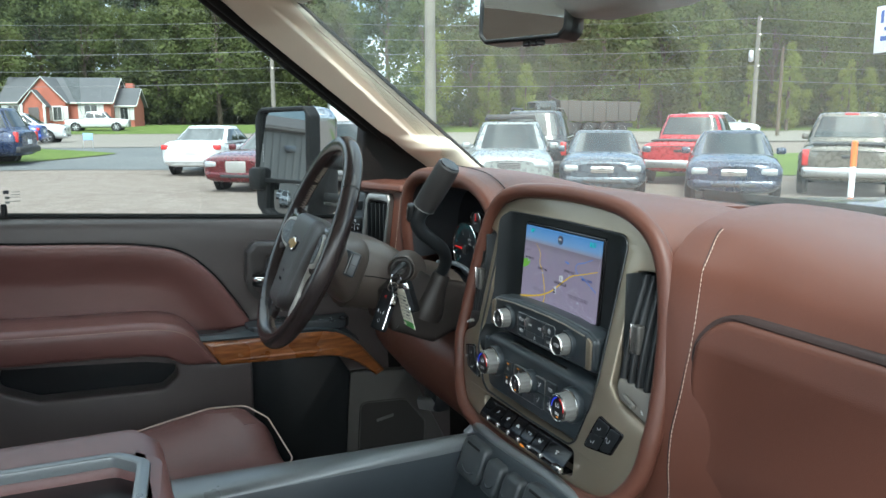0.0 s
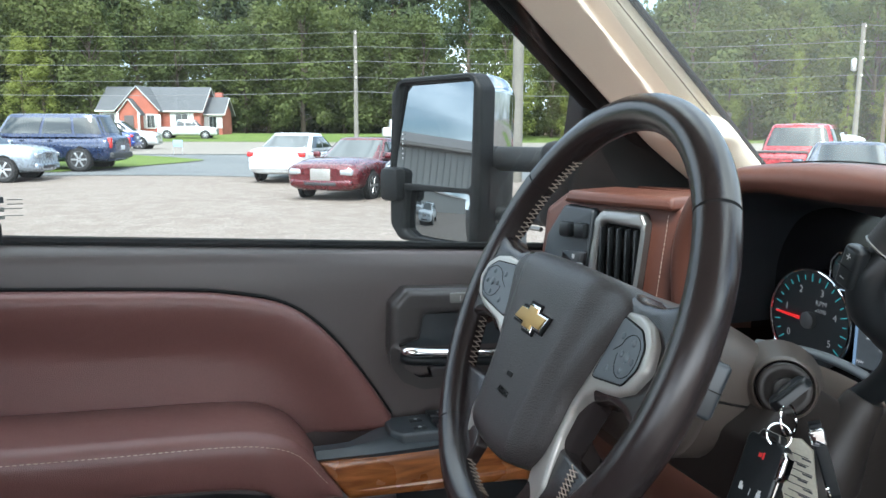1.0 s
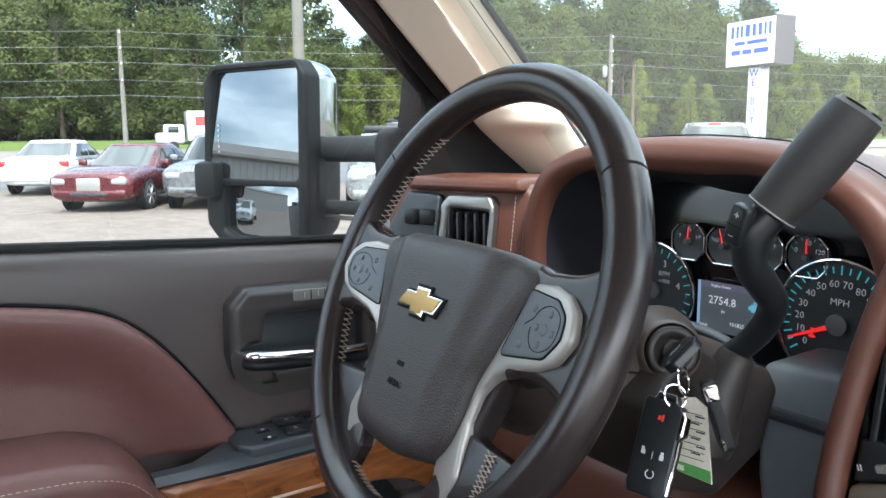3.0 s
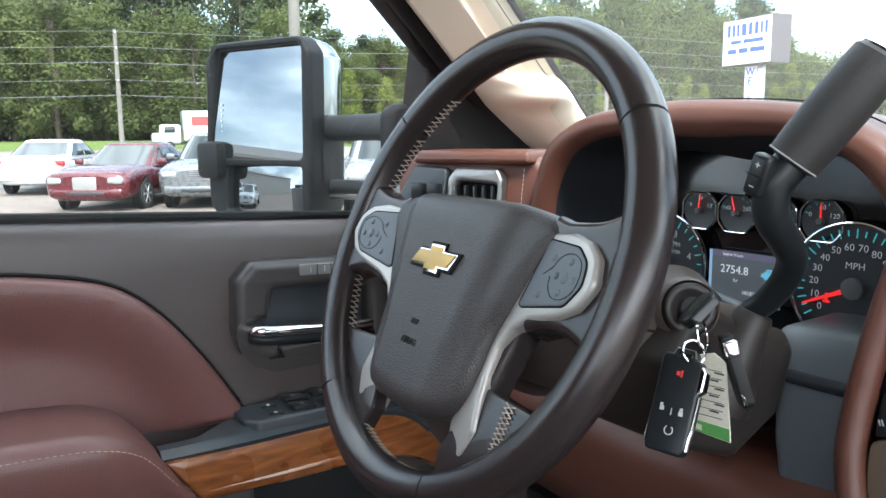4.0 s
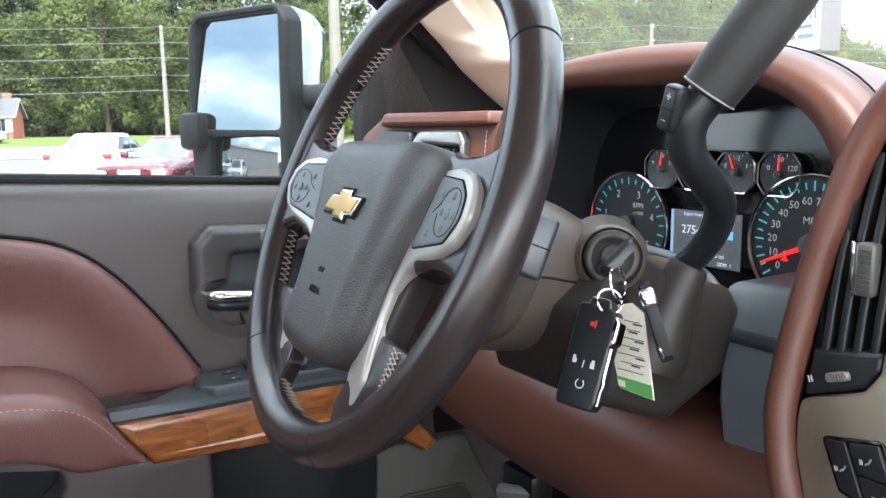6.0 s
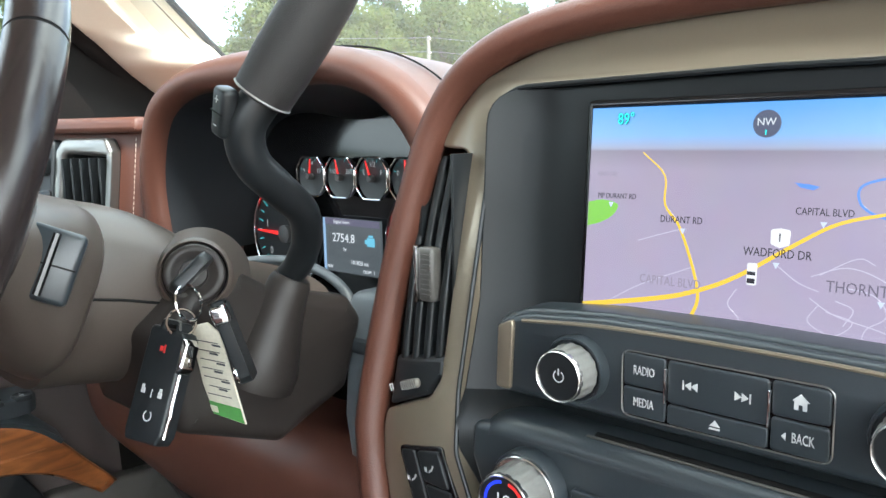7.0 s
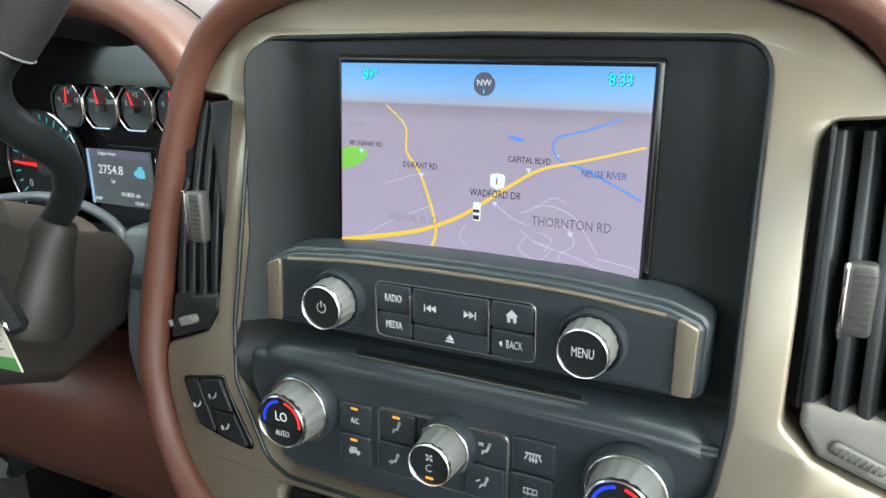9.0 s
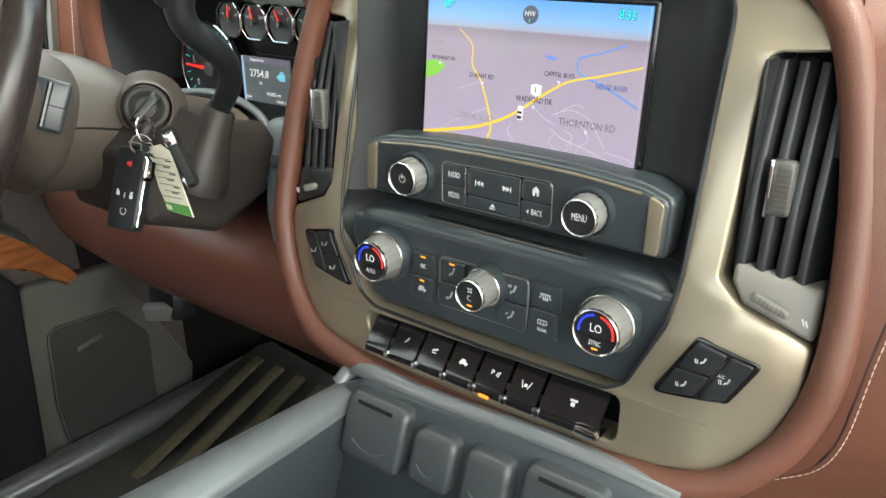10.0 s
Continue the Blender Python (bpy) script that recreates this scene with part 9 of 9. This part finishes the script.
# ---- house, poles, sign, metal building ----
def build_house():
    hs = thing("brick_house", "red brick house with white trim and a grey shingle roof", "house", (-93, -1, 0.87))
    brick = mat("red_brick", (0.33, 0.105, 0.070), 0.85, var=0.25, scale=1.5, fine=14, bump=0.4, dist=0.01)
    shingle = mat("grey_shingle", (0.085, 0.088, 0.092), 0.9, var=0.18, scale=1.0, fine=9, bump=0.4, dist=0.01)
    white = mat("white_trim_paint", (0.50, 0.50, 0.48), 0.6, var=0.04, bump=0.05)
    z0 = 0.80

    def block(x0, x1, y0, y1, zw, zr, axis="y", over=0.35):
        """Brick walls with a gable at each end of the ridge, and two roof slopes."""
        part("wall", rbox(((x0 + x1) / 2, (y0 + y1) / 2, z0 + zw / 2), (x1 - x0, y1 - y0, zw), 0), brick, hs)
        a0, a1, b0, b1 = (y0, y1, x0, x1) if axis == "x" else (x0, x1, y0, y1)
        flip = (lambda u, v, w: (w, u, v)) if axis == "x" else (lambda u, v, w: (u, w, v))
        am = (a0 + a1) / 2
        part("gable", plate([(a0, z0 + zw), (a1, z0 + zw), (am, z0 + zr)], depth=b1 - b0, r=0.01, f=lambda u, v, w: flip(u, v, b1 + w)), brick, hs)
        for aa in (a0 - over, a1 + over):
            sl = [(aa, z0 + zw - 0.30), (aa, z0 + zw - 0.14), (am, z0 + zr + 0.14), (am, z0 + zr)]
            part("roof", plate(sl, depth=b1 - b0 + 2 * over, r=0.01, f=lambda u, v, w: flip(u, v, b1 + over + w)), shingle, hs, "grey shingle roof")
            part("barge_board", tube([flip(aa, z0 + zw - 0.22, b1 + over + 0.03), flip(am, z0 + zr + 0.05, b1 + over + 0.03)], 0.05, 4), white, hs, "white barge board")
        if axis == "y":
            part("eave", tube([(a1 + over, b0 - over, z0 + zw - 0.22), (a1 + over, b1 + over, z0 + zw - 0.22)], 0.10, 4), white, hs)

    block(-98, -91, -8.0, 3.0, 2.8, 5.3, "y")
    block(-95, -89.9, -5.6, -1.2, 2.8, 5.2, "x", 0.25)
    block(-91, -88.6, -5.0, -2.8, 2.4, 3.8, "x", 0.2)
    block(-97, -92.5, 3.0, 5.0, 2.5, 4.2, "y")

    def window(y, z, w, h, x):
        f = part("window", rbox((x + 0.05, y, z), (0.12, w + 0.3, h + 0.3), 0.01), white, hs, "white-framed window")
        part("pane", rbox((x + 0.12, y - w * 0.25, z), (0.04, w * 0.46, h), 0), CAR_GLASS, f)
        part("pane", rbox((x + 0.12, y + w * 0.25, z), (0.04, w * 0.46, h), 0), CAR_GLASS, f)
        for s in (-1, 1):
            part("shutter", rbox((x + 0.06, y + s * (w / 2 + 0.42), z), (0.08, 0.45, h + 0.2), 0.01), white, f)

    window(-6.8, z0 + 1.6, 1.0, 1.4, -91)
    window(1.0, z0 + 1.6, 1.3, 1.5, -91)
    window(-2.0, z0 + 1.5, 0.8, 1.3, -89.9)
    window(4.0, z0 + 1.5, 0.8, 1.2, -92.5)
    part("door", rbox((-88.56, -3.9, z0 + 1.05), (0.08, 1.0, 2.1), 0.01), DOOR_PLASTIC, hs, "dark front door")
    for y in (-5.0, -2.8):
        part("porch_post", rbox((-88.4, y, z0 + 1.2), (0.22, 0.22, 2.4), 0.02), white, hs)
    part("chimney", rbox((-96, 3.9, z0 + 4.1), (0.8, 0.8, 1.6), 0.02), brick, hs)

    hs.matrix_basis = Matrix.Translation((-93, -1, 0.87)) @ pose(0, 0, 0, 0, 0, -17)


build_house()


def utility_pole(label, x, y, h, r, wood, arms=()):
    p = spot(x, y)
    po = thing("utility_pole", label, "utility pole", p, group="poles along the highway")
    part("shaft", tube([(x, y, p.z - 0.3), (x, y, p.z + h * 0.5), (x, y, p.z + h)], [r, r * 0.85, r * 0.7], 12), wood, po)
    for z in arms:
        part("insulator", lathe([(0.04, 0), (0.07, 0.05), (0.05, 0.16)], 10, Matrix.Translation((x + 0.18, y, p.z + z))), PAPER, po)
        part("bracket", rbox((x + 0.09, y, p.z + z), (0.26, 0.06, 0.06), 0.01), wood, po)
    return p


def build_poles():
    wood = mat("weathered_pole_wood", (0.165, 0.152, 0.130), 0.9, var=0.2, scale=2, fine=20, bump=0.4, dist=0.01)
    utility_pole("tall weathered pole at the lot's edge", -22.3, 9.85, 12, 0.19, wood)
    utility_pole("grey pole carrying wires by the highway", -60.4, 13.2, 8.9, 0.19, wood, (5.2, 6.4, 7.5, 8.6))
    p = utility_pole("grey pole carrying wires and a transformer", -43.3, 46.2, 8.9, 0.20, wood, (5.2, 6.4, 7.5, 8.6))
    utility_pole("short brown pole beside the wire pole", -42.0, 47.4, 6.6, 0.15, BARK)
    utility_pole("grey pole carrying wires at the far end", -30.0, 98.0, 9.0, 0.18, wood, (5.2, 6.4, 7.5, 8.6))
    utility_pole("grey pole carrying wires past the house", -76.0, -28.0, 9.0, 0.18, wood, (5.2, 6.4, 7.5, 8.6))
    part("transformer", lathe([(0.16, 0), (0.20, 0.1), (0.20, 0.75), (0.14, 0.85)], 14, Matrix.Translation((-43.6, 45.9, p.z + 5.6))), ALLOY, bpy.data.objects["utility_pole.002"])
    wire = mat("grey_wire", (0.17, 0.17, 0.175), 0.6, bump=0)
    ends = [(-76.0, -28.0), (-60.4, 13.2), (-43.3, 46.2), (-30.0, 98.0)]
    for z, r in ((8.75, 0.013), (7.65, 0.015), (6.55, 0.018), (5.3, 0.013), (4.2, 0.018)):
        for (a, b) in zip(ends, ends[1:]):
            pa, pb = spot(*a), spot(*b)
            pts = []
            for i in range(13):
                t = i / 12
                q = pa.lerp(pb, t)
                pts.append((q.x + 0.2, q.y, q.z + z - 1.6 * t * (1 - t)))
            solo("power_line", tube(pts, r, 5), wire, "sagging grey overhead wire between poles", "overhead wire", "overhead wires")


build_poles()


def build_sign():
    sg = thing("roadside_sign", "white roadside sign board on a blue lettered post", "sign", (-14.4, 21.6, 0.0))
    c = Vector((-14.3, 21.5, 0))
    e, n = Vector((0.98, -0.199, 0)), Vector((-0.199, -0.98, 0))
    gz = spot(c.x, c.y).z

    def at(u, v, w):
        p = c + e * u + n * w
        return (p.x, p.y, v)

    white = mat("white_sign_face", (0.75, 0.76, 0.78), 0.5, var=0.03, bump=0)
    blue = mat("blue_sign_print", (0.05, 0.10, 0.36), 0.5, bump=0)
    dark = mat("dark_sign_cabinet", (0.07, 0.06, 0.065), 0.5, bump=0)
    part("cabinet", plate([(-1.0, 3.47), (1.0, 3.47), (1.0, 4.88), (-1.0, 4.88)], depth=0.75, r=0.02, f=lambda u, v, w: at(u, v, w + 0.30)), dark, sg, "dark sign cabinet")
    fc = part("face", plate([(-0.97, 3.50), (0.97, 3.50), (0.97, 4.85), (-0.97, 4.85)], depth=0.02, r=0.005, f=lambda u, v, w: at(u, v, w + 0.312)), white, sg)
    bm = B()
    for u, w in ((-0.72, 0.12), (-0.52, 0.10), (-0.34, 0.09), (-0.10, 0.18), (0.16, 0.13), (0.40, 0.13), (0.60, 0.08), (0.78, 0.10)):
        plate([(u - w / 2, 4.36), (u + w / 2, 4.36), (u + w / 2, 4.72), (u - w / 2, 4.72)], depth=0.006, r=0.001, seg=1, f=lambda a, v, d: at(a, v, d + 0.320), bm=bm)
    part("name_bars", bm, blue, fc, "plain blue bars in place of a name")
    bm = B()
    for u0, u1, v0, v1 in ((-0.62, -0.20, 4.13, 4.24), (-0.10, 0.68, 4.13, 4.24), (-0.74, -0.38, 3.84, 3.98), (-0.28, 0.08, 3.84, 3.98), (0.18, 0.74, 3.84, 3.98)):
        plate([(u0, v0), (u1, v0), (u1, v1), (u0, v1)], depth=0.006, r=0.001, seg=1, f=lambda a, v, d: at(a, v, d + 0.320), bm=bm)
    part("number_bars", bm, blue, fc)
    part("post", rbox((0, 0, 0), (0.20, 0.20, 3.8), 0.02, Matrix.Translation((*at(0.25, gz + 1.75, -0.1)[:2], gz + 1.75))), ALLOY, sg)
    bd = part("post_board", plate([(-0.26, gz + 0.5), (0.20, gz + 0.5), (0.20, gz + 3.62), (-0.26, gz + 3.62)], depth=0.05, r=0.005, f=lambda u, v, w: at(u, v, w + 0.05)), white, sg, "white board lettered WE BUY CARS")
    rot = Matrix(((e.x, 0, n.x, 0), (e.y, 0, n.y, 0), (0, 1, 0, 0), (0, 0, 0, 1)))
    for i, ch in enumerate("WE BUY CARS"):
        if ch != " ":
            part("letter", merge(B(), letters(ch, 0.34, 0.004), Matrix.Translation(at(-0.03, gz + 3.44 - 0.285 * i, 0.056)) @ rot), blue, bd)
    mk = thing("marker_post", "white marker post with an orange top", "marker post", spot(-9.0, 12.6))
    q = spot(-9.0, 12.6)
    part("shaft", lathe([(0.055, 0), (0.055, 0.85)], 14, Matrix.Translation(q)), white, mk)
    part("orange_top", lathe([(0.058, 0.85), (0.058, 1.3), (0.03, 1.33)], 14, Matrix.Translation(q)), mat("orange_plastic", (0.70, 0.16, 0.03), 0.5, bump=0), mk, "orange plastic top")
    ys = thing("yard_sign", "small blue yard sign in the grass", "yard sign", spot(-38.5, -0.3))
    q = spot(-38.5, -0.3)
    part("board", rbox((q.x, q.y, q.z + 0.55), (0.03, 0.42, 0.32), 0.005), mat("pale_blue_sign", (0.28, 0.42, 0.66), 0.5, bump=0), ys)
    for d in (-0.2, 0.2):
        part("stake", tube([(q.x, q.y + d, q.z - 0.1), (q.x, q.y + d, q.z + 0.4)], 0.012, 6), ALLOY, ys)


build_sign()


def build_shed():
    sh = thing("metal_building", "pale grey ribbed metal building behind the lot", "building", (-8, -30, GROUND))
    wallm = mat("grey_ribbed_metal", (0.40, 0.385, 0.355), 0.55, 0.1, var=0.05, scale=0.5, fine=12, bump=0.1, dist=0.002)
    trim = mat("dark_eave_trim", (0.20, 0.17, 0.15), 0.6, bump=0)
    a, b = Vector((-14.5, -26.0, 0)), Vector((2.0, -38.5, 0))
    e = (b - a).normalized()
    n = Vector((-e.y, e.x, 0))
    ln = (b - a).length
    h = 4.35
    prof = []
    u = 0.0
    while u < ln:
        prof += [(u, 0.0), (u + 0.20, 0.0), (u + 0.23, 0.035), (u + 0.28, 0.035), (u + 0.31, 0.0)]
        u += 0.31
    bm = B()
    rows = [[bm.verts.new(a + e * u + n * w + Vector((0, 0, z))) for u, w in prof] for z in (GROUND, GROUND + h)]
    for i in range(len(prof) - 1):
        bm.faces.new((rows[0][i], rows[0][i + 1], rows[1][i + 1], rows[1][i]))
    part("front_wall", bm, wallm, sh, sharp=20)
    core = Matrix.Translation(a + e * ln / 2 - n * 7.6 + Vector((0, 0, GROUND + h / 2))) @ Matrix(((e.x, n.x, 0, 0), (e.y, n.y, 0, 0), (0, 0, 1, 0), (0, 0, 0, 1)))
    part("walls", rbox((0, 0, 0), (ln, 15, h - 0.05), 0, core), wallm, sh)
    rf = [(-0.3, h - 0.05), (-0.3, h + 0.12), (-7.6, h + 1.3), (-15.5, h + 0.12), (-15.5, h - 0.05)]
    part("roof", plate(rf, depth=ln + 0.6, r=0.01, f=lambda u, v, w: tuple(a + e * (ln + 0.3 + w) + n * (u + 0.45) + Vector((0, 0, GROUND + v)))), trim, sh, "low-pitched metal roof")
    part("eave", tube([a + n * 0.12 + Vector((0, 0, GROUND + h)), b + n * 0.12 + Vector((0, 0, GROUND + h))], 0.10, 6), trim, sh)
    part("wall_lamp", rbox((0, 0, 0), (0.5, 0.2, 0.25), 0.03, Matrix.Translation(a + e * 5.0 + n * 0.12 + Vector((0, 0, GROUND + 3.6)))), ALLOY, sh)


build_shed()
